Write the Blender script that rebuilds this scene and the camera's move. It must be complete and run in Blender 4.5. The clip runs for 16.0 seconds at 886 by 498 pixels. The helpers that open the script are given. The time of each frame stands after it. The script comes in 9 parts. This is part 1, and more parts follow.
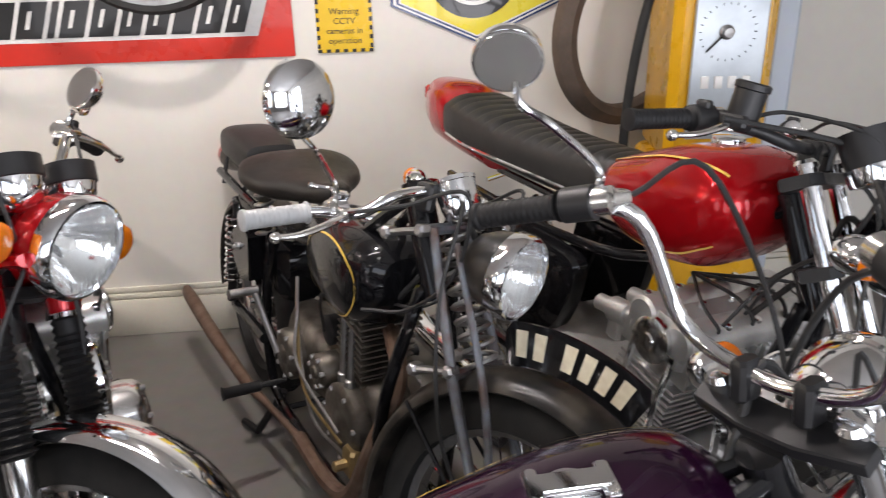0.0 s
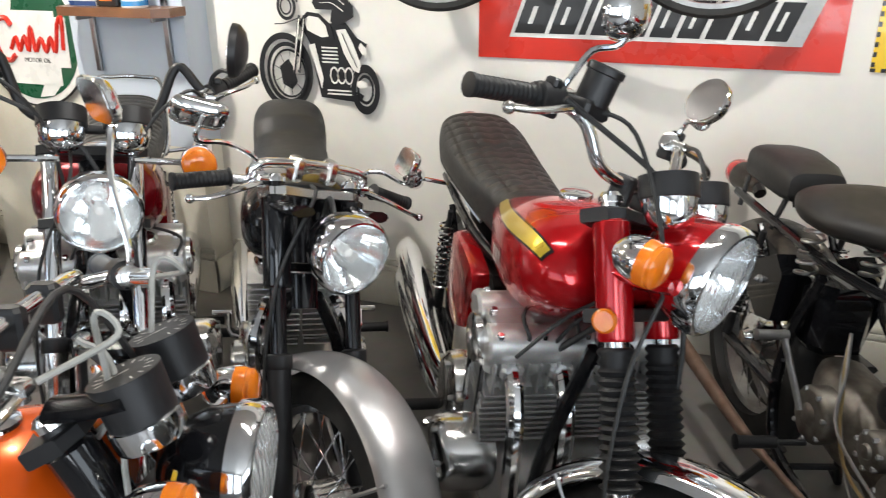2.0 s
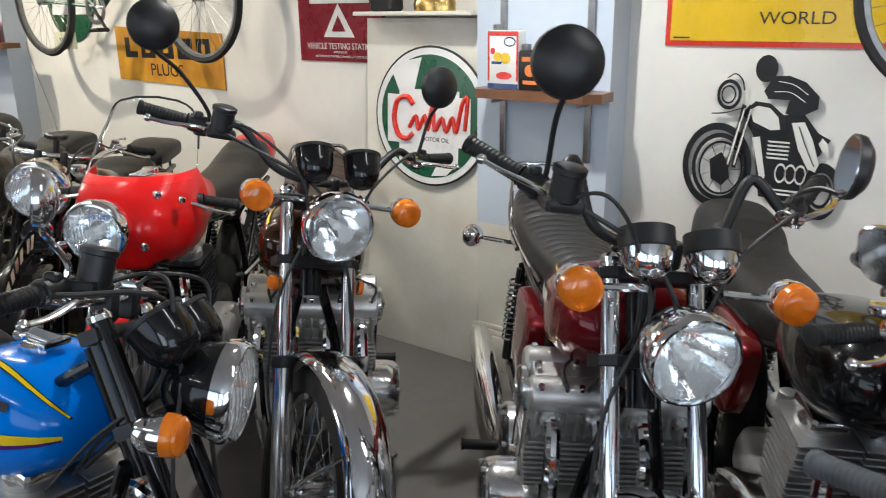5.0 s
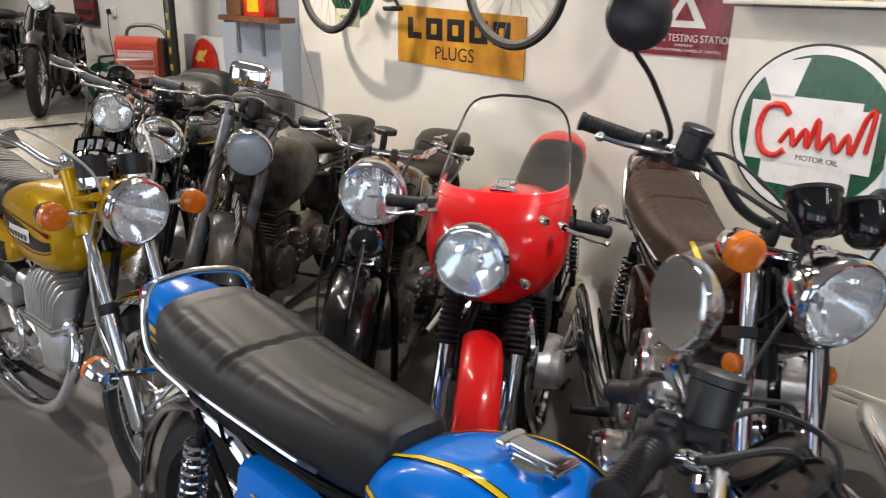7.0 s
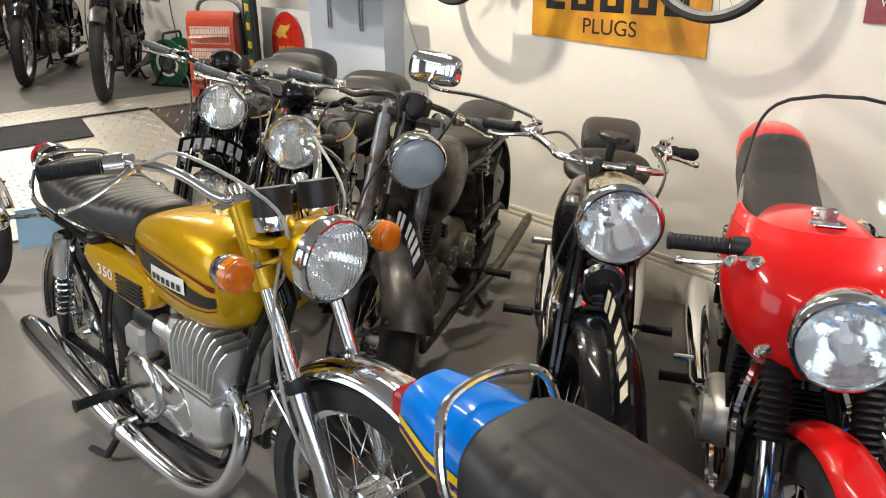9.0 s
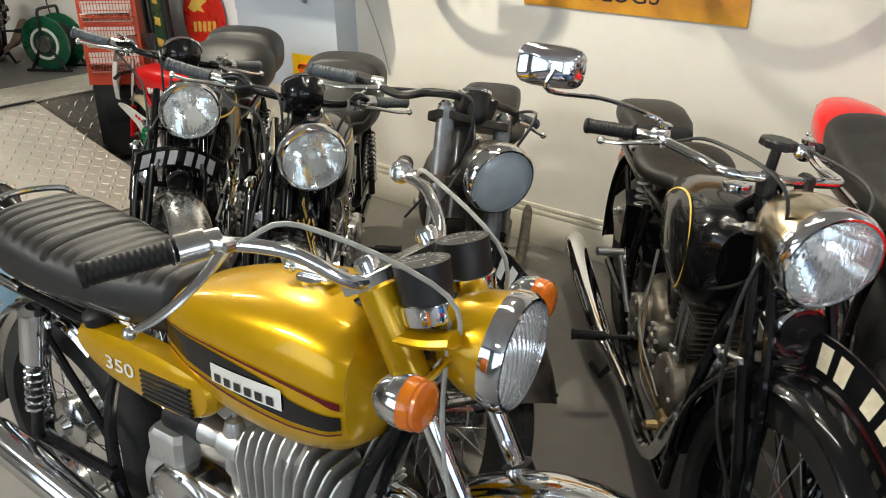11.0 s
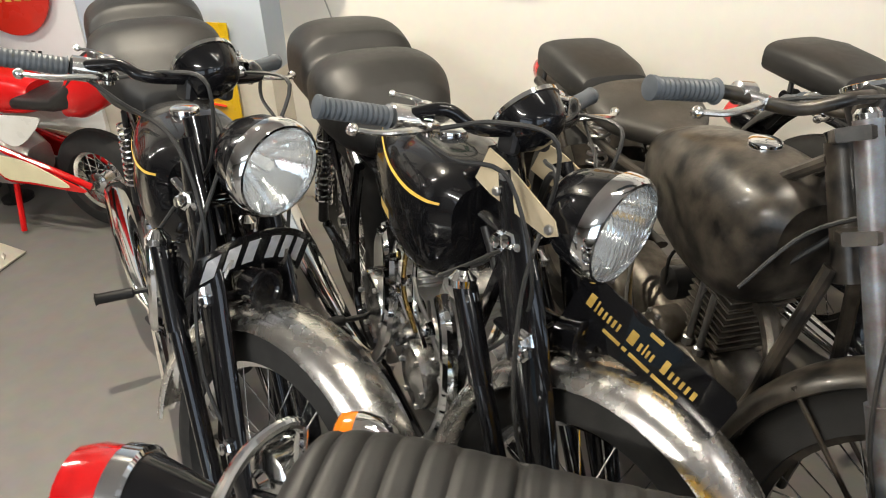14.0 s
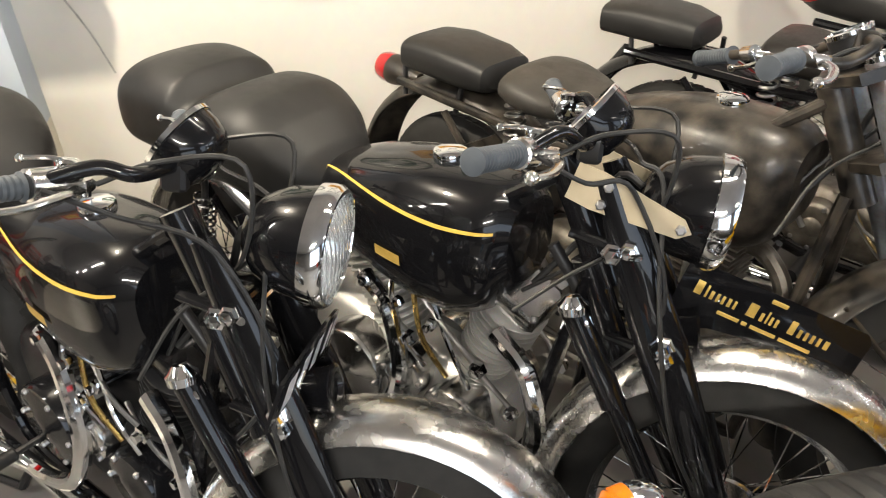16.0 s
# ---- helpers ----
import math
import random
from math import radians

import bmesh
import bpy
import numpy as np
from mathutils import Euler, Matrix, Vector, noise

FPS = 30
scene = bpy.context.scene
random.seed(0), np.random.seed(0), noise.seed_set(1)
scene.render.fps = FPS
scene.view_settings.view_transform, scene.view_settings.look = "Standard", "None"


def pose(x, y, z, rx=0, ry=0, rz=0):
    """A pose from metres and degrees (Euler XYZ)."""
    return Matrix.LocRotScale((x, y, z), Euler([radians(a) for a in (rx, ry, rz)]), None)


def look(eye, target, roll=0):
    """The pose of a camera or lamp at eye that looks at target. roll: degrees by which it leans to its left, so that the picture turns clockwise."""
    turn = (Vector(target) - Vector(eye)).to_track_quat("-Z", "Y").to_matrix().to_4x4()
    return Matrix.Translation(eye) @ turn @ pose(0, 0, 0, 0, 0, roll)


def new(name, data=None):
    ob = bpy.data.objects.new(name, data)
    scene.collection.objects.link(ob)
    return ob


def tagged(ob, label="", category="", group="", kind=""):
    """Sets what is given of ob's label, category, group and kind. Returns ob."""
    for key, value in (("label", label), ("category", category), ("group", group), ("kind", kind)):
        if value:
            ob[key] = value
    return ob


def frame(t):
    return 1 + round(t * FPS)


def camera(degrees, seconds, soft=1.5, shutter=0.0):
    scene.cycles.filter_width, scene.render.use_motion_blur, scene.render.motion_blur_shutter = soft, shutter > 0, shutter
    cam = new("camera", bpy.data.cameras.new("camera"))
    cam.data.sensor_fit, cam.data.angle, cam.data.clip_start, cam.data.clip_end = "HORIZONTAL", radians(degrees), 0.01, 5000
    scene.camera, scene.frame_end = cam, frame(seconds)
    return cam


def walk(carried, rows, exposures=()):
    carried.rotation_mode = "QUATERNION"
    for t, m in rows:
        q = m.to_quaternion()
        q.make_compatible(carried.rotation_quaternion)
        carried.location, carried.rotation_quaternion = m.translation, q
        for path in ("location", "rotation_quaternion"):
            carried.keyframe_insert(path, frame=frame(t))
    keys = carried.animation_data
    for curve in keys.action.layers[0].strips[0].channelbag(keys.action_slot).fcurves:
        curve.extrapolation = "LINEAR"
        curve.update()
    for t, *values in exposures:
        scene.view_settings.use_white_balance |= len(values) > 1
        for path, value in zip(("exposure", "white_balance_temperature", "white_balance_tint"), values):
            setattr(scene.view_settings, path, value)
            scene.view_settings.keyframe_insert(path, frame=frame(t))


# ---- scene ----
cam = camera(59.0, 16.0, soft=1.0, shutter=0.2)
PATH = [
    (0, (0.631, 0.364, 1.470), (0.819, 2.210, 0.724), -1.3),
    (0.5, (0.465, 0.384, 1.479), (0.441, 2.234, 0.720), 0.1),
    (1, (0.356, 0.431, 1.485), (0.097, 2.263, 0.726), 0.1),
    (1.5, (0.234, 0.477, 1.489), (-0.248, 2.268, 0.740), -0.2),
    (2, (0.093, 0.485, 1.491), (-0.551, 2.226, 0.745), -0.4),
    (2.5, (-0.091, 0.456, 1.496), (-0.864, 2.152, 0.771), -0.8),
    (3, (-0.224, 0.445, 1.500), (-1.092, 2.103, 0.795), -0.9),
    (5.3, (-0.876, 0.451, 1.541), (-2.042, 1.967, 0.956), -0.3),
    (5.5, (-0.952, 0.453, 1.533), (-2.146, 1.945, 0.943), -0.0),
    (6, (-1.153, 0.481, 1.539), (-2.431, 1.895, 0.931), 0.2),
    (6.5, (-1.370, 0.471, 1.534), (-2.722, 1.806, 0.909), 0.5),
    (7, (-1.623, 0.393, 1.555), (-3.042, 1.649, 0.917), 0.7),
    (7.5, (-1.834, 0.370, 1.552), (-3.305, 1.553, 0.891), 0.5),
    (8, (-2.069, 0.392, 1.559), (-3.563, 1.533, 0.876), 0.1),
    (8.5, (-2.270, 0.375, 1.556), (-3.754, 1.516, 0.849), -0.4),
    (8.7, (-2.346, 0.356, 1.563), (-3.815, 1.510, 0.850), -0.6),
    (10.8, (-3.182, 0.308, 1.583), (-4.379, 1.684, 0.763), -1.4),
    (11, (-3.264, 0.292, 1.590), (-4.446, 1.678, 0.763), -1.4),
    (11.5, (-3.478, 0.316, 1.589), (-4.610, 1.726, 0.734), -1.4),
    (12, (-3.747, 0.372, 1.596), (-4.823, 1.810, 0.714), -1.5),
    (12.5, (-4.077, 0.383, 1.594), (-5.075, 1.853, 0.677), -1.9),
    (13, (-4.360, 0.405, 1.596), (-5.238, 1.923, 0.634), -2.5),
    (13.5, (-4.617, 0.487, 1.591), (-5.343, 2.057, 0.589), -2.9),
    (14, (-4.852, 0.510, 1.587), (-5.389, 2.131, 0.546), -2.8),
    (14.5, (-5.077, 0.499, 1.605), (-5.464, 2.135, 0.520), -3.5),
    (15, (-5.258, 0.583, 1.605), (-5.472, 2.227, 0.487), -3.8),
    (15.5, (-5.445, 0.644, 1.606), (-5.424, 2.306, 0.493), -3.3),
    (16, (-5.605, 0.672, 1.629), (-5.295, 2.299, 0.507), -3.1),
]
walk(cam, [(t, look(eye, target, roll)) for t, eye, target, roll in PATH], exposures=[(0.0, -0.06, 6600, 18), (0.5, 0.08, 6400, 12), (1.0, 0.32, 6350, 12), (1.5, 0.16, 6350, 10), (2.5, -0.2, 6400, 10), (3.0, -0.34, 6300, 10), (5.5, -0.66, 5950, 10), (6.5, -0.66, 6000, 12), (7.5, -0.48, 6250, 18), (8.5, -0.26, 6250, 14), (11.0, -0.45, 6150, 8), (12.5, -0.5, 6050, 14), (13.5, -0.2, 6150, 12), (14.5, -0.02, 6250, 10), (16.0, 0.0, 6300, 12)])

# ---- light ----
world = bpy.data.worlds.new("sky")
scene.world = world
world.use_nodes = True
wn = world.node_tree.nodes
sky = wn.new("ShaderNodeTexSky")
sky.sky_type, sky.sun_disc = "NISHITA", False
sky.sun_elevation, sky.sun_rotation = radians(40), radians(200)
wn["Background"].inputs["Strength"].default_value = 0.12
world.node_tree.links.new(sky.outputs[0], wn["Background"].inputs["Color"])


def area(name, eye, target, sx, sy, watts, colour):
    d = bpy.data.lights.new(name, "AREA")
    d.shape, d.size, d.size_y, d.energy, d.color = "RECTANGLE", sx, sy, watts, colour
    ob = new(name, d)
    ob.matrix_world = look(eye, target)
    return ob


# daylight in unseen openings of the front and end walls, then added ceiling fill
area("window_fill_light", (-1.2, -2.35, 1.55), (-1.2, 0, 1.45), 2.8, 1.9, 36, (0.76, 0.88, 1.0))
area("window_fill_light", (-5.4, -2.35, 1.55), (-5.4, 0, 1.45), 2.8, 1.9, 34, (0.80, 0.90, 1.0))
# third front opening is added, unseen, to fill the pump and end wall
area("window_fill_light", (1.55, -2.35, 1.55), (1.55, 0, 1.45), 1.5, 1.9, 85, (0.90, 0.95, 1.0))
area("doorway_light", (2.95, -0.75, 1.12), (0, -0.55, 1.0), 2.2, 2.15, 72, (0.84, 0.92, 1.0))
# unseen battens added for soft fill; the one at -6.0 lifts the floor
FILL_BATTENS = ((-0.2, 1.7), (-4.3, 1.7), (-7.9, 1.9), (-10.0, 1.9), (-12.2, 2.2), (-2.7, -1.0), (-6.0, -1.0))
for lx, ly in FILL_BATTENS:
    area("ceiling_fill_light", (lx, ly, 2.59), (lx, ly + 0.001, 0), 1.15, 0.10, 150 if (lx, ly) == (-6.0, -1.0) else 14 if lx > -6 else 40, (1.0, 0.97, 0.92) if lx > -2 else (1.0, 0.93, 0.80))
# warm spotlights on a rail near the signs
SPOTS = ((0.3, 2.25, 0.2, 100, (1.0, 0.97, 0.92)), (-2.2, 2.3, -2.0, 205, (1.0, 0.95, 0.86)), (-4.4, 2.15, -4.3, 108, (1.0, 0.88, 0.67)), (-6.4, 2.35, -5.2, 275, (1.0, 0.88, 0.67)))
for sx_, sy_, tx_, watts_, tone_ in SPOTS:
    d = bpy.data.lights.new("spotlight_beam", "SPOT")
    d.energy, d.color, d.spot_size, d.spot_blend, d.shadow_soft_size = watts_, tone_, radians(140), 0.9, 0.035
    new("spotlight_beam", d).matrix_world = look((sx_, sy_, 2.50), (tx_, 2.45, 0.6))


# ---- materials ----
def principled(name, colour, rough=0.5, metal=0.0, coat=0.0, trans=0.0, ior=1.45, sheen=0.5):
    m = bpy.data.materials.new(name)
    m.use_nodes = True
    b = m.node_tree.nodes["Principled BSDF"]
    b.inputs["Base Color"].default_value = (*colour, 1)
    b.inputs["Roughness"].default_value = rough
    b.inputs["Metallic"].default_value = metal
    b.inputs["Coat Weight"].default_value = coat
    b.inputs["Coat Roughness"].default_value = 0.04
    b.inputs["Transmission Weight"].default_value = trans
    b.inputs["IOR"].default_value = ior
    b.inputs["Specular IOR Level"].default_value = sheen
    return m, m.node_tree, b


def noise_node(nt, scale, detail=4.0, coord="Object"):
    tc, n = nt.nodes.new("ShaderNodeTexCoord"), nt.nodes.new("ShaderNodeTexNoise")
    n.inputs["Scale"].default_value, n.inputs["Detail"].default_value = scale, detail
    nt.links.new(tc.outputs[coord], n.inputs["Vector"])
    return n


def vary(mat, colour, dark, scale, amount=0.5, rough=None, bump=0.0, bump_scale=200.0, fine=0.0, coord="Object"):
    """Two-scale variation of colour and roughness, and a fine relief."""
    m, nt, b = mat
    n = noise_node(nt, scale, 6.0, coord)
    ramp = nt.nodes.new("ShaderNodeValToRGB")
    ramp.color_ramp.elements[0].position, ramp.color_ramp.elements[1].position = 0.5 - amount / 2, 0.5 + amount / 2
    ramp.color_ramp.elements[0].color, ramp.color_ramp.elements[1].color = (*dark, 1), (*colour, 1)
    nt.links.new(n.outputs["Fac"], ramp.inputs["Fac"])
    out = ramp.outputs["Color"]
    if fine:
        n2 = noise_node(nt, scale * 14, 3.0, coord)
        mix = nt.nodes.new("ShaderNodeMix")
        mix.data_type, mix.blend_type = "RGBA", "MULTIPLY"
        mix.inputs["Factor"].default_value = fine
        nt.links.new(out, mix.inputs["A"])
        nt.links.new(n2.outputs["Color"], mix.inputs["B"])
        out = mix.outputs["Result"]
    nt.links.new(out, b.inputs["Base Color"])
    if rough:
        mr = nt.nodes.new("ShaderNodeMapRange")
        mr.inputs["To Min"].default_value, mr.inputs["To Max"].default_value = rough
        n3 = noise_node(nt, scale * 3, 5.0, coord)
        nt.links.new(n3.outputs["Fac"], mr.inputs["Value"])
        nt.links.new(mr.outputs["Result"], b.inputs["Roughness"])
    if bump:
        n4, bp = noise_node(nt, bump_scale, 4.0, coord), nt.nodes.new("ShaderNodeBump")
        bp.inputs["Strength"].default_value, bp.inputs["Distance"].default_value = bump, 0.002
        nt.links.new(n4.outputs["Fac"], bp.inputs["Height"])
        nt.links.new(bp.outputs["Normal"], b.inputs["Normal"])
    return m


def paint(name, colour, metal=0.0, rough=0.3):
    d = tuple(c * 0.82 for c in colour)
    return vary(principled(name, colour, rough, metal, 0.65, sheen=0.10), colour, d, 9.0, 0.6, (rough * 0.8, rough * 1.2), 0.012, 60.0)


CHROME = vary(principled("chrome", (0.82, 0.83, 0.84), 0.07, 1.0), (0.86, 0.87, 0.88), (0.74, 0.75, 0.76), 14.0, 0.6, (0.03, 0.13), 0.01, 90.0)
ALLOY = vary(principled("polished alloy", (0.75, 0.75, 0.74), 0.2, 1.0), (0.76, 0.76, 0.75), (0.66, 0.65, 0.63), 9.0, 0.7, (0.13, 0.25), 0.02, 160.0, 0.08)
CAST = vary(principled("cast alloy", (0.62, 0.62, 0.61), 0.36, 0.8), (0.80, 0.80, 0.78), (0.52, 0.51, 0.49), 16.0, 0.7, (0.26, 0.46), 0.2, 420.0, 0.3)
OILY = vary(principled("oily cast metal", (0.20, 0.18, 0.15), 0.5, 0.85), (0.30, 0.275, 0.24), (0.06, 0.048, 0.036), 26.0, 0.7, (0.3, 0.65), 0.3, 300.0, 0.4)
BRASSY_OLD = vary(principled("tarnished brass", (0.42, 0.31, 0.14), 0.4, 0.9), (0.52, 0.40, 0.2), (0.22, 0.15, 0.07), 22.0, 0.7, (0.3, 0.55), 0.1, 200.0)
HANDALLOY = vary(principled("hand-polished alloy sheet", (0.80, 0.79, 0.77), 0.28, 1.0), (0.88, 0.87, 0.85), (0.68, 0.66, 0.63), 14.0, 0.6, (0.16, 0.36), 0.08, 26.0, 0.12)
OLDFORK = vary(principled("worn blue-grey fork steel", (0.15, 0.18, 0.20), 0.4, 0.6), (0.30, 0.36, 0.42), (0.12, 0.065, 0.04), 17.0, 0.5, (0.25, 0.6), 0.15, 160.0, 0.35)
RUSTY = vary(principled("rusty pipe", (0.25, 0.16, 0.11), 0.6, 0.55), (0.30, 0.21, 0.16), (0.14, 0.075, 0.045), 22.0, 0.7, (0.4, 0.75), 0.3, 300.0, 0.4)
STEEL = vary(principled("dull steel", (0.42, 0.42, 0.42), 0.4, 1.0), (0.5, 0.5, 0.5), (0.3, 0.29, 0.28), 30.0, 0.7, (0.3, 0.5), 0.05, 200.0, 0.2)
BLACK = paint("black enamel", (0.006, 0.006, 0.007), 0.0, 0.25)
SATIN = vary(principled("satin black metal", (0.012, 0.012, 0.013), 0.42), (0.016, 0.016, 0.017), (0.007, 0.007, 0.008), 20.0, 0.6, (0.35, 0.5), 0.04, 300.0)
DUSTY = vary(principled("dusty black enamel", (0.02, 0.018, 0.016), 0.4, 0.0, 0.15, sheen=0.4), (0.062, 0.052, 0.041), (0.006, 0.0055, 0.005), 15.0, 0.24, (0.18, 0.6), 0.12, 160.0, 0.4)
RUBBER = vary(principled("tyre rubber", (0.022, 0.022, 0.022), 0.7, sheen=0.35), (0.031, 0.030, 0.0285), (0.013, 0.013, 0.013), 12.0, 0.6, (0.62, 0.85), 0.15, 260.0)
PLASTIC = vary(principled("black rubber grip", (0.010, 0.010, 0.011), 0.5, sheen=0.35), (0.014, 0.014, 0.015), (0.007, 0.007, 0.0075), 30.0, 0.6, (0.42, 0.6), 0.1, 500.0)
VINYL = vary(principled("black seat vinyl", (0.016, 0.016, 0.016), 0.45, sheen=0.5), (0.019, 0.0185, 0.018), (0.009, 0.009, 0.009), 16.0, 0.6, (0.38, 0.55), 0.25, 700.0)
LEATHER = vary(principled("worn dark leather", (0.014, 0.012, 0.011), 0.45, sheen=0.4), (0.022, 0.019, 0.016), (0.006, 0.0055, 0.005), 14.0, 0.6, (0.34, 0.6), 0.3, 500.0, 0.3)
GREYSADDLE = vary(principled("dusty worn leather", (0.04, 0.037, 0.033), 0.5, sheen=0.4), (0.062, 0.057, 0.050), (0.018, 0.016, 0.014), 12.0, 0.6, (0.34, 0.6), 0.3, 400.0, 0.3)
BROWNSEAT = vary(principled("dark brown seat vinyl", (0.035, 0.018, 0.010), 0.42, sheen=0.4), (0.042, 0.022, 0.012), (0.025, 0.013, 0.008), 14.0, 0.6, (0.36, 0.55), 0.25, 600.0)
AMBER = vary(principled("amber lens", (0.95, 0.24, 0.01), 0.16, 0.0, 0.6, 0.35), (1.0, 0.30, 0.012), (0.80, 0.16, 0.005), 40.0, 0.6)
REDLENS = vary(principled("red lens", (0.55, 0.008, 0.01), 0.15, 0.0, 0.6, 0.25), (0.62, 0.012, 0.012), (0.38, 0.004, 0.005), 40.0, 0.6)
WHITE = vary(principled("white enamel", (0.78, 0.77, 0.74), 0.3, 0.0, 0.4), (0.80, 0.79, 0.76), (0.66, 0.64, 0.58), 6.0, 0.5, (0.2, 0.4))
CABLE = vary(principled("cable sheath", (0.02, 0.02, 0.02), 0.5), (0.03, 0.03, 0.03), (0.012, 0.012, 0.012), 40.0)
CABLE_GREY = vary(principled("grey cable sheath", (0.35, 0.35, 0.33), 0.45), (0.42, 0.42, 0.40), (0.25, 0.25, 0.22), 30.0)
BRASS = vary(principled("brass", (0.72, 0.50, 0.16), 0.25, 1.0), (0.78, 0.55, 0.2), (0.50, 0.33, 0.1), 26.0, 0.6, (0.15, 0.35))
GOLD_INK = vary(principled("gold lettering", (0.62, 0.42, 0.1), 0.4, 0.4), (0.68, 0.47, 0.12), (0.5, 0.32, 0.07), 60.0)
CREAM_INK = vary(principled("cream lettering", (0.75, 0.68, 0.50), 0.5), (0.78, 0.72, 0.55), (0.62, 0.54, 0.38), 60.0)
SILVER_INK = vary(principled("silver lettering", (0.6, 0.62, 0.66), 0.35, 0.3), (0.66, 0.68, 0.72), (0.5, 0.52, 0.55), 60.0)
REFLECTOR = vary(principled("lamp reflector", (0.92, 0.93, 0.93), 0.3, 1.0), (0.97, 0.97, 0.97), (0.90, 0.91, 0.91), 25.0, 0.6, (0.05, 0.12), 0.35, 34.0)


def lens_glass():
    m, nt, b = principled("fluted lamp glass", (0.96, 0.98, 0.98), 0.025, 0.0, 0.0, 0.90, 1.42)
    tc, w, bp = nt.nodes.new("ShaderNodeTexCoord"), nt.nodes.new("ShaderNodeTexWave"), nt.nodes.new("ShaderNodeBump")
    w.bands_direction = "Y"
    w.inputs["Scale"].default_value, w.inputs["Distortion"].default_value = 26.0, 1.2
    bp.inputs["Strength"].default_value, bp.inputs["Distance"].default_value = 0.25, 0.003
    nt.links.new(tc.outputs["Object"], w.inputs["Vector"])
    nt.links.new(w.outputs["Fac"], bp.inputs["Height"])
    nt.links.new(bp.outputs["Normal"], b.inputs["Normal"])
    return m


LENS = lens_glass()
PANE = principled("clear acrylic", (0.97, 0.98, 0.98), 0.02, 0.0, 0.0, 1.0, 1.12)[0]


# ---- mesh tools ----
class Mesh:
    """Gathers vertices and faces; m places what is added."""

    def __init__(self, m=None):
        self.v, self.f, self.m = [], [], m or Matrix()

    def add(self, verts, faces, m=None):
        k = self.m @ m if m is not None else self.m
        n = len(self.v)
        self.v += [tuple(k @ Vector(p)) for p in verts]
        self.f += [tuple(i + n for i in f) for f in faces]
        return self

    def loft(self, rings, cap=(True, True), closed=True, loop=False, m=None):
        n = len(rings[0])
        verts = [p for r in rings for p in r]
        faces = []
        last = len(rings) if loop else len(rings) - 1
        for i in range(last):
            a, b = i * n, ((i + 1) % len(rings)) * n
            for j in range(n if closed else n - 1):
                k = (j + 1) % n
                faces.append((a + j, a + k, b + k, b + j))
        if closed and not loop:
            if cap[0]:
                faces.append(tuple(range(n - 1, -1, -1)))
            if cap[1]:
                faces.append(tuple(range((len(rings) - 1) * n, len(rings) * n)))
        return self.add(verts, faces, m)

    def tube(self, pts, r, n=8, smooth=0, loop=False, m=None, flat=1.0):
        pts = [Vector(p) for p in pts]
        if smooth:
            pts = spline(pts, smooth, loop)
        rs = r if isinstance(r, (list, tuple)) else [r] * len(pts)
        if len(rs) != len(pts):
            rs = [float(np.interp(i / (len(pts) - 1), np.linspace(0, 1, len(rs)), rs)) for i in range(len(pts))]
        rings, up = [], None
        for i, p in enumerate(pts):
            a = pts[i - 1] if i or loop else p
            b = pts[(i + 1) % len(pts)] if i + 1 < len(pts) or loop else p
            d = (b - a).normalized()
            if up is None:
                up = d.orthogonal().normalized() if abs(d.z) > 0.9 else Vector((0, 0, 1))
            side = d.cross(up).normalized()
            up = side.cross(d).normalized()
            rings.append([p + rs[i] * (math.cos(t) * side + flat * math.sin(t) * up) for t in (2 * math.pi * k / n for k in range(n))])
        return self.loft(rings, loop=loop, m=m)

    def lathe(self, profile, origin=(0, 0, 0), axis=(1, 0, 0), n=24, m=None, cap=(True, True)):
        """profile: (along the axis, radius); a profile that ends where it began is a ring."""
        ring = profile[0] == profile[-1]
        if ring:
            profile = profile[:-1]
        q = Vector((1, 0, 0)).rotation_difference(Vector(axis).normalized()).to_matrix().to_4x4()
        k = Matrix.Translation(origin) @ q
        rings = [[(a, max(r, 1e-4) * math.cos(2 * math.pi * j / n), max(r, 1e-4) * math.sin(2 * math.pi * j / n)) for j in range(n)] for a, r in profile]
        return self.loft(rings, cap=cap, loop=ring, m=(m @ k if m is not None else k))

    def ball(self, c, r, n=12, squash=(1, 1, 1), m=None):
        prof = [(-math.cos(math.pi * i / 8), math.sin(math.pi * i / 8)) for i in range(9)]
        k = Matrix.Translation(c) @ Matrix.Diagonal((r * squash[0], r * squash[1], r * squash[2], 1))
        return self.lathe(prof, n=n, m=(m @ k if m is not None else k))

    def box(self, c, s, b=0.004, m=None):
        x, y, z = s[0] / 2, s[1] / 2, s[2] / 2
        b = min(b, x * 0.45, y * 0.45, z * 0.45)

        def rect(zz, i):
            xx, yy = x - i, y - i
            return [(xx, yy - b, zz), (xx - b, yy, zz), (b - xx, yy, zz), (-xx, yy - b, zz), (-xx, b - yy, zz), (b - xx, -yy, zz), (xx - b, -yy, zz), (xx, b - yy, zz)]
        k = Matrix.Translation(c)
        return self.loft([rect(-z, b * 0.7), rect(-z + b, 0), rect(z - b, 0), rect(z, b * 0.7)], m=(k @ m if m is not None else k))

    def bolt(self, c, r, axis=(0, 1, 0), h=0.008):
        return self.lathe([(0, r), (h * 0.8, r), (h, r * 0.8), (h, 0)], c, axis, 6)


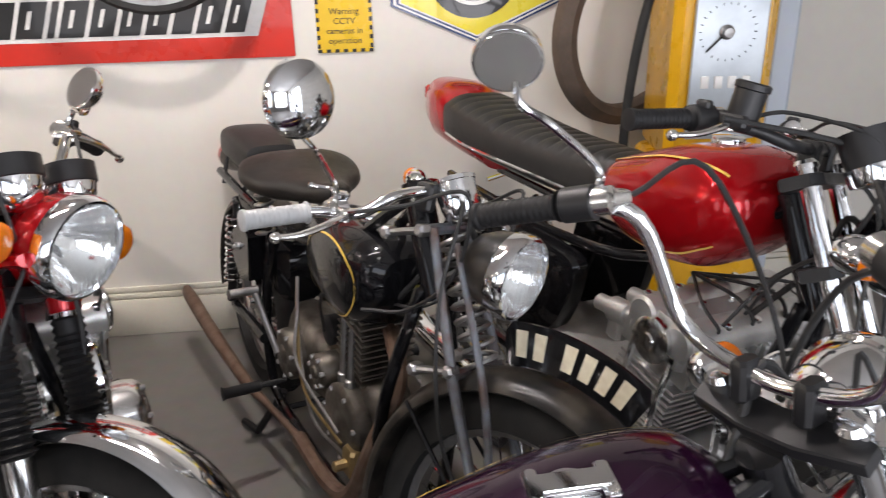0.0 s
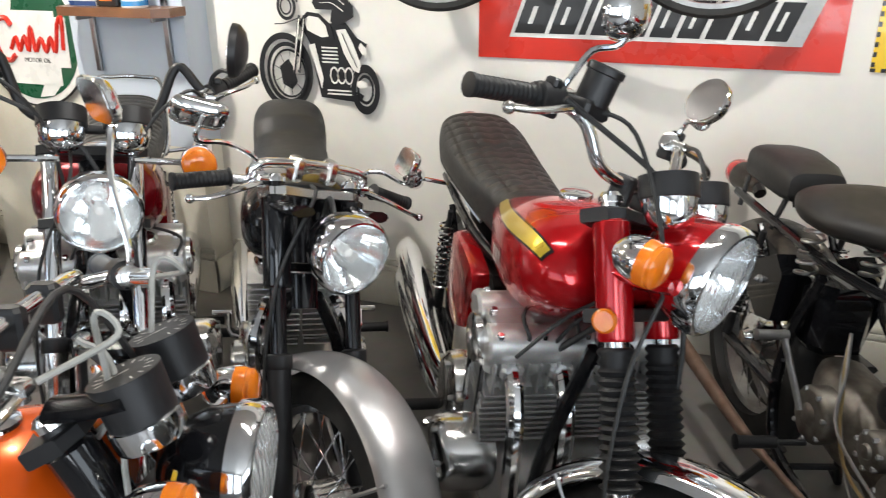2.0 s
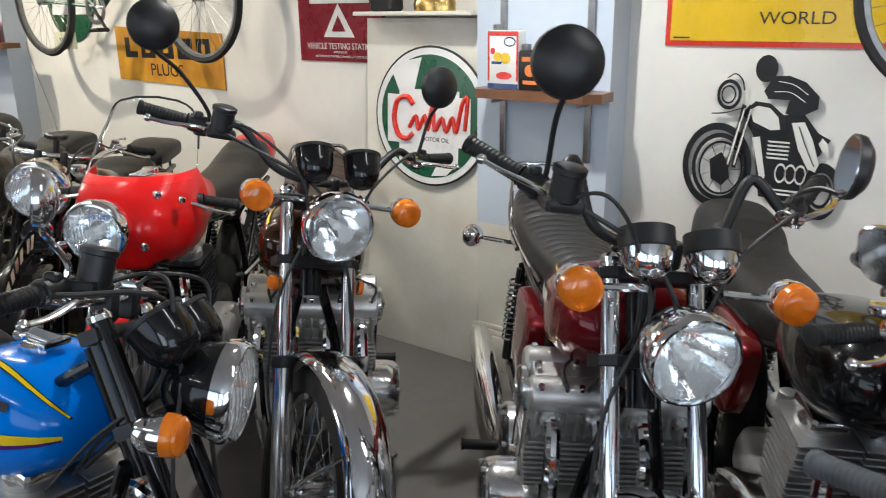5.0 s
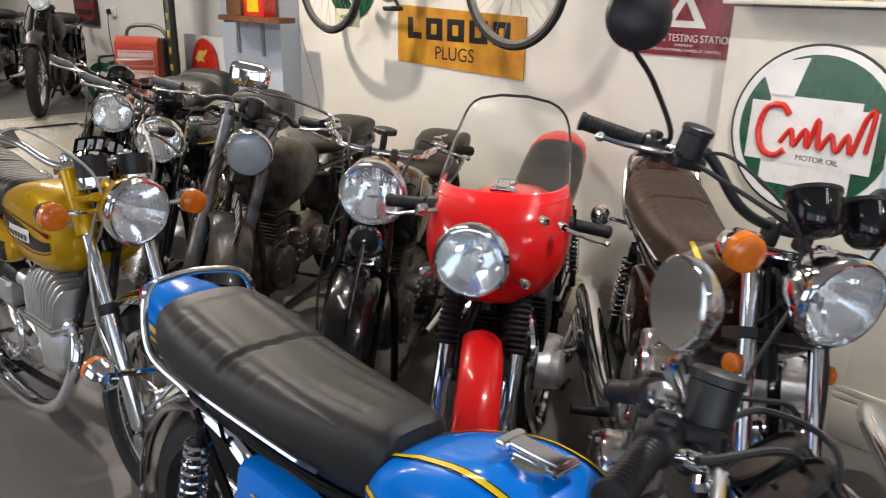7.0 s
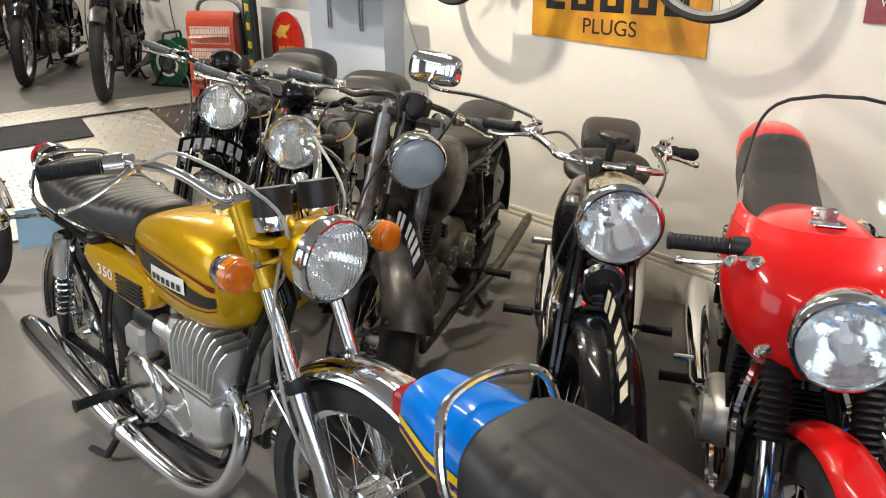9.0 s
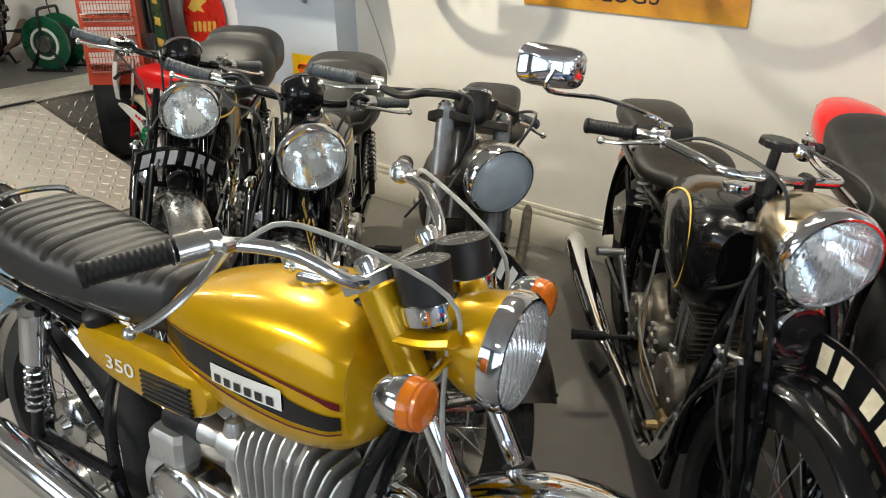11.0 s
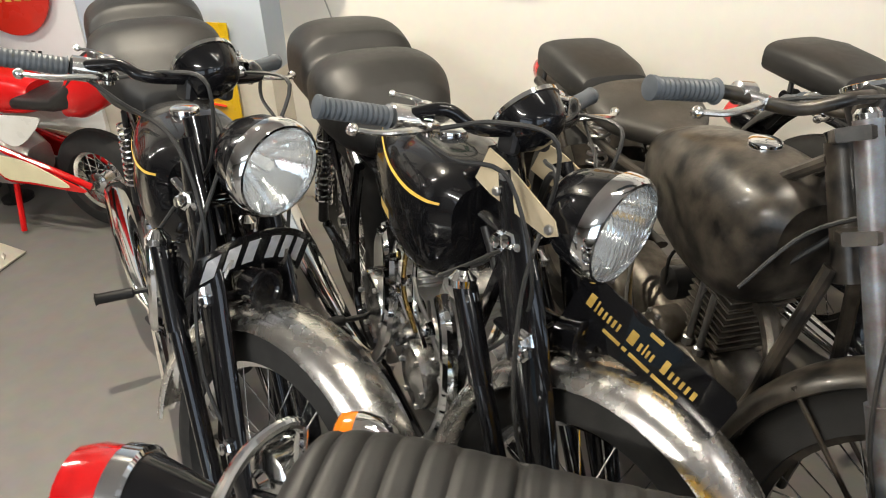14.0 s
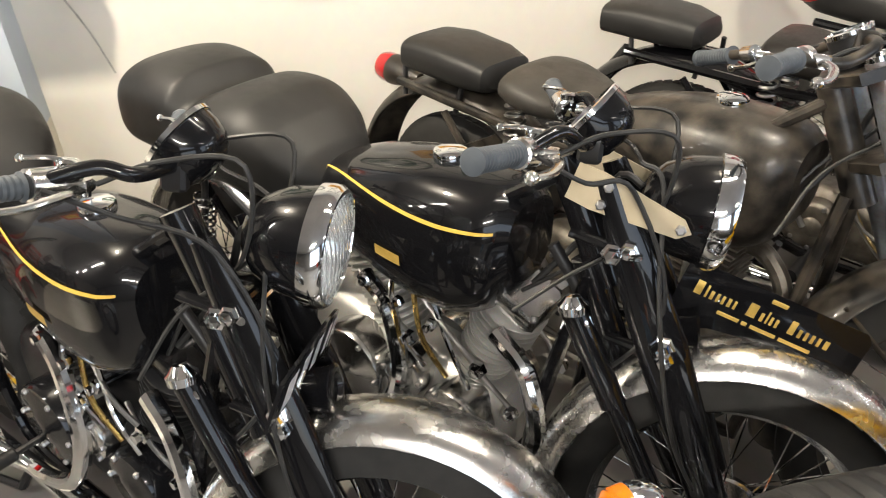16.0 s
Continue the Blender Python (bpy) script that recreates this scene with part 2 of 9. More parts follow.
def spline(pts, k, loop=False):
    out, n = [], len(pts)
    for i in range(n if loop else n - 1):
        p1, p2 = pts[i], pts[(i + 1) % n]
        p0 = pts[i - 1] if i or loop else p1 + (p1 - p2)
        p3 = pts[(i + 2) % n] if i + 2 < n or loop else p2 + (p2 - p1)
        for j in range(k):
            t = j / k
            out.append(0.5 * (2 * p1 + (p2 - p0) * t + (2 * p0 - 5 * p1 + 4 * p2 - p3) * t * t + (3 * p1 - p0 - 3 * p2 + p3) * t**3))
    if not loop:
        out.append(pts[-1].copy())
    return out


def mesh_object(name, g, mat, sharp=35):
    me = bpy.data.meshes.new(name)
    me.from_pydata(g.v, [], g.f)
    me.materials.append(mat)
    me.polygons.foreach_set("use_smooth", [True] * len(me.polygons))
    me.update()
    me.set_sharp_from_angle(angle=radians(sharp))
    return new(name, me)


def part(name, g, mat, parent=None, label="", sharp=35):
    if not g.v:
        return None
    ob = mesh_object(name, g, mat, sharp)
    if parent is not None:
        ob.parent = parent
    if label:
        tagged(ob, label)
    return ob


def thing(name, g, mat, label, category, m=None, kind="", group="", sharp=35):
    ob = mesh_object(name, g, mat, sharp)
    if m is not None:
        ob.matrix_world = m
    return tagged(ob, label, category, group, kind)


def root(name, label, category, m, group=""):
    ob = new(name)
    ob.matrix_world = m
    return tagged(ob, label, category, group)


def lerp(table, x):
    """Rows of (x, values...) read between."""
    xs = [r[0] for r in table]
    return [float(np.interp(x, xs, [r[k] for r in table])) for k in range(1, len(table[0]))]


def smooth_lerp(table, x):
    xs = [r[0] for r in table]
    i = max(0, min(len(xs) - 2, int(np.searchsorted(xs, x)) - 1))
    t = max(0.0, min(1.0, (x - xs[i]) / (xs[i + 1] - xs[i])))
    out = []
    for k in range(1, len(table[0])):
        p1, p2 = table[i][k], table[i + 1][k]
        m1 = (p2 - (table[i - 1][k] if i else p1)) * (0.5 if i else 1.0)
        m2 = ((table[i + 2][k] if i + 2 < len(table) else p2) - p1) * (0.5 if i + 2 < len(table) else 1.0)
        out.append((2 * t**3 - 3 * t * t + 1) * p1 + (t**3 - 2 * t * t + t) * m1 + (3 * t * t - 2 * t**3) * p2 + (t**3 - t * t) * m2)
    return out


def oval(x, half, top, bottom, e=2.6, n=28, shift=0.0):
    """A closed section across the bike: full in the shoulders, e the squareness."""
    zc, h = (top + bottom) / 2, (top - bottom) / 2
    out = []
    for i in range(n):
        t = 2 * math.pi * i / n
        c, s = math.cos(t), math.sin(t)
        out.append((x, half * math.copysign(abs(c) ** (2 / e), c) + shift, zc + h * math.copysign(abs(s) ** (2 / e), s)))
    return out


# ---- motorcycles ----
FRONT = dict(
    wb=1.42, rf=0.33, rr=0.325, rake=27.0, tyre_f=0.046, tyre_r=0.056, steer=0.0, lean=4.0, fork="tele", fork_mat=CHROME, gaiter=False, ears=None,
    guard="chrome", guard_mat=CHROME, guard_span=(-75, 68), lamp_r=0.09, lamp_mat=CHROME, lamp_z=0.93, bars="high", bar_mat=CHROME, grips=PLASTIC,
    mirrors=(), indicators=AMBER, gauges="chrome", engine="four", engine_mat=CAST, cover_mat=ALLOY, exhaust=CHROME, paint=BLACK, tank="slab", seat="ribs", seat_mat=VINYL,
    panel=None, rear_guard=CHROME, frame=BLACK, disc=True, plate=None, stripe=None, badge=None, grab=True, master=True, rim_mat=CHROME, fairing=None, saddle_pad=False, spring_saddle=False,
)


def wheel(name, bike, c, r, w, rim_mat, m, disc, drum=False):
    g = Mesh(m)
    x0, z0 = c
    inner = r - w * 1.55
    prof = []
    for i in range(13):
        t = math.pi * (i / 12)
        prof.append((-w * math.cos(t), inner + (r - inner) * (math.sin(t) ** 0.62)))
    g.lathe(prof + [(w * 0.6, inner - 0.004), (-w * 0.6, inner - 0.004), prof[0]], (x0, 0, z0), (0, 1, 0), 56)
    tyre = part(name, g, RUBBER, bike)
    # tread blocks round the crown
    g = Mesh(m)
    n = 58
    for k in range(n):
        a = 2 * math.pi * k / n
        for side in (-1, 0, 1):
            lift = r - 0.0035 - abs(side) * w * 0.34
            q = Matrix.Translation((x0, 0, z0)) @ Matrix.Rotation(a + side * 0.03, 4, "Y") @ Matrix.Translation((0, side * w * 0.56, lift)) @ Matrix.Rotation(-side * 0.62, 4, "X") @ Matrix.Rotation(0.35 * side + 0.2, 4, "Z")
            g.add([(sx * 0.0125, sy * w * 0.21, sz * 0.005) for sx in (-1, 1) for sy in (-1, 1) for sz in (-1, 1)], [(0, 1, 3, 2), (4, 6, 7, 5), (0, 4, 5, 1), (2, 3, 7, 6), (1, 5, 7, 3), (0, 2, 6, 4)], q)
    part("tread", g, RUBBER, tyre)
    g = Mesh(m)
    ri = inner + 0.006
    g.lathe([(-w * 0.72, ri), (-w * 0.72, ri - 0.006), (-w * 0.5, ri - 0.010), (-w * 0.4, ri - 0.026), (w * 0.4, ri - 0.026), (w * 0.5, ri - 0.010), (w * 0.72, ri - 0.006), (w * 0.72, ri), (w * 0.5, ri - 0.002), (-w * 0.5, ri - 0.002), (-w * 0.72, ri)], (x0, 0, z0), (0, 1, 0), 48)
    part("rim", g, rim_mat, tyre)
    g = Mesh(m)
    hub = 0.072 if drum else 0.036
    hw = 0.05
    for k in range(36):
        a = 2 * math.pi * k / 36
        s = 1 if k % 2 else -1
        b = a + (0.33 if (k // 2) % 2 else -0.33)
        p = (x0 + math.sin(b) * hub * 0.95, s * hw * 0.8, z0 + math.cos(b) * hub * 0.95)
        q = (x0 + math.sin(a) * (ri - 0.022), s * 0.004, z0 + math.cos(a) * (ri - 0.022))
        g.tube([p, q], 0.0017, 5)
    part("spokes", g, CHROME, tyre)
    g = Mesh(m)
    if drum:
        g.lathe([(-0.075, 0.012), (-0.075, 0.02), (-0.055, 0.03), (-0.05, hub * 0.9), (-0.044, hub), (-0.03, hub), (-0.026, hub * 0.94), (0.026, hub * 0.94), (0.03, hub), (0.044, hub), (0.05, hub * 0.9), (0.055, 0.03), (0.075, 0.02), (0.075, 0.012)], (x0, 0, z0), (0, 1, 0), 28)
    else:
        g.lathe([(-0.085, 0.012), (-0.06, 0.018), (-0.055, 0.03), (-0.048, 0.042), (-0.04, 0.042), (-0.034, 0.028), (0.034, 0.028), (0.04, 0.042), (0.048, 0.042), (0.055, 0.03), (0.06, 0.018), (0.085, 0.012)], (x0, 0, z0), (0, 1, 0), 24)
    part("hub", g, ALLOY, tyre)
    if disc:
        g = Mesh(m)
        for y in (0.062,):
            g.lathe([(y - 0.003, 0.075), (y - 0.003, 0.142), (y + 0.003, 0.142), (y + 0.003, 0.075), (y - 0.003, 0.075)], (x0, 0, z0), (0, 1, 0), 40)
            g.lathe([(y - 0.001, 0.03), (y + 0.006, 0.05), (y + 0.004, 0.08), (y - 0.004, 0.08), (y - 0.004, 0.03)], (x0, 0, z0), (0, 1, 0), 24)
        part("brake_disc", g, STEEL, tyre)
    return tyre


def mudguard(name, bike, c, r, half, span, mat, m, depth=0.035, label=""):
    """Crowned strip round the wheel; span in degrees from straight up, forward positive... rolled edges."""
    g = Mesh(m)
    prof = []
    for i in range(9):
        t = math.pi * i / 8
        prof.append((half * math.cos(t), r + depth * math.sin(t) - depth * 0.55))
    back = [(y * 0.93, rad - 0.004) for y, rad in reversed(prof)]
    sec = prof + back
    a0, a1 = radians(span[0]), radians(span[1])
    rings = []
    for k in range(33):
        a = a0 + (a1 - a0) * k / 32
        rings.append([(c[0] + math.sin(a) * rad, y, c[1] + math.cos(a) * rad) for y, rad in sec])
    g.loft(rings)
    return part(name, g, mat, bike, label)


def headlamp(bike, c, r, shell_mat, rim_mat, m, deep=None, axis=(1, 0, -0.05), face=LENS):
    d = deep or r * 1.25
    g = Mesh(m)
    g.lathe([(-d, r * 0.12), (-d * 0.94, r * 0.42), (-d * 0.75, r * 0.72), (-d * 0.45, r * 0.92), (-d * 0.12, r * 1.0), (0, r * 1.0)], c, axis, 36, cap=(True, False))
    shell = part("headlamp", g, shell_mat, bike)
    g = Mesh(m)
    g.lathe([(-0.012, r * 1.0), (-0.01, r * 1.06), (0.004, r * 1.075), (0.018, r * 1.06), (0.026, r * 1.0), (0.027, r * 0.95), (0.020, r * 0.93), (0.006, r * 0.93), (-0.012, r * 1.0)], c, axis, 44)
    part("lamp_rim", g, rim_mat, shell, "bright chrome lamp rim")
    g = Mesh(m)
    g.lathe([(0.012, r * 0.94), (0.0, r * 0.85), (-d * 0.3, r * 0.6), (-d * 0.5, r * 0.3), (-d * 0.55, 0.012), (-d * 0.5, 0.0)], c, axis, 36, cap=(False, True))
    part("reflector", g, REFLECTOR, shell)
    g = Mesh(m)
    g.lathe([(-d * 0.5, 0.007), (-d * 0.15, 0.012), (-d * 0.05, 0.010), (-d * 0.02, 0.0)], c, axis, 12)
    part("bulb", g, WHITE, shell)
    g = Mesh(m)
    lens = [(0.018, r * 0.945), (0.022, r * 0.90), (0.031, r * 0.65), (0.036, r * 0.35), (0.0375, 0.0)]
    g.lathe([(a, b) for a, b in lens] + [(a - 0.004, b) for a, b in reversed(lens)] + [lens[0]], c, axis, 40)
    ob = part("lamp_glass", g, face, shell, "fluted clear glass")
    ob.visible_shadow = False
    return shell


def indicator(bike, base, tip, r, lens_mat, body_mat, m, face=(1, 0, 0)):
    g = Mesh(m)
    g.tube([base, tip], 0.008, 8)
    stalk = part("indicator_stalk", g, body_mat, bike)
    f = Vector(face).normalized()
    g = Mesh(m)
    g.lathe([(-0.048, 0.006), (-0.045, r * 0.55), (-0.03, r * 0.86), (-0.008, r * 0.98), (0.0, r), (0.004, r), (0.004, 0)], tip, f, 20)
    part("indicator_body", g, body_mat, stalk)
    g = Mesh(m)
    g.lathe([(0.003, r * 0.98), (0.012, r * 0.98), (0.022, r * 0.94), (0.024, r * 0.88), (0.030, r * 0.9), (0.034, r * 0.78), (0.038, r * 0.6), (0.039, 0)], tip, f, 24)
    part("indicator_lens", g, lens_mat, stalk, "amber lens" if lens_mat is AMBER else "")


def mirror(bike, pts, c, r, face, body_mat, stem_mat, m, shape="round"):
    g = Mesh(m)
    g.tube(pts, 0.0055, 8, smooth=5)
    stem = part("mirror_stem", g, stem_mat, bike)
    f = Vector(face).normalized()
    g = Mesh(m)
    sq = Matrix.Identity(4)
    if shape == "oblong":
        side_ = f.cross(Vector((0, 0, 1))).normalized()
        k = Matrix.Translation(c) @ Matrix((f, side_, side_.cross(f))).transposed().to_4x4()
        rings = []
        for a, s in ((-0.020, 0.25), (-0.017, 0.6), (-0.009, 0.88), (0, 1.0), (0.006, 1.0), (0.008, 0.95)):
            rings.append([(a, s * r * 1.25 * math.copysign(abs(math.cos(t)) ** 0.5, math.cos(t)), s * r * 0.75 * math.copysign(abs(math.sin(t)) ** 0.5, math.sin(t))) for t in (2 * math.pi * j / 28 for j in range(28))])
        g.loft(rings, m=k)
        shell = part("mirror_shell", g, body_mat, stem)
        g = Mesh(m)
        g.loft([[(a, 0.92 * y, 0.92 * z) for _, y, z in rings[3]] for a in (0.0075, 0.0095)], m=k)
    else:
        g.lathe([(-0.030, 0.004), (-0.029, r * 0.35), (-0.022, r * 0.72), (-0.008, r * 0.97), (0.002, r), (0.008, r), (0.009, r * 0.95)], c, f, 32)
        shell = part("mirror_shell", g, body_mat, stem)
        g = Mesh(m)
        g.lathe([(0.008, r * 0.94), (0.0105, r * 0.92), (0.0105, 0)], c, f, 32)
    part("mirror_glass", g, CHROME, stem, "silvered mirror glass")


def spring(g, a, b, r, wire, turns, n=6):
    a, b = Vector(a), Vector(b)
    d = (b - a).normalized()
    u = d.orthogonal().normalized()
    w = d.cross(u)
    k = turns * 12
    g.tube([a + (b - a) * (i / k) + r * (math.cos(2 * math.pi * i / 12) * u + math.sin(2 * math.pi * i / 12) * w) for i in range(k + 1)], wire, n)


TANKS = {
    "drop": [(0.0, 0.09, 0.84, 0.75), (0.03, 0.115, 0.87, 0.72), (0.12, 0.137, 0.905, 0.69), (0.26, 0.152, 0.938, 0.675), (0.37, 0.146, 0.938, 0.69), (0.45, 0.126, 0.915, 0.72), (0.505, 0.10, 0.885, 0.75), (0.53, 0.065, 0.85, 0.78)],
    "vee": [(0.0, 0.06, 0.80, 0.73), (0.03, 0.09, 0.845, 0.68), (0.12, 0.115, 0.88, 0.635), (0.27, 0.137, 0.91, 0.60), (0.40, 0.138, 0.915, 0.60), (0.48, 0.122, 0.905, 0.64), (0.52, 0.08, 0.88, 0.71)],
    "flat": [(0.0, 0.05, 0.79, 0.69), (0.03, 0.075, 0.815, 0.64), (0.12, 0.095, 0.835, 0.60), (0.27, 0.115, 0.85, 0.59), (0.38, 0.115, 0.85, 0.61), (0.44, 0.095, 0.835, 0.66), (0.47, 0.06, 0.81, 0.71)],
    "slab": [(0.0, 0.075, 0.845, 0.745), (0.03, 0.10, 0.875, 0.725), (0.12, 0.125, 0.905, 0.70), (0.25, 0.145, 0.935, 0.69), (0.36, 0.15, 0.945, 0.70), (0.44, 0.142, 0.935, 0.73), (0.49, 0.12, 0.905, 0.76), (0.515, 0.08, 0.87, 0.79)],
    "tear": [(0.0, 0.06, 0.84, 0.76), (0.03, 0.085, 0.865, 0.735), (0.12, 0.105, 0.89, 0.71), (0.26, 0.125, 0.925, 0.69), (0.40, 0.135, 0.945, 0.69), (0.50, 0.128, 0.94, 0.71), (0.56, 0.105, 0.91, 0.74), (0.59, 0.06, 0.87, 0.78)],
    "coke": [(0.0, 0.09, 0.84, 0.75), (0.03, 0.115, 0.87, 0.72), (0.12, 0.135, 0.90, 0.69), (0.26, 0.155, 0.94, 0.675), (0.38, 0.158, 0.955, 0.69), (0.46, 0.15, 0.945, 0.73), (0.51, 0.125, 0.91, 0.77), (0.53, 0.08, 0.87, 0.80)],
    "square": [(0.0, 0.085, 0.84, 0.745), (0.03, 0.112, 0.875, 0.70), (0.12, 0.136, 0.905, 0.665), (0.26, 0.155, 0.935, 0.65), (0.40, 0.162, 0.948, 0.655), (0.49, 0.160, 0.938, 0.68), (0.53, 0.148, 0.918, 0.71), (0.545, 0.115, 0.89, 0.75)],
    "long": [(0.0, 0.07, 0.83, 0.73), (0.03, 0.10, 0.86, 0.70), (0.12, 0.12, 0.885, 0.68), (0.28, 0.14, 0.92, 0.66), (0.42, 0.145, 0.935, 0.66), (0.54, 0.135, 0.925, 0.69), (0.60, 0.11, 0.895, 0.73), (0.625, 0.06, 0.86, 0.78)],
}


def tank_point(table, x0, u, t, e, lift=0.0, sx=1.0, dz=0.0):
    half, top, bottom = smooth_lerp(table, u)
    zc, h = (top + bottom) / 2, (top - bottom) / 2
    c, s = math.cos(t), math.sin(t)
    y, z = (half + lift) * math.copysign(abs(c) ** (2 / e), c), zc + (h + lift) * math.copysign(abs(s) ** (2 / e), s)
    return (x0 + u * sx, y, z + dz)


def tank_strip(g, table, x0, e, path, width, lift=0.0022, sides=(1, -1), sx=1.0, dz=0.0, n=40):
    """A painted line laid on the tank: path maps 0..1 to (along, angle), width in radians of angle."""
    for side in sides:
        rows = []
        for i in range(n + 1):
            u, t = path(i / n)
            row = []
            for k in range(4):
                p = tank_point(table, x0, u, t + width * (k / 3 - 0.5), e, lift, sx, dz)
                row.append((p[0], p[1] * side, p[2]))
            rows.append(row)
        if side < 0:
            rows = rows[::-1]
        g.loft(rows, closed=False)


def build_tank(bike, P, x0):
    e, table = P.get("tank_e", 2.7), [(r[0] * P.get("tank_long", 1.0), r[1] * P.get("tank_wide", 1.0), r[2], r[3] - P.get("tank_deep", 0.0)) for r in TANKS[P["tank"]]]
    ln, dz = table[-1][0], P.get("body_dz", 0.0) + P.get("tank_dz", 0.0)
    g = Mesh()
    us = np.linspace(0, ln, 30)
    g.loft([[tank_point(table, x0, u, 2 * math.pi * i / 36, e, 0.0, 1.0, dz) for i in range(36)] for u in us])
    tank = part("fuel_tank", g, P["paint"], bike)
    g = Mesh()
    cx = x0 + ln * P.get("cap_at", 0.62)
    top = smooth_lerp(table, ln * P.get("cap_at", 0.62))[1] + dz
    if P.get("cap", "round") == "round":
        g.lathe([(-0.01, 0.034), (0.006, 0.036), (0.012, 0.034), (0.016, 0.026), (0.018, 0.0)], (cx, 0, top), (0, 0, 1), 24)
    else:
        g.lathe([(-0.01, 0.036), (0.008, 0.038), (0.012, 0.034), (0.014, 0.0)], (cx, 0, top), (0, 0, 1), 24)
        g.box((cx, 0, top + 0.018), (0.10, 0.034, 0.016), 0.007)
        g.box((cx - 0.048, 0, top + 0.018), (0.02, 0.055, 0.018), 0.007)
        g.box((cx + 0.045, 0, top + 0.016), (0.02, 0.06, 0.014), 0.006)
    part("filler_cap", g, CHROME, tank, "chrome filler cap")
    k_long = P.get("tank_long", 1.0)
    for name, mat, path, width in P.get("lines", ()):
        for side in (1, -1):
            g = Mesh()
            tank_strip(g, table, x0, e, lambda s, path=path: (path(s)[0] * k_long, path(s)[1]), width, 0.0018 if mat in (BLACK, VIOLET) else 0.0028, (side,), dz=dz)
            part(name, g, mat, tank)
    if P.get("badge"):
        mat, u, t, length, height, letters = P["badge"]
        for side in (1, -1):
            k = letters
            for i in range(k):
                g = Mesh()
                uu = u + (i - (k - 1) / 2) * length / k
                rows = []
                for q in range(4):
                    uq = uu + length / k * 0.36 * (q / 1.5 - 1)
                    rows.append([(p[0], p[1] * side, p[2]) for p in (tank_point(table, x0, uq, t + height * (w - 0.5), e, 0.0045, 1.0, dz) for w in (0, 0.5, 1))])
                g.loft(rows[::-1] if side < 0 else rows, closed=False)
                part("badge_bar", g, mat, tank)
    return tank


def seat_mesh(P, g, x0, x1):
    """A dual seat from tail x0 to nose x1, with the pattern of its cover."""
    style = P["seat"]
    tab = P.get("seat_table") or [(0.0, 0.085, 0.885, 0.80), (0.03, 0.118, 0.90, 0.775), (0.15, 0.135, 0.895, 0.765), (0.33, 0.135, 0.878, 0.76), (0.5, 0.128, 0.865, 0.755), (0.68, 0.118, 0.86, 0.75), (0.85, 0.10, 0.865, 0.745), (0.97, 0.085, 0.865, 0.745), (1.0, 0.07, 0.855, 0.755)]
    n = 120
    rings = []
    for i in range(n + 1):
        u = i / n
        half, top, bottom = smooth_lerp(tab, u)
        bottom -= P.get("seat_deep", 0.03)
        x = x0 + (x1 - x0) * u
        ring = []
        for j in range(80):
            t = 2 * math.pi * j / 80
            c, s = math.cos(t), math.sin(t)
            e = 3.0
            y, zz = half * P.get("seat_w", 1.0) * math.copysign(abs(c) ** (2 / e), c), math.copysign(abs(s) ** (2 / e), s)
            z = (top + bottom) / 2 + (top - bottom) / 2 * zz
            if zz > 0.55:
                if style == "ribs" and 0.05 < u < 0.95:
                    z -= 0.007 * (abs(math.cos(math.pi * u * 17)) ** 10) * min(1, (zz - 0.55) * 4)
                if style == "quilt" and 0.05 < u < 0.93:
                    z -= 0.008 * max(abs(math.cos(math.pi * u * 15)) ** 12, abs(math.cos(math.pi * y / 0.052)) ** 12) * min(1, (zz - 0.55) * 4)
                if style == "long" and abs(y) < 0.09 and 0.1 < u < 0.88:
                    z -= 0.004 * (abs(math.cos(math.pi * y / 0.042)) ** 12)
                if style == "long" and abs(y) > 0.085 and 0.1 < u < 0.6:
                    z -= 0.002 * (abs(math.cos(math.pi * u * 13)) ** 14)
                if style in ("ribs", "long", "quilt") and abs(u - 0.42) < 0.012:
                    z -= 0.006
            ring.append((x, y, z + P.get("body_dz", 0.0) + P.get("seat_dz", 0.0)))
        rings.append(ring)
    g.loft(rings)


def cover_bolts(cover, places, side):
    for c in places:
        g = Mesh()
        g.bolt(c, 0.007, (0, side, 0), 0.012)
        part("bolt", g, STEEL, cover)


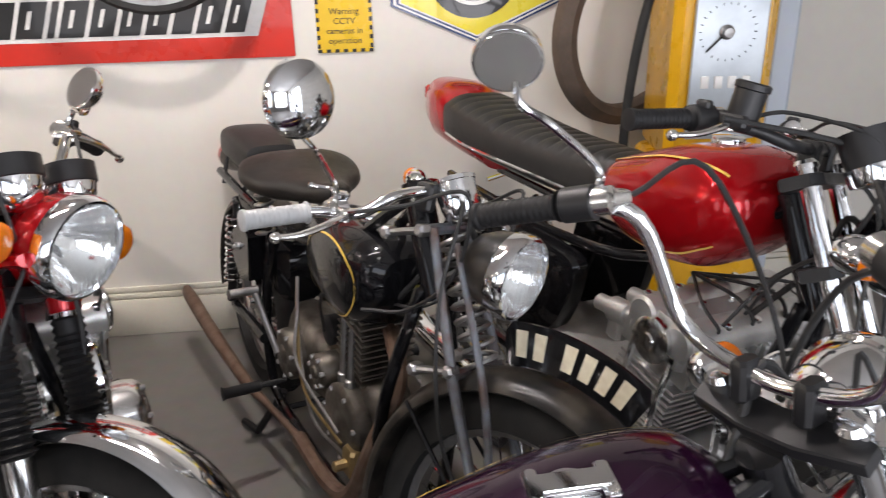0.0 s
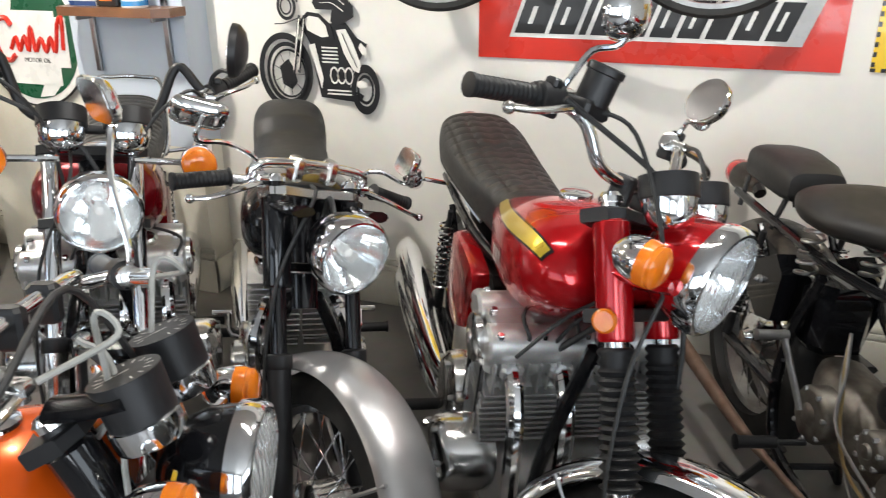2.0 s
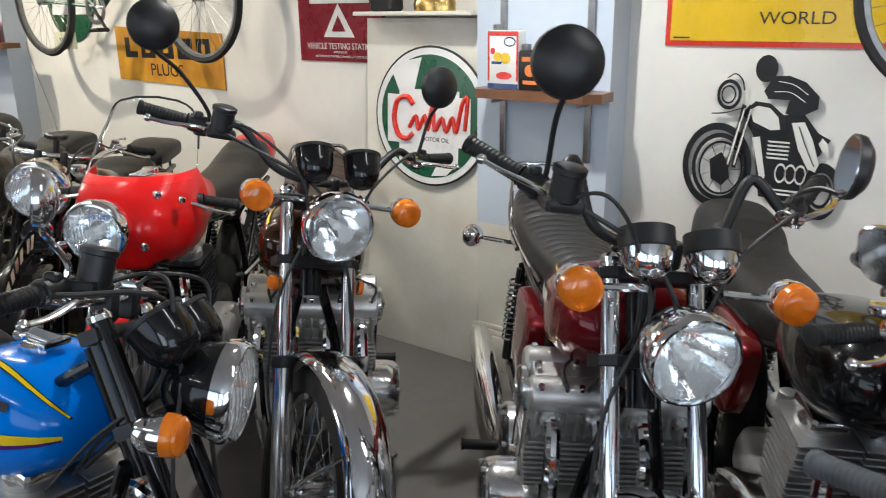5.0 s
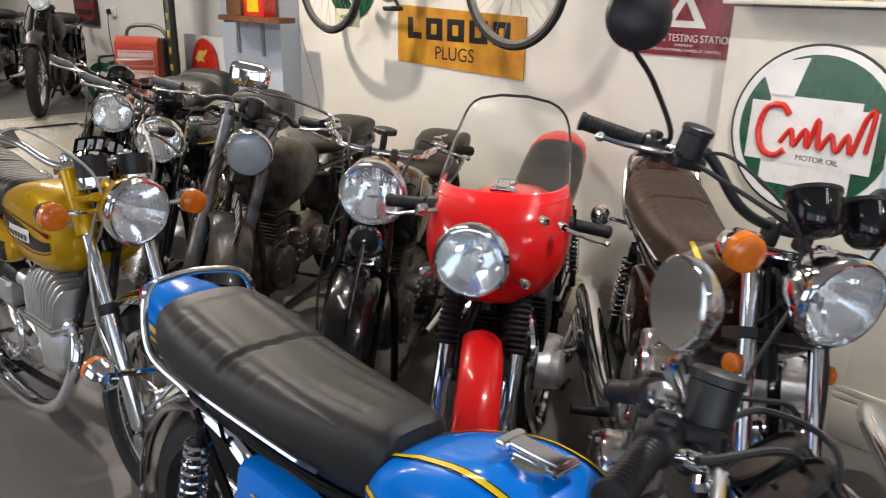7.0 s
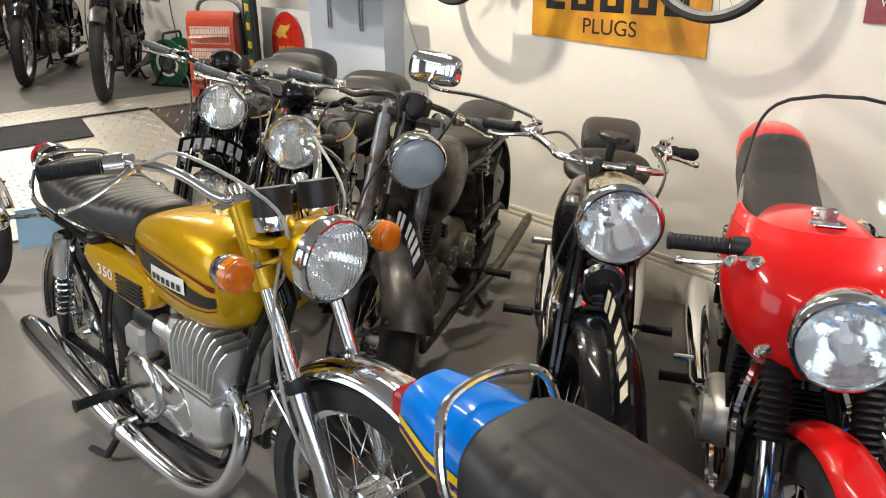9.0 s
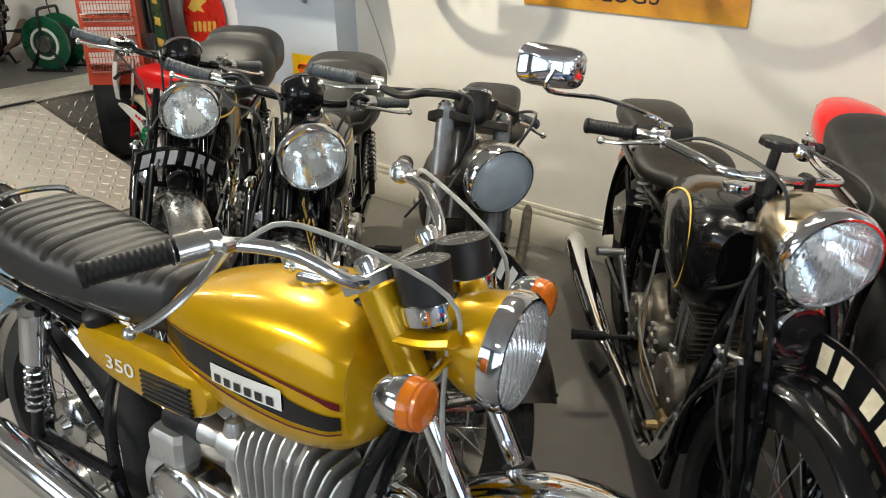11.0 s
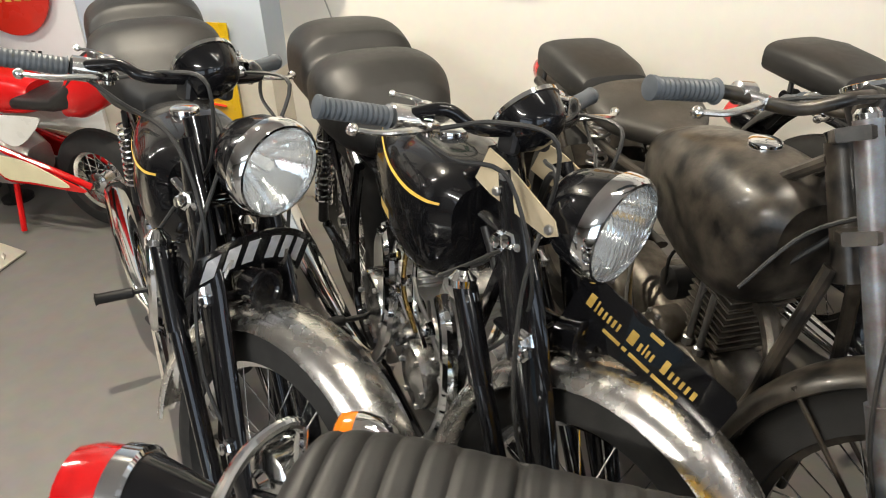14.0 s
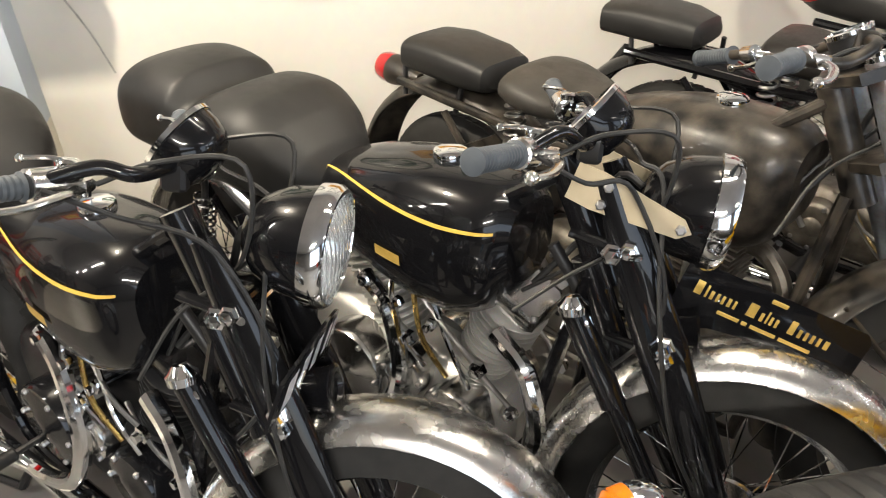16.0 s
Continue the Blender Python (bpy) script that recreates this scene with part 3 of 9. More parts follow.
def engine_four(bike, P):
    em, cm = P["engine_mat"], P["cover_mat"]
    g = Mesh()
    g.loft([oval(x, h, t, b, 4.0, 24) for x, h, t, b in ((0.36, 0.10, 0.46, 0.30), (0.40, 0.15, 0.50, 0.24), (0.55, 0.17, 0.50, 0.20), (0.75, 0.18, 0.44, 0.19), (0.93, 0.17, 0.42, 0.21), (1.00, 0.14, 0.40, 0.26), (1.03, 0.09, 0.37, 0.31))])
    crank = part("crankcase", g, em, bike)
    for side in (1, -1):
        for x, z, r, d in ((0.88, 0.36, 0.085, 0.285), (0.62, 0.36, 0.10, 0.215)):
            g, bolts = Mesh(), []
            g.lathe([(0.15, r * 1.02), (d - 0.045, r * 1.02), (d - 0.02, r * 0.97), (d - 0.006, r * 0.82), (d, r * 0.6), (d + 0.002, r * 0.3), (d + 0.002, 0)], (x, 0, z), (0, side, 0), 32)
            for k in range(6):
                a = k * math.pi / 3 + 0.3
                bolts.append((x + math.cos(a) * r * 0.86, side * (d - 0.014), z + math.sin(a) * r * 0.86))
            cover_bolts(part("engine_cover", g, cm, bike, "polished round engine cover"), bolts, side)
    tilt = Matrix.Translation((0.86, 0, 0.44)) @ Matrix.Rotation(radians(12), 4, "Y")
    wide = P.get("cyl_half", 0.20)
    for k in range(9):
        g = Mesh(tilt)
        z = 0.012 + k * 0.0155
        w = wide * (1.0 - 0.012 * abs(k - 5))
        g.box((0, 0, z), (0.175, w * 2, 0.0075), 0.012)
        part("cooling_fin", g, em, crank)
    for s in (1, -1):
        for dx in (-0.055, 0.055):
            g = Mesh(tilt)
            g.tube([(dx, s * wide * 0.97, 0.0), (dx, s * wide * 0.97, 0.20)], 0.009, 8)
            g.bolt((dx, s * wide * 0.97, 0.20), 0.012, (0, 0, 1), 0.02)
            part("head_stud", g, CHROME, crank)
        g = Mesh(tilt)
        g.lathe([(0, 0.052), (0.012, 0.052), (0.018, 0.044), (0.02, 0.018), (0.024, 0.016), (0.025, 0)], (0, s * wide * 1.0, 0.225), (0, s, 0), 24)
        part("head_cap", g, ALLOY, crank, "polished round end cap")
    g = Mesh(tilt)
    g.box((0, 0, 0.09), (0.125, wide * 1.82, 0.19), 0.006)
    part("cylinder_block", g, em, crank)
    g = Mesh(tilt)
    g.box((0, 0, 0.212), (0.17, wide * 2.0, 0.05), 0.012)
    for k in range(4):
        y = (k - 1.5) * wide * 0.5
        for s in (1, -1):
            g.box((s * 0.095, y, 0.215), (0.03, 0.05, 0.028), 0.006)
    for s in (1, -1):
        g.lathe([(-wide * 1.0, 0.034), (-wide * 0.97, 0.042), (wide * 0.97, 0.042), (wide * 1.0, 0.034)], (s * 0.055, 0, 0.25), (0, 1, 0), 16)
    g.box((0, 0, 0.262), (0.10, wide * 1.9, 0.035), 0.01)
    head = part("cylinder_head", g, em, crank)
    for k in range(17):
        g = Mesh(tilt)
        y = (k - 8) * wide * 0.115
        g.box((0, y, 0.196), (0.205 - 0.02 * (k % 2), 0.006, 0.075), 0.002)
        part("cooling_fin", g, em, crank)
    for k in range(5):
        for dx in (-0.075, 0.0, 0.075):
            g = Mesh(tilt)
            g.bolt((dx, (k - 2) * wide * 0.44, 0.284 if dx == 0 else 0.278), 0.009, (0, 0, 1), 0.014)
            part("dome_nut", g, CHROME, head)
    g = Mesh(tilt)
    g.lathe([(0, 0.030), (0.012, 0.030), (0.018, 0.024), (0.020, 0.010), (0.024, 0.0)], (0.0, wide * 0.5, 0.278), (0, 0, 1), 20)
    part("breather_cap", g, ALLOY, head)
    for k in range(4):
        g = Mesh()
        y = (k - 1.5) * wide * 0.5
        g.lathe([(0, 0.024), (0.05, 0.024), (0.055, 0.03), (0.11, 0.03), (0.115, 0.02), (0.16, 0.02)], (0.83, y, 0.65), (-1, 0, -0.05), 14)
        g.box((0.745, y, 0.61), (0.05, 0.045, 0.06), 0.008)
        part("carburettor", g, em, crank)
    for k in range(4):
        g = Mesh()
        y = (k - 1.5) * wide * 0.5
        g.tube([(0.975, y, 0.63), (1.03, y, 0.62), (1.075, y * 1.02, 0.54), (1.07, y, 0.40), (1.04, y * 0.9, 0.26), (0.94, y * 0.85, 0.165), (0.6, (0.13 if y > 0 else -0.13), 0.17)], 0.0185, 10, smooth=5)
        part("exhaust_header", g, P["exhaust"], bike)
        g = Mesh()
        g.lathe([(0, 0.027), (0.004, 0.030), (0.014, 0.030), (0.018, 0.024)], (0.965, y, 0.63), (1, 0, -0.1), 16)
        for q in range(4):
            a = q * math.pi / 2 + 0.7
            g.bolt((0.972, y + 0.026 * math.cos(a), 0.63 + 0.026 * math.sin(a)), 0.005, (1, 0, 0), 0.014)
        part("header_collar", g, CHROME, crank)
    plug_leads(crank, [(0.95, (k - 1.5) * wide * 0.5 + 0.03, 0.655) for k in range(4)], (0.80, 0.0, 0.74))
    for s in (1, -1):
        g = Mesh()
        g.tube([(0.50, s * 0.13, 0.30), (0.60, s * 0.20, 0.29), (0.68, s * 0.215, 0.30)], 0.009, 8, smooth=4)
        g.lathe([(0, 0.012), (0.06, 0.012), (0.066, 0)], (0.68, s * 0.205, 0.30), (0, s, 0), 10)
        part("foot_lever", g, CHROME, bike)
    silencers(bike, P)
    return crank


def plug_leads(crank, places, coil):
    """Black plug caps with leads that run back under the tank."""
    for c in places:
        c = Vector(c)
        g = Mesh()
        g.lathe([(0, 0.008), (0.01, 0.010), (0.035, 0.010), (0.04, 0.006)], c, (0.6, 0, 0.8), 10)
        g.tube([c + Vector((0.02, 0, 0.03)), c + Vector((0.05, 0, 0.05)), c + Vector((0.0, 0, 0.085)), Vector(coil)], 0.0042, 6, smooth=5)
        part("plug_lead", g, CABLE, crank, "black plug cap and lead")


def silencers(bike, P):
    mat = P.get("silencer") or P["exhaust"]
    for side in P.get("silencer_sides", (1, -1)):
        for k in range(P.get("silencer_count", 1)):
            g = Mesh()
            z = 0.17 + 0.085 * k
            up = 0.06 + 0.03 * k + P.get("silencer_up", 0.0)
            end = P.get("silencer_end", 0.0)
            g.tube([(0.62, side * 0.13, 0.17), (0.42, side * 0.15, z), (0.28, side * 0.17, z + 0.01), (-0.05 + end * 0.5, side * 0.185, z + up * 0.6), (-0.34 + end, side * 0.19, z + up), (-0.40 + end, side * 0.19, z + up + 0.01)], [r * P.get("silencer_k", 1.0) for r in (0.02, 0.022, 0.036, 0.047, 0.047, 0.032)], 14, smooth=5)
            part("silencer", g, mat, bike)


SINGLE_CASE = ((0.36, 0.05, 0.46, 0.30), (0.40, 0.075, 0.47, 0.26), (0.54, 0.08, 0.46, 0.25), (0.62, 0.055, 0.42, 0.25), (0.70, 0.06, 0.42, 0.22), (0.78, 0.072, 0.46, 0.19), (0.90, 0.07, 0.46, 0.20), (0.96, 0.05, 0.42, 0.25), (0.98, 0.03, 0.37, 0.30))


def vintage_cases(bike, crank, P):
    """Round chests, pushrod tubes, magneto, pump and oil pipes of an old single."""
    em, cm = P["engine_mat"], P["cover_mat"]
    for side in (1, -1):
        for x, z, r, d in ((0.84, 0.33, 0.105, 0.105), (0.48, 0.36, 0.075, 0.12), (0.70, 0.41, 0.048, 0.11)):
            g, bolts = Mesh(), []
            g.lathe([(0.04, r), (d - 0.012, r), (d - 0.004, r * 0.93), (d, r * 0.8), (d, r * 0.4), (d + 0.006, r * 0.3), (d + 0.008, 0)], (x, 0, z), (0, side, 0), 28)
            for k in range(7):
                t = 2 * math.pi * k / 7 + 0.3
                bolts.append((x + r * 0.87 * math.cos(t), side * (d - 0.008), z + r * 0.87 * math.sin(t)))
            cover_bolts(part("engine_cover", g, cm, bike, "round bolted engine cover"), bolts, side)
    for x in (0.80, 0.845):
        g = Mesh()
        g.tube([(x, -0.075, 0.43), (x + 0.012, -0.07, 0.67)], 0.009, 10)
        g.lathe([(0, 0.014), (0.02, 0.014), (0.024, 0.009)], (x, -0.075, 0.43), (0, 0, 1), 8)
        part("pushrod_tube", g, STEEL, crank)
    g = Mesh()
    g.lathe([(-0.06, 0.03), (-0.055, 0.042), (0.03, 0.042), (0.035, 0.03), (0.06, 0.028), (0.065, 0.0)], (0.655, 0, 0.50), (0, 1, 0), 20)
    g.tube([(0.655, -0.065, 0.50), (0.70, -0.09, 0.62), (0.80, -0.06, 0.70)], 0.0045, 6, smooth=4)
    part("magneto", g, SATIN, crank)
    g = Mesh()
    g.box((0.92, -0.10, 0.27), (0.06, 0.04, 0.08), 0.01)
    g.lathe([(0, 0.014), (0.03, 0.014), (0.034, 0.008)], (0.92, -0.12, 0.27), (0, -1, 0), 8)
    part("oil_pump", g, BRASSY_OLD, crank, "tarnished brass oil pump")
    for k in range(3):
        g = Mesh()
        g.tube([(0.90 - 0.02 * k, -0.115, 0.28 + 0.02 * k), (0.72 - 0.05 * k, -0.13, 0.30 + 0.05 * k), (0.55, -0.10, 0.46 + 0.03 * k), (0.50, -0.08, 0.60)], 0.0045, 6, smooth=5)
        part("oil_pipe", g, BRASSY_OLD if k % 2 else STEEL, crank)
    g = Mesh()
    g.tube([(0.46, -0.13, 0.36), (0.40, -0.15, 0.46), (0.36, -0.16, 0.52)], 0.009, 8)
    g.lathe([(0, 0.013), (0.08, 0.013), (0.084, 0.016), (0.09, 0)], (0.36, -0.15, 0.52), (0, -1, 0), 12)
    part("kick_lever", g, STEEL, crank)
    g = Mesh()
    g.box((0.30, 0.0, 0.55), (0.13, 0.16, 0.19), 0.03)
    part("oil_tank", g, P["frame"], crank)
    for side in (1, -1):
        g = Mesh()
        g.loft([[(x, side * y, z) for x, z in ((0.24, 0.50), (0.25, 0.64), (0.20, 0.68), (0.06, 0.60), (0.05, 0.55), (0.16, 0.48))] for y in (0.085, 0.09, 0.135, 0.14)])
        tb = part("tool_box", g, P["frame"], bike, "black steel tool box")
        g = Mesh()
        g.lathe([(0, 0.012), (0.008, 0.012), (0.010, 0.006), (0.018, 0.005)], (0.15, side * 0.14, 0.585), (0, side, 0), 10)
        part("knob", g, STEEL, tb)


def engine_stroke(bike, P):
    """A two-stroke twin: upright blade fins, round polished side covers, carburettors behind."""
    em, cm = P["engine_mat"], P["cover_mat"]
    g = Mesh()
    g.loft([oval(x, h, t, b, 3.2, 24) for x, h, t, b in ((0.34, 0.05, 0.40, 0.28), (0.38, 0.09, 0.42, 0.25), (0.52, 0.10, 0.43, 0.235), (0.70, 0.11, 0.455, 0.235), (0.88, 0.115, 0.465, 0.26), (0.94, 0.10, 0.46, 0.31), (0.955, 0.06, 0.43, 0.35))])
    crank = part("crankcase", g, em, bike)
    for side in (1, -1):
        g = Mesh()
        g.lathe([(0.06, 0.112), (0.112, 0.112), (0.122, 0.108), (0.130, 0.098), (0.132, 0.08), (0.138, 0.066), (0.140, 0.03), (0.140, 0.0)], (0.545, 0, 0.345), (0, side, 0), 44)
        cover = part("engine_cover", g, cm, bike, "round polished side cover")
        g = Mesh()
        g.loft([[(0.545 + 0.225 * k + x * w, side * y, 0.345 - 0.005 * k + z * w) for k, x, z in ((0, 0, 0.104), (0.5, 0.0, 0.098), (1, -0.03, 0.085), (1, 0.025, 0.055), (1, 0.045, 0.0), (1, 0.025, -0.055), (1, -0.03, -0.082), (0.5, 0, -0.096), (0, 0, -0.104))] for y, w in ((0.05, 1.0), (0.100, 1.0), (0.110, 0.96), (0.114, 0.9))])
        part("generator_cover", g, cm, cover, "polished lobe of the side cover")
        for k in range(7):
            t = 0.5 + 2 * math.pi * k / 7
            g = Mesh()
            g.bolt((0.545 + 0.099 * math.cos(t), side * 0.128, 0.345 + 0.099 * math.sin(t)), 0.006, (0, side, 0), 0.008)
            part("bolt", g, STEEL, cover)
        g = Mesh()
        g.tube([(0.42, side * 0.11, 0.30), (0.41, side * 0.17, 0.30), (0.52, side * 0.19, 0.285), (0.58, side * 0.185, 0.28)], 0.007, 8, smooth=4)
        g.lathe([(0, 0.010), (0.055, 0.010), (0.06, 0)], (0.58, side * 0.165, 0.28), (0, side, 0), 10)
        part("foot_lever", g, CHROME, bike)
    for side in (1, -1):
        y = side * 0.070
        for k in range(10):
            g = Mesh(Matrix.Translation((0.862 + (k - 4.5) * 0.0205, y, 0.452)) @ Matrix.Rotation(radians(6 + 2.4 * (k - 4.5)), 4, "Y"))
            hh = 0.205 - 0.0024 * abs(k - 4.5) ** 1.7
            out = [(-0.056, 0.0), (-0.066, hh * 0.25), (-0.067, hh * 0.72), (-0.05, hh * 0.93), (-0.036, hh), (0.036, hh), (0.05, hh * 0.93), (0.067, hh * 0.72), (0.066, hh * 0.25), (0.056, 0.0)]
            g.loft([[(x, p * w, q * w + hh * (1 - w) / 2) for p, q in out] for x, w in ((-0.0028, 0.97), (-0.002, 1.0), (0.002, 1.0), (0.0028, 0.97))])
            part("cooling_fin", g, em, crank)
        for k in range(3):
            g = Mesh()
            g.box((0.862, y, 0.462 + 0.014 * k), (0.225 - 0.006 * k, 0.142, 0.006), 0.002)
            part("cooling_fin", g, em, crank)
        g = Mesh(Matrix.Translation((0.862, y, 0.44)) @ Matrix.Rotation(radians(6), 4, "Y"))
        g.lathe([(0, 0.048), (0.175, 0.048), (0.19, 0.03), (0.215, 0.014), (0.222, 0.0)], (0, 0, 0), (0, 0, 1), 20)
        part("cylinder_barrel", g, em, crank)
        g = Mesh()
        g.lathe([(0, 0.022), (0.05, 0.024), (0.055, 0.034), (0.11, 0.034), (0.115, 0.024), (0.13, 0.030), (0.17, 0.034)], (0.77, y, 0.545), (-1, 0, 0.06), 16)
        g.lathe([(-0.075, 0.016), (-0.055, 0.026), (0.04, 0.024), (0.062, 0.018), (0.07, 0.008)], (0.685, y, 0.545), (0, 0, 1), 16)
        carb = part("carburettor", g, CAST, crank, "cast alloy carburettor")
        g = Mesh()
        g.tube([(0.685, y, 0.61), (0.70, y * 0.9, 0.66), (0.74, y * 0.6, 0.73)], 0.004, 6, smooth=4)
        part("throttle_cable", g, P.get("cable_mat", CABLE), carb)
        g = Mesh()
        g.lathe([(0, 0.036), (0.05, 0.034), (0.06, 0.04), (0.10, 0.042)], (0.60, y, 0.555), (-1, 0, 0.08), 16)
        part("intake_hose", g, PLASTIC, crank, "black rubber intake hose")
        g = Mesh()
        g.box((0.50, side * 0.085, 0.485), (0.11, 0.07, 0.085), 0.014)
        part("oil_pump_cover", g, CAST, crank, "cast alloy cover block")
    plug_leads(crank, [(0.88, side * 0.070, 0.665) for side in (1, -1)], (0.80, 0.0, 0.76))
    for side in (1, -1):
        g = Mesh()
        g.lathe([(0, 0.034), (0.012, 0.036), (0.018, 0.026), (0.03, 0.026)], (0.955, side * 0.070, 0.475), (1, 0, -0.15), 20)
        g.tube([(0.96, side * 0.070, 0.475), (1.035, side * 0.085, 0.445), (1.045, side * 0.11, 0.345), (0.985, side * 0.135, 0.235), (0.86, side * 0.15, 0.185), (0.70, side * 0.16, 0.185), (0.55, side * 0.17, 0.205)], [0.024, 0.024, 0.024, 0.024, 0.025, 0.027, 0.03], 16, smooth=6)
        pipe = part("exhaust_pipe", g, P["exhaust"], bike)
        g = Mesh()
        g.tube([(0.56, side * 0.17, 0.203), (0.50, side * 0.172, 0.213), (0.36, side * 0.176, 0.24), (0.10, side * 0.182, 0.292), (-0.08, side * 0.186, 0.328), (-0.14, side * 0.188, 0.34), (-0.165, side * 0.189, 0.345)], [0.03, 0.034, 0.043, 0.046, 0.046, 0.036, 0.030], 18, smooth=5)
        part("silencer", g, P["exhaust"], bike)
        g = Mesh()
        g.lathe([(-0.006, 0.0345), (-0.006, 0.041), (0.008, 0.041), (0.008, 0.0345)], (0.50, side * 0.172, 0.213), (-1, 0, 0.2), 20)
        part("clamp", g, STEEL, pipe)
    return crank


def engine_twin(bike, P, cylinders=2, air_gap=0.105, lean=8.0):
    """Upright finned cylinders on a rounded crankcase."""
    em, cm = P["engine_mat"], P["cover_mat"]
    g = Mesh()
    case = SINGLE_CASE if cylinders == 1 else ((0.38, 0.05, 0.39, 0.30), (0.42, 0.075, 0.40, 0.26), (0.55, 0.09, 0.405, 0.24), (0.72, 0.10, 0.42, 0.22), (0.86, 0.10, 0.43, 0.23), (0.93, 0.08, 0.41, 0.27), (0.96, 0.05, 0.37, 0.31))
    g.loft([oval(x, h, t, b, 3.2, 24) for x, h, t, b in case])
    crank = part("crankcase", g, em, bike)
    if cylinders == 1:
        vintage_cases(bike, crank, P)
    for side in (1, -1) if cylinders > 1 else ():
        g, bolts = Mesh(), []
        d = 0.17 if cylinders > 1 else 0.135
        rings = []
        sc = 0.78 if cylinders == 1 else 1.0
        for y, s in ((0.08, sc), (d - 0.03, sc), (d - 0.01, 0.93 * sc), (d, 0.80 * sc), (d + 0.001, 0.4 * sc)):
            ring = []
            for i in range(36):
                t = 2 * math.pi * i / 36
                ring.append((0.70 + s * 0.155 * math.cos(t), side * y, 0.335 + s * (0.078 + 0.022 * math.cos(t)) * math.sin(t)))
            rings.append(ring)
        g.loft(rings)
        for k in range(8):
            t = 2 * math.pi * k / 8 + 0.2
            bolts.append((0.70 + 0.137 * math.cos(t), side * (d - 0.012), 0.335 + (0.066 + 0.018 * math.cos(t)) * math.sin(t)))
        cover_bolts(part("engine_cover", g, cm, bike, "rounded polished side cover"), bolts, side)
        g = Mesh()
        g.lathe([(0.12, 0.068), (d + 0.012, 0.066), (d + 0.022, 0.058), (d + 0.026, 0.03), (d + 0.026, 0.0)], (0.78, 0, 0.335), (0, side, 0), 32)
        part("clutch_dome", g, cm, bike, "polished round dome on the cover")
        g = Mesh()
        g.tube([(0.56, side * 0.11, 0.30), (0.54, side * 0.20, 0.30), (0.44, side * 0.215, 0.33)], 0.008, 8, smooth=4)
        g.lathe([(0, 0.011), (0.06, 0.011), (0.064, 0)], (0.44, side * 0.205, 0.33), (0, side, 0), 10)
        part("foot_lever", g, CHROME, bike)
    ys = [(k - (cylinders - 1) / 2) * air_gap * 1.35 for k in range(cylinders)]
    tilt = Matrix.Translation((0.82, 0, 0.44)) @ Matrix.Rotation(radians(lean), 4, "Y")
    for y in ys:
        for k in range(13):
            g = Mesh(tilt)
            w = 0.145 + (0.02 if k > 8 else 0) - (0.02 if k < 2 else 0)
            g.box((0, y, 0.012 + k * 0.0175), (w, min(w, air_gap * 1.28), 0.0055), 0.002)
            part("cooling_fin", g, em, crank)
        g = Mesh(tilt)
        g.lathe([(0, 0.047), (0.235, 0.047)], (0, y, 0), (0, 0, 1), 20)
        part("cylinder_barrel", g, em, crank)
        g = Mesh(tilt)
        g.lathe([(0.22, 0.05), (0.25, 0.05), (0.27, 0.035), (0.275, 0.01), (0.30, 0.009), (0.31, 0.0)], (0, y, 0), (0, 0, 1), 18)
        g.box((0, y, 0.255), (0.12, 0.08, 0.03), 0.008)
        part("cylinder_head", g, cm, crank)
    for y in ys:
        g = Mesh()
        g.lathe([(0, 0.022), (0.05, 0.022), (0.055, 0.032), (0.12, 0.032), (0.125, 0.018)], (0.76, y, 0.60), (-1, 0, 0), 14)
        g.lathe([(-0.05, 0.02), (0.05, 0.024), (0.055, 0.015)], (0.68, y, 0.60), (0, 0, 1), 14)
        part("carburettor", g, em, crank)
    for i, y in enumerate(ys):
        g = Mesh()
        s = 1 if y > 0 or (y == 0 and P.get("pipe_side", -1) > 0) else -1
        low = P.get("pipe_low", 0.17)
        g.tube([(0.91, y, 0.60), (0.97, y + s * 0.02, 0.60), (1.03, y * 1.1 + s * 0.04, 0.52), (1.03, s * 0.11, 0.36), (0.97, s * 0.13, 0.22), (0.85, s * 0.135, low), (0.62, s * 0.13, 0.17)], 0.021, 10, smooth=5)
        part("exhaust_header", g, P["exhaust"], bike)
    silencers(bike, P)
    return crank


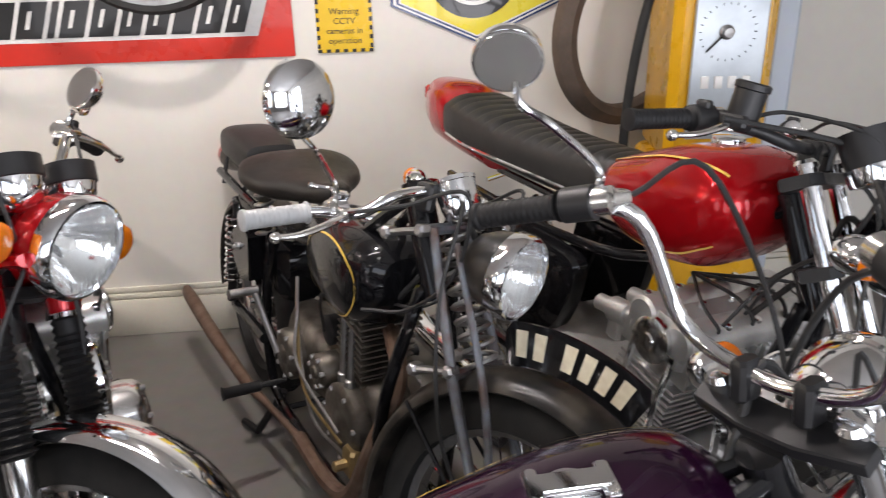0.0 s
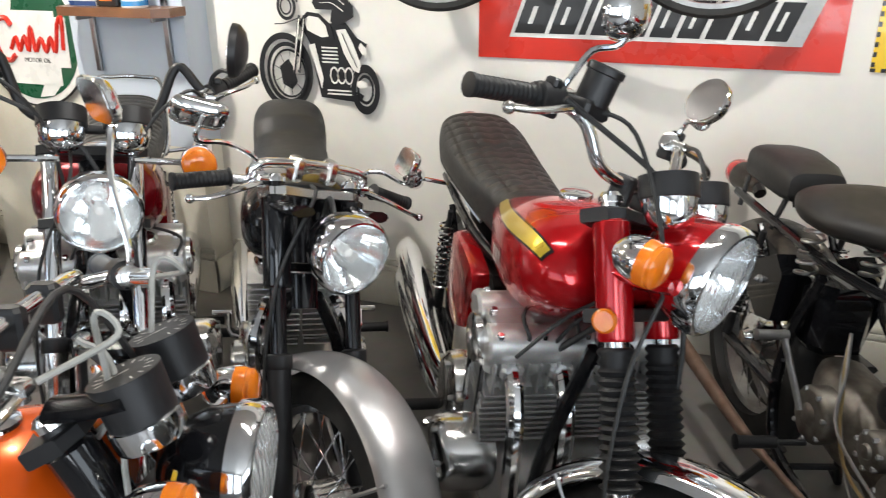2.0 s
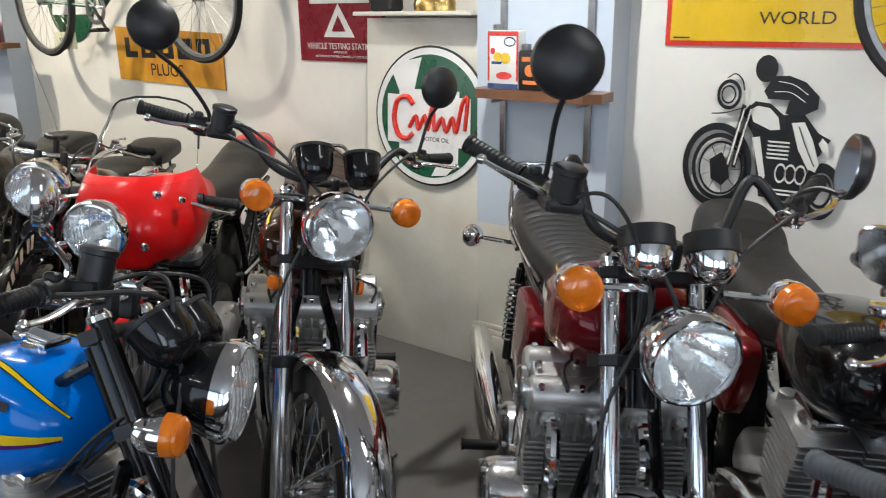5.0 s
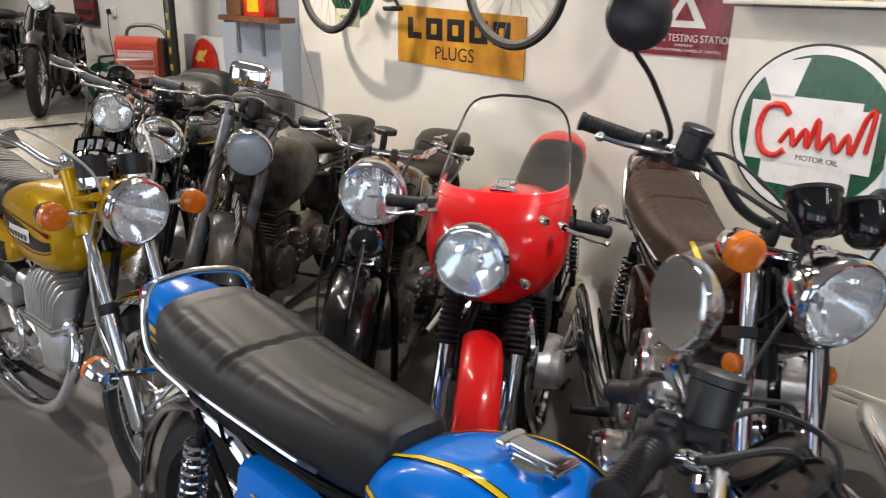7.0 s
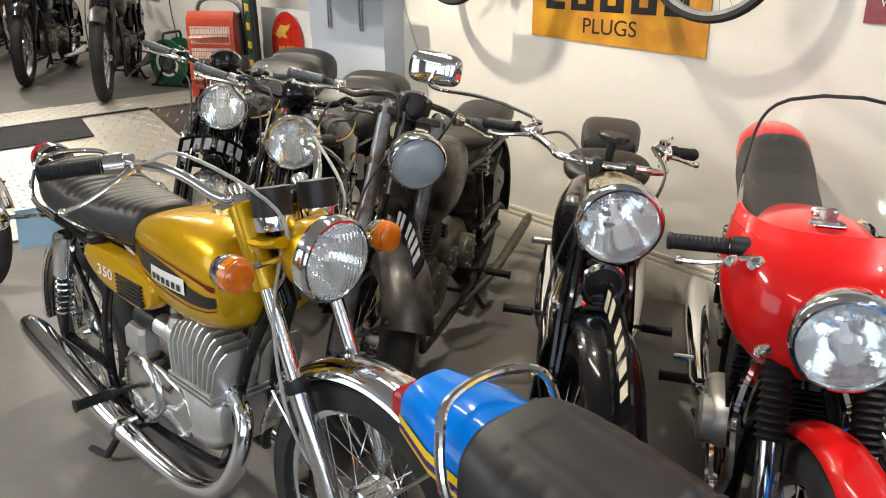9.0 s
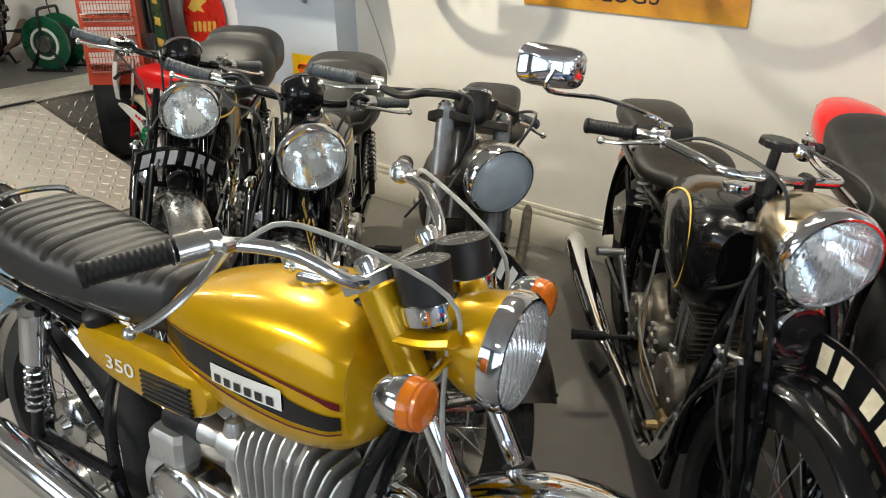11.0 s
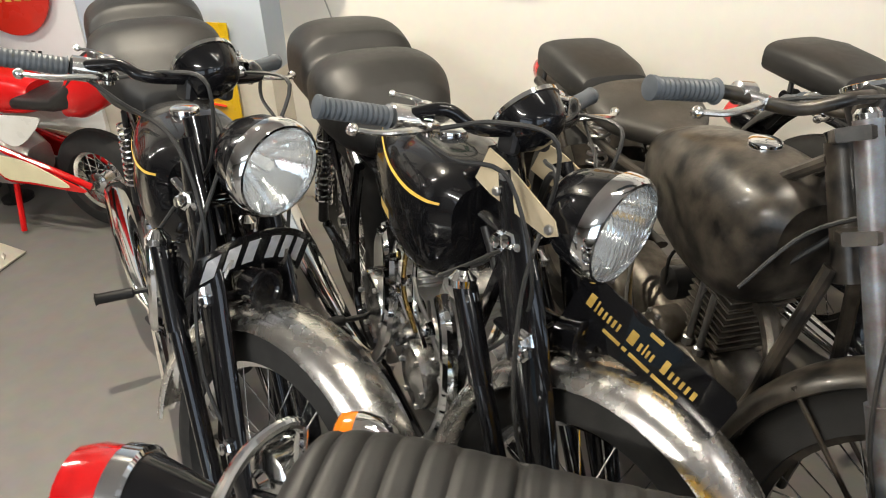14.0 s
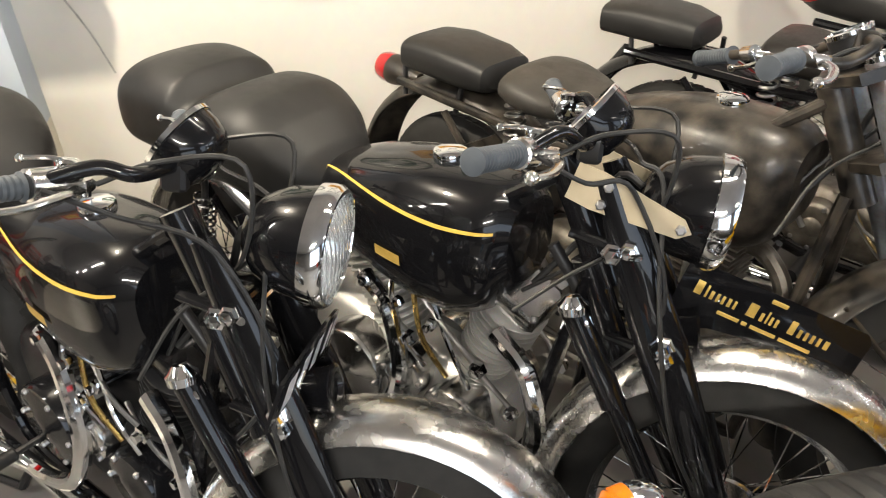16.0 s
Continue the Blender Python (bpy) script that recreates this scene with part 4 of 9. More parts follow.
def engine_vee(bike, P):
    em, cm = P["engine_mat"], P["cover_mat"]
    g = Mesh()
    g.loft([oval(x, h, t, b, 3.2, 24) for x, h, t, b in ((0.34, 0.06, 0.48, 0.26), (0.42, 0.085, 0.50, 0.20), (0.62, 0.09, 0.47, 0.17), (0.85, 0.09, 0.44, 0.19), (0.95, 0.07, 0.42, 0.24), (0.98, 0.04, 0.38, 0.30))])
    crank = part("crankcase", g, em, bike)
    for side in (1, -1):
        for x, z, r, d in ((0.86, 0.35, 0.085, 0.13), (0.72, 0.41, 0.06, 0.125), (0.56, 0.36, 0.105, 0.14)):
            g = Mesh()
            g.lathe([(0.05, r), (d - 0.015, r), (d - 0.004, r * 0.94), (d, r * 0.8), (d, r * 0.45), (d + 0.005, r * 0.35), (d + 0.006, 0)], (x, 0, z), (0, side, 0), 32)
            cover_bolts(part("engine_cover", g, cm if r > 0.07 else ALLOY, bike, "black bolted timing cover"), [(x + r * 0.87 * math.cos(t), side * (d - 0.008), z + r * 0.87 * math.sin(t)) for t in (2 * math.pi * k / 6 for k in range(6))], side)
        for k in range(3):
            g = Mesh()
            g.tube([(0.90 - 0.06 * k, side * 0.11, 0.46), (0.86 - 0.08 * k, side * 0.12, 0.55), (0.78 - 0.05 * k, side * 0.09, 0.64 + 0.02 * k)], 0.006, 8, smooth=5)
            part("oil_pipe", g, CHROME if k != 1 else BRASS, crank)
            g = Mesh()
            g.lathe([(0, 0.014), (0.012, 0.014), (0.016, 0.010), (0.026, 0.010), (0.028, 0)], (0.80 - 0.09 * k, side * 0.105, 0.58 + 0.02 * k), (0, side, 0), 6)
            part("union_nut", g, CHROME, crank)
    for ang, x in ((24, 0.84), (-26, 0.64)):
        tilt = Matrix.Translation((x, 0, 0.42)) @ Matrix.Rotation(radians(ang), 4, "Y")
        for k in range(12):
            g = Mesh(tilt)
            w = 0.15 if k > 6 else 0.135
            g.lathe([(0, w * 0.48), (0.0015, w * 0.5), (0.0045, w * 0.5), (0.006, w * 0.48)], (0, 0, 0.03 + k * 0.018), (0, 0, 1), 24)
            part("cooling_fin", g, em, crank)
        g = Mesh(tilt)
        g.lathe([(0, 0.048), (0.25, 0.048)], (0, 0, 0), (0, 0, 1), 20)
        part("cylinder_barrel", g, em, crank)
        g = Mesh(tilt)
        g.box((0, 0, 0.265), (0.14, 0.12, 0.05), 0.015)
        for s in (1, -1):
            g.lathe([(0.0, 0.022), (0.03, 0.022), (0.035, 0.015), (0.036, 0)], (0.04 * s, 0.06, 0.27), (0, 1, 0), 6)
        part("cylinder_head", g, cm, crank)
        for s in (0.03, -0.03):
            g = Mesh(tilt)
            g.tube([(s, 0.085, 0.0), (s * 0.6, 0.085, 0.26)], 0.009, 10)
            part("pushrod_tube", g, CHROME, crank)
    for x, z in ((0.74, 0.60), (0.48, 0.62)):
        g = Mesh()
        g.lathe([(-0.06, 0.024), (0.05, 0.026), (0.055, 0.015)], (x, 0.09, z), (0, 0, 1), 14)
        g.tube([(x, 0.09, z), (x + 0.05, 0.05, z)], 0.02, 10)
        part("carburettor", g, em, crank)
    for y in (-0.09, -0.10):
        g = Mesh()
        x = 0.95 if y > -0.095 else 0.60
        g.tube([(x, y, 0.62), (x + 0.09, y - 0.02, 0.57), (x + 0.13, y - 0.04, 0.42), (x + 0.05, -0.15, 0.26), (x - 0.10, -0.15, 0.18), (0.40, -0.15, 0.17)], 0.02, 10, smooth=5)
        part("exhaust_header", g, P["exhaust"], bike)
    silencers(bike, P)
    g = Mesh()
    g.tube([(1.0, 0.12, 0.20), (1.06, 0.135, 0.34), (1.02, 0.14, 0.5)], 0.012, 8, smooth=4)
    part("crash_bar", g, CHROME, bike)
    return crank


def build_bike(label, lamp_xy, heading, **given):
    """A whole motorcycle whose headlamp stands over lamp_xy; heading in degrees from +x."""
    P = {**FRONT, **given}
    wb, rf, rr = P["wb"], P["rf"], P["rr"]
    rake = radians(P["rake"])
    up = Vector((-math.sin(rake), 0, math.cos(rake)))
    axle = Vector((wb, 0, rf))
    stem = axle + up * 0.60 - Vector((0.055, 0, 0))
    S = Matrix.Translation(stem) @ Matrix.Rotation(radians(P["steer"]), 4, up) @ Matrix.Translation(-stem)

    def fk(d, y=0.0, ahead=0.0):
        """A point along the fork, d from the axle, ahead in front of its legs."""
        return axle + up * d + Vector((math.cos(rake), 0, math.sin(rake))) * ahead + Vector((0, y, 0))

    lz = P["lamp_z"]
    lamp_c = Vector((fk((lz - rf) / math.cos(rake)).x + P.get("lamp_ahead", 0.15), 0, lz))
    lamp_turn = Matrix() if P["bars"] == "clip" else S
    placed = lamp_turn @ lamp_c
    h = radians(heading)
    base = Matrix.Translation((lamp_xy[0], lamp_xy[1], 0)) @ Matrix.Rotation(h, 4, "Z") @ Matrix.Translation((-placed.x, -placed.y, 0)) @ Matrix.Rotation(radians(-P["lean"]), 4, "X")
    # the lean moves the lamp aside; bring it back, on its own floor
    off = base @ placed
    base = Matrix.Translation((lamp_xy[0] - off.x, lamp_xy[1] - off.y, P.get("ground", 0.0))) @ base
    bike = root("motorcycle", label, "motorcycle", base, "parked motorcycles")
    drum = not P["disc"]
    wheel("front_wheel", bike, (axle.x, axle.z), rf, P["tyre_f"], P["rim_mat"], S, P["disc"], drum)
    wheel("rear_wheel", bike, (0, rr), rr, P["tyre_r"], P["rim_mat"], Matrix(), False, True)
    if P["guard"]:
        gr = rf + 0.028
        mg = mudguard("front_mudguard", bike, (axle.x, axle.z), gr, P["tyre_f"] + P.get("guard_wide", 0.018), P["guard_span"], P["guard_mat"], S, P.get("guard_depth", 0.035))
        for s in (1, -1):
            for a in P.get("stays", (45, -50)):
                g = Mesh(S)
                y = s * (P["tyre_f"] + 0.02)
                q = (axle.x + math.sin(radians(a)) * gr, y, axle.z + math.cos(radians(a)) * gr)
                g.tube([(axle.x, s * 0.085, axle.z), q], 0.005, 6)
                part("mudguard_stay", g, P["guard_mat"] if P["fork"] != "girder" else BLACK, mg)
    mudguard("rear_mudguard", bike, (0, rr), rr + P.get("rear_lift", 0.03), P["tyre_r"] + 0.02, P.get("rear_span", (-100, 35)), P["rear_guard"], Matrix(), 0.04)

    # ---- forks ----
    fm = P["fork_mat"]
    ft = P.get("fork_top", 0.80)
    if P["fork"] in ("tele", "plain"):
        for s in (1, -1):
            y = s * P.get("fork_half", 0.092)
            g = Mesh(S)
            lo = P.get("slider", 0.33)
            r1 = 0.026 if P["fork"] == "tele" else 0.030
            g.tube([fk(-0.035, y), fk(-0.02, y), fk(lo - 0.03, y), fk(lo, y)], [0.018, r1, r1, r1 + 0.001], 16)
            g.lathe([(-0.02, 0.016), (0.0, 0.022), (0.02, 0.016)], fk(-0.005, y * 1.0), (0, 1, 0), 14)
            sl = part("fork_slider", g, P.get("slider_mat", ALLOY), bike)
            if P["gaiter"]:
                g = Mesh(S)
                n = 15
                prof = []
                for k in range(n * 2 + 1):
                    prof.append((lo - 0.01 + 0.235 * k / (n * 2), (0.036 - 0.004 * k / (2 * n)) if k % 2 else 0.027))
                g.lathe([(a, b) for a, b in prof], axle + Vector((0, y, 0)), up, 18)
                part("fork_gaiter", g, PLASTIC, sl, "black ribbed rubber gaiter", sharp=70)
            g = Mesh(S)
            g.tube([fk(lo - 0.02, y), fk(ft, y)], 0.0185 if P["fork"] == "tele" else 0.024, 14)
            part("fork_stanchion", g, fm, bike)
            if not P["gaiter"] and P["fork"] == "tele":
                g = Mesh(S)
                g.lathe([(0, 0.0275), (0.004, 0.03), (0.03, 0.03), (0.034, 0.021)], fk(lo - 0.012, y), up, 16)
                part("fork_seal", g, SATIN, sl)
            if P["ears"] is not None:
                g = Mesh(S)
                g.lathe([(ft - 0.235, 0.03), (ft - 0.23, 0.032), (ft - 0.035, 0.032), (ft - 0.03, 0.026)], axle + Vector((0, y, 0)), up, 18)
                g.tube([fk(0.68, y, 0.01), fk(0.66, y * 0.98, 0.06), fk(0.65, y, 0.11)], 0.03, 10, smooth=4, flat=0.45)
                part("lamp_bracket", g, P["ears"], bike)
            g = Mesh(S)
            g.lathe([(ft, 0.022), (ft + 0.01, 0.022), (ft + 0.018, 0.016), (ft + 0.02, 0)], axle + Vector((0, y, 0)), up, 14)
            part("fork_top_nut", g, CHROME, bike)
        for d in (ft - 0.20, ft - 0.03):
            g = Mesh(S)
            q = Matrix.Translation(fk(d) - Vector((0.02, 0, 0))) @ Matrix.Rotation(-rake, 4, "Y")
            g.loft([[tuple(q @ Vector((xx * w * P.get("yoke_k", 1.0), yy, zz))) for xx, yy in ((0.03, -0.12), (0.05, -0.09), (0.035, 0), (0.05, 0.09), (0.03, 0.12), (-0.03, 0.12), (-0.06, 0.04), (-0.06, -0.04), (-0.03, -0.12))] for zz, w in ((-0.012, 0.82), (-0.009, 0.9), (0.009, 0.9), (0.012, 0.82))])
            part("fork_yoke", g, P.get("yoke_mat", SATIN), bike)
    elif P["fork"] == "girder":
        for s in (1, -1):
            y = s * 0.085
            g = Mesh(S)
            g.tube([fk(-0.03, y), fk(0.0, y), fk(0.36, y * 0.95, 0.0), fk(0.66, y * 0.72, 0.012)], [q * P.get("girder_k", 1.0) for q in (0.012, 0.015, 0.017, 0.014)], 10)
            g.tube([fk(0.0, y), fk(0.30, y * 0.95, 0.065), fk(0.62, y * 0.72, 0.06)], [q * P.get("girder_k", 1.0) for q in (0.010, 0.012, 0.010)], 8, smooth=4)
            part("girder_blade", g, fm, bike)
            for d in (0.38, 0.66):
                g = Mesh(S)
                a, b = fk(d, y * 0.95, 0.0), fk(d + 0.015, y * 0.9, -0.09)
                g.tube([a, b], 0.013, 8, flat=0.6)
                for q in (a, b):
                    g.lathe([(-0.012, 0.014), (0.012, 0.014), (0.018, 0.008)], q, (0, s, 0), 6)
                part("girder_link", g, STEEL, bike)
        g = Mesh(S)
        spring(g, fk(0.36, 0, 0.02), fk(0.64, 0, 0.01), 0.032, 0.006, 9)
        part("fork_spring", g, SATIN if P.get("dark_spring", True) else STEEL, bike, "coiled fork spring")
        g = Mesh(S)
        g.tube([fk(0.66, -0.075, 0.0), fk(0.66, 0.075, 0.0)], 0.012, 10)
        part("girder_bridge", g, fm, bike)
        g = Mesh(S)
        g.tube([fk(0.37, -0.085, 0.0), fk(0.37, 0.085, 0.0)], 0.012, 10)
        part("girder_bridge", g, fm, bike)
    else:
        for s in (1, -1):
            y = s * 0.10
            g = Mesh(S)
            rings = []
            for d, w, th, a in ((-0.03, 0.020, 0.010, 0.0), (0.02, 0.030, 0.013, 0.0), (0.22, 0.038, 0.016, 0.004), (0.42, 0.045, 0.017, 0.008), (0.60, 0.036, 0.014, 0.01), (0.72, 0.022, 0.011, 0.01)):
                c = fk(d, y * (1 - 0.18 * max(0, d) / 0.7), a)
                ax = Vector((math.cos(rake), 0, math.sin(rake)))
                rings.append([c + ax * w * math.cos(t) + Vector((0, th, 0)) * math.sin(t) for t in (2 * math.pi * k / 16 for k in range(16))])
            g.loft(rings)
            blade = part("fork_blade", g, fm, bike, "tapered black fork blade")
            g = Mesh(S)
            g.tube([fk(0.0, y * 1.12, -0.075), fk(0.40, y * 1.12, -0.10)], 0.019, 12)
            g.tube([fk(0.34, y * 1.12, -0.098), fk(0.52, y * 1.05, -0.11)], 0.024, 12)
            part("spring_case", g, fm, bike)
            for d, a in ((0.10, 0.0), (0.40, 0.008), (0.60, 0.01), (0.50, -0.10)):
                g = Mesh(S)
                c = fk(d, y * (1 - 0.18 * d / 0.7), a) + Vector((0, s * 0.012, 0))
                g.lathe([(0, 0.017), (0.012, 0.017), (0.016, 0.012), (0.024, 0.012), (0.026, 0.006)], c, (0, s, 0), 6)
                part("fork_nut", g, CHROME, blade)
        for d in (0.42, 0.62):
            g = Mesh(S)
            q = fk(d, 0, -0.045)
            for s in (1, -1):
                g.tube([q + Vector((0.055, s * 0.075, -0.004)), q + Vector((-0.045, s * 0.06, 0.008))], [0.017, 0.013], 10, flat=0.6)
            g.tube([q + Vector((0.05, -0.085, -0.004)), q + Vector((0.05, 0.085, -0.004))], 0.011, 10)
            part("fork_link", g, BLACK, bike)
        g = Mesh(S)
        g.tube([fk(0.26, 0, -0.09), fk(0.58, 0, -0.08)], 0.03, 16)
        part("damper", g, fm, bike)

    # ---- lamp, clocks, bars ----
    deep = P.get("lamp_deep", P["lamp_r"] * 1.35)
    headlamp(bike, lamp_c, P["lamp_r"], P["lamp_mat"], P.get("lamp_rim", CHROME), lamp_turn, deep, P.get("lamp_axis", (1, 0, -0.06)), P.get("lamp_face", LENS))
    top = fk(P.get("bar_d", 0.80))
    if P["gauges"]:
        cups = {"chrome": CHROME, "black": BLACK, "satin": SATIN, "small": SATIN, "bowl": BLACK}[P["gauges"]]
        ys = (0.068, -0.068) if P["gauges"] not in ("small", "bowl") else (0.0,)
        for y in ys:
            ax = Vector(P.get("gauge_axis", (-0.52, 0, 0.86)))
            c = top + Vector(P.get("gauge_at", (0.075, 0, 0.075))) + Vector((0, y, 0))
            if P["gauges"] == "bowl":
                ax, c = Vector((-0.80, 0, 0.6)), top + Vector((-0.02, 0, 0.06))
            g = Mesh(S)
            r = {"small": 0.042, "bowl": 0.064}.get(P["gauges"], P.get("gauge_r", 0.050))
            if P["gauges"] == "bowl":
                g.lathe([(-0.062, 0.004), (-0.06, r * 0.42), (-0.05, r * 0.72), (-0.034, r * 0.9), (-0.012, r * 0.98), (0.012, r)], c, ax, 32)
            elif P["gauges"] == "satin":
                g.lathe([(-0.088, r * 0.3), (-0.084, r * 0.93), (-0.05, r * 0.96), (0.0, r), (0.012, r * 1.02)], c, ax, 28)
            else:
                g.lathe([(-0.078, r * 0.25), (-0.074, r * 0.55), (-0.06, r * 0.82), (-0.04, r * 0.95), (-0.015, r), (0.012, r * 1.02)], c, ax, 28)
            cup = part("gauge_cup", g, P.get("cup_mat", cups), bike)
            g = Mesh(S)
            g.lathe([(-0.086, r * 0.6), (-0.084, r * 0.99), (-0.08, r * 1.02), (-0.052, r * 1.04), (-0.05, r * 0.96)] if P["gauges"] == "satin" else [(-0.022 if P.get("ring_mat") else 0.008, r * 1.0), (-0.02 if P.get("ring_mat") else 0.01, r * 1.06), (0.018, r * 1.06), (0.02, r * 0.94), (0.014, r * 0.93)], c, ax, 28)
            part("gauge_ring", g, P.get("ring_mat") or (CHROME if P["gauges"] != "black" else SATIN), cup)
            g = Mesh(S)
            g.lathe([(0.006, r * 0.97), (0.010, r * 0.95), (0.010, 0)], c, ax, 24)
            part("gauge_dial", g, SATIN, cup, "dark dial behind glass")
            g = Mesh(S)
            k = Matrix.Translation(c + ax.normalized() * 0.0125) @ Vector((0, 0, 1)).rotation_difference(ax).to_matrix().to_4x4()
            for i in range(13):
                a = radians(-140 + 280 * i / 12)
                q = k @ Matrix.Rotation(a, 4, "Z") @ Matrix.Translation((0, r * 0.72, 0))
                g.add([(-0.0012, -0.005, 0), (0.0012, -0.005, 0), (0.0012, 0.005, 0), (-0.0012, 0.005, 0)], [(0, 1, 2, 3)], q)
            q = k @ Matrix.Rotation(radians(130), 4, "Z")
            g.add([(-0.0015, -0.008, 0.001), (0.0015, -0.008, 0.001), (0.0008, r * 0.7, 0.001), (-0.0008, r * 0.7, 0.001)], [(0, 1, 2, 3)], q)
            tagged(part("gauge_scale", g, WHITE, cup), "fine white dial marks", kind="stuff")
    wide, rise, back = {"high": (0.40, 0.13, 0.20), "wide": (0.42, 0.135, 0.24), "low": (0.36, 0.045, 0.14), "flat": (0.37, 0.01, 0.08), "clip": (0.31, -0.11, 0.06), "swept": (0.40, 0.07, 0.30), "ape": (0.42, 0.26, 0.24)}[P["bars"]]
    wide, rise, back = P.get("bar_size", (wide, rise, back))
    bc = top + Vector((-0.015, 0, 0.035))
    g = Mesh(S)
    half = []
    ends = {}
    for s in (1, -1):
        gi = P.get("grip_in", (0.0, 0.0))
        grip_a = bc + Vector((-back * 0.72 + gi[0], s * wide * 0.68, rise + gi[1]))
        grip_b = bc + Vector((-back, s * wide, rise - 0.02))
        ends[s] = (grip_a, grip_b)
    mid = lambda s, f, z, y: bc + Vector((-back * f, s * y, z))  # noqa: E731
    if P["bars"] == "clip":
        for s in (1, -1):
            q = fk(0.70, s * 0.10)
            ends[s] = (q + Vector((-0.02, s * 0.08, -0.005)), q + Vector((-0.075, s * 0.215, -0.03)))
            g.tube([q, ends[s][0], ends[s][1]], 0.011, 10)
    else:
        pts = [ends[1][1], ends[1][0], mid(1, 0.32, rise * 0.90, wide * 0.50), mid(1, 0.06, rise * 0.22, 0.14), mid(1, 0.0, 0, 0.05), mid(-1, 0.0, 0, 0.05), mid(-1, 0.06, rise * 0.22, 0.14), mid(-1, 0.32, rise * 0.90, wide * 0.50), ends[-1][0], ends[-1][1]]
        g.tube(pts, 0.0115, 12, smooth=6)
    P["ends"] = ends
    bar = part("handlebar", g, P["bar_mat"], bike)
    if P["bars"] != "clip":
        for y in (0.045, -0.045):
            g = Mesh(S)
            g.box(bc + Vector((0, y, -0.012)), (0.042, 0.026, 0.058), 0.008)
            part("bar_clamp", g, P.get("yoke_mat", SATIN), bar)
    for s in (1, -1):
        a, b = ends[s]
        d = (b - a).normalized()
        g = Mesh(S)
        prof = [(-0.002, 0.012), (0.0, 0.0215)]
        ln = 0.122
        for k in range(25):
            x = 0.004 + (ln - 0.01) * k / 24
            prof.append((x, 0.0168 + (0.0012 if k % 2 else 0.0)))
        prof += [(ln - 0.003, 0.0195), (ln + 0.004, 0.0195), (ln + 0.006, 0.012), (ln + 0.006, 0.0)]
        g.lathe(prof, b - d * (ln - 0.004), d, 18)
        part("grip", g, P["grips"], bar, "" if P["grips"] is PLASTIC else "worn grey grip", sharp=25)
        if P.get("pods", True):
            g = Mesh(S)
            q = b - d * (ln + 0.022)
            g.lathe([(-0.026, 0.018), (-0.024, 0.024), (0.018, 0.024), (0.022, 0.018)], q, d, 14)
            if P["master"]:
                g.box(q + Vector((0.004, 0, 0.024)), (0.026, 0.022, 0.018), 0.005)
                g.box(q + Vector((0.0, -s * 0.012, -0.02)), (0.03, 0.034, 0.02), 0.006)
            part("switch_pod", g, P.get("pod_mat", SATIN), bar)
        if P.get("levers", True):
            g = Mesh(S)
            q = b - d * (ln + 0.055) + Vector((0.03, 0, -0.004))
            e = b + Vector((0.075, -s * 0.005, -0.012 - P.get("lever_drop", 0.0)))
            g.tube([q, q * 0.65 + e * 0.35 + Vector((0.02, 0, 0.004)), q * 0.25 + e * 0.75 + Vector((0.018, 0, 0)), e], [0.011, 0.009, 0.0075, 0.0065], 10, smooth=4, flat=0.7)
            g.ball(e, 0.0105, 10)
            hold = b - d * (ln + 0.055)
            g.lathe([(-0.017, 0.014), (-0.015, 0.019), (0.015, 0.019), (0.017, 0.014)], hold, d, 14)
            g.box(hold + Vector((0.018, 0, 0)), (0.05, 0.03, 0.018), 0.006)
            g.lathe([(-0.013, 0.008), (-0.012, 0.011), (0.012, 0.011), (0.013, 0.008)], q, (0, 0, 1), 12)
            part("lever", g, P.get("lever_mat", ALLOY), bar)
        if P.get("cables", True):
            g = Mesh(S)
            q = b - d * (ln + 0.07) + Vector((0.035, 0, 0))
            bend = P.get("cable_up", 0.06)
            g.tube([q, q + Vector((0.07, -s * 0.06, bend * 0.5)), top + Vector((0.12, s * 0.10, bend)), top + Vector((0.10, s * 0.06, -0.10)), top + Vector((-0.02, s * 0.03, -0.22)), Vector((stem.x - 0.12, s * 0.05, 0.70))], 0.0042, 6, smooth=6)
            part("control_cable", g, P.get("cable_mat", CABLE), bike)
    if P["master"] and P["bars"] != "clip":
        a, b = ends[-1]
        d = (b - a).normalized()
        q = b - d * 0.20
        g = Mesh(S)
        g.lathe([(-0.028, 0.026), (-0.024, 0.029), (0.024, 0.029), (0.026, 0.032), (0.036, 0.032), (0.039, 0.027), (0.039, 0)], q + Vector((0.035, 0, 0.03)), (0.1, 0, 1), 22)
        g.box(q + Vector((0.025, 0, -0.004)), (0.06, 0.075, 0.026), 0.007)
        part("brake_reservoir", g, SATIN, bar, "black brake fluid reservoir")
    for side, kind in P["mirrors"]:
        a, b = ends[side]
        d = (b - a).normalized()
        q = b - d * 0.165
        body, stem_m, r, shape = {"black": (SATIN, SATIN, 0.062, "round"), "chrome": (CHROME, CHROME, 0.048, "round"), "oblong": (CHROME, CHROME, 0.06, "oblong"), "big": (CHROME, CHROME, 0.068, "round")}[kind]
        r = P.get("mirror_r", r)
        k = P.get("mirror_up_r" if side < 0 else "mirror_up_l", P.get("mirror_up", 0.21))
        o = P.get("mirror_out_r" if side < 0 else "mirror_out_l", P.get("mirror_out", 0.06))
        f = P.get("mirror_fwd", 0.05)
        c = q + Vector((f, side * o, k))
        mirror(bike, [q, q + Vector((0.012, 0, 0.04)), q + Vector((f * 0.5, side * o * 0.5, k * 0.55)), c - Vector((-0.012, 0, 0.05)), c + Vector((0.022, 0, 0))], c, r, P.get("mirror_face_r" if side < 0 else "mirror_face_l", (-1, -0.15 * side, -0.1)), body, stem_m, S, shape)
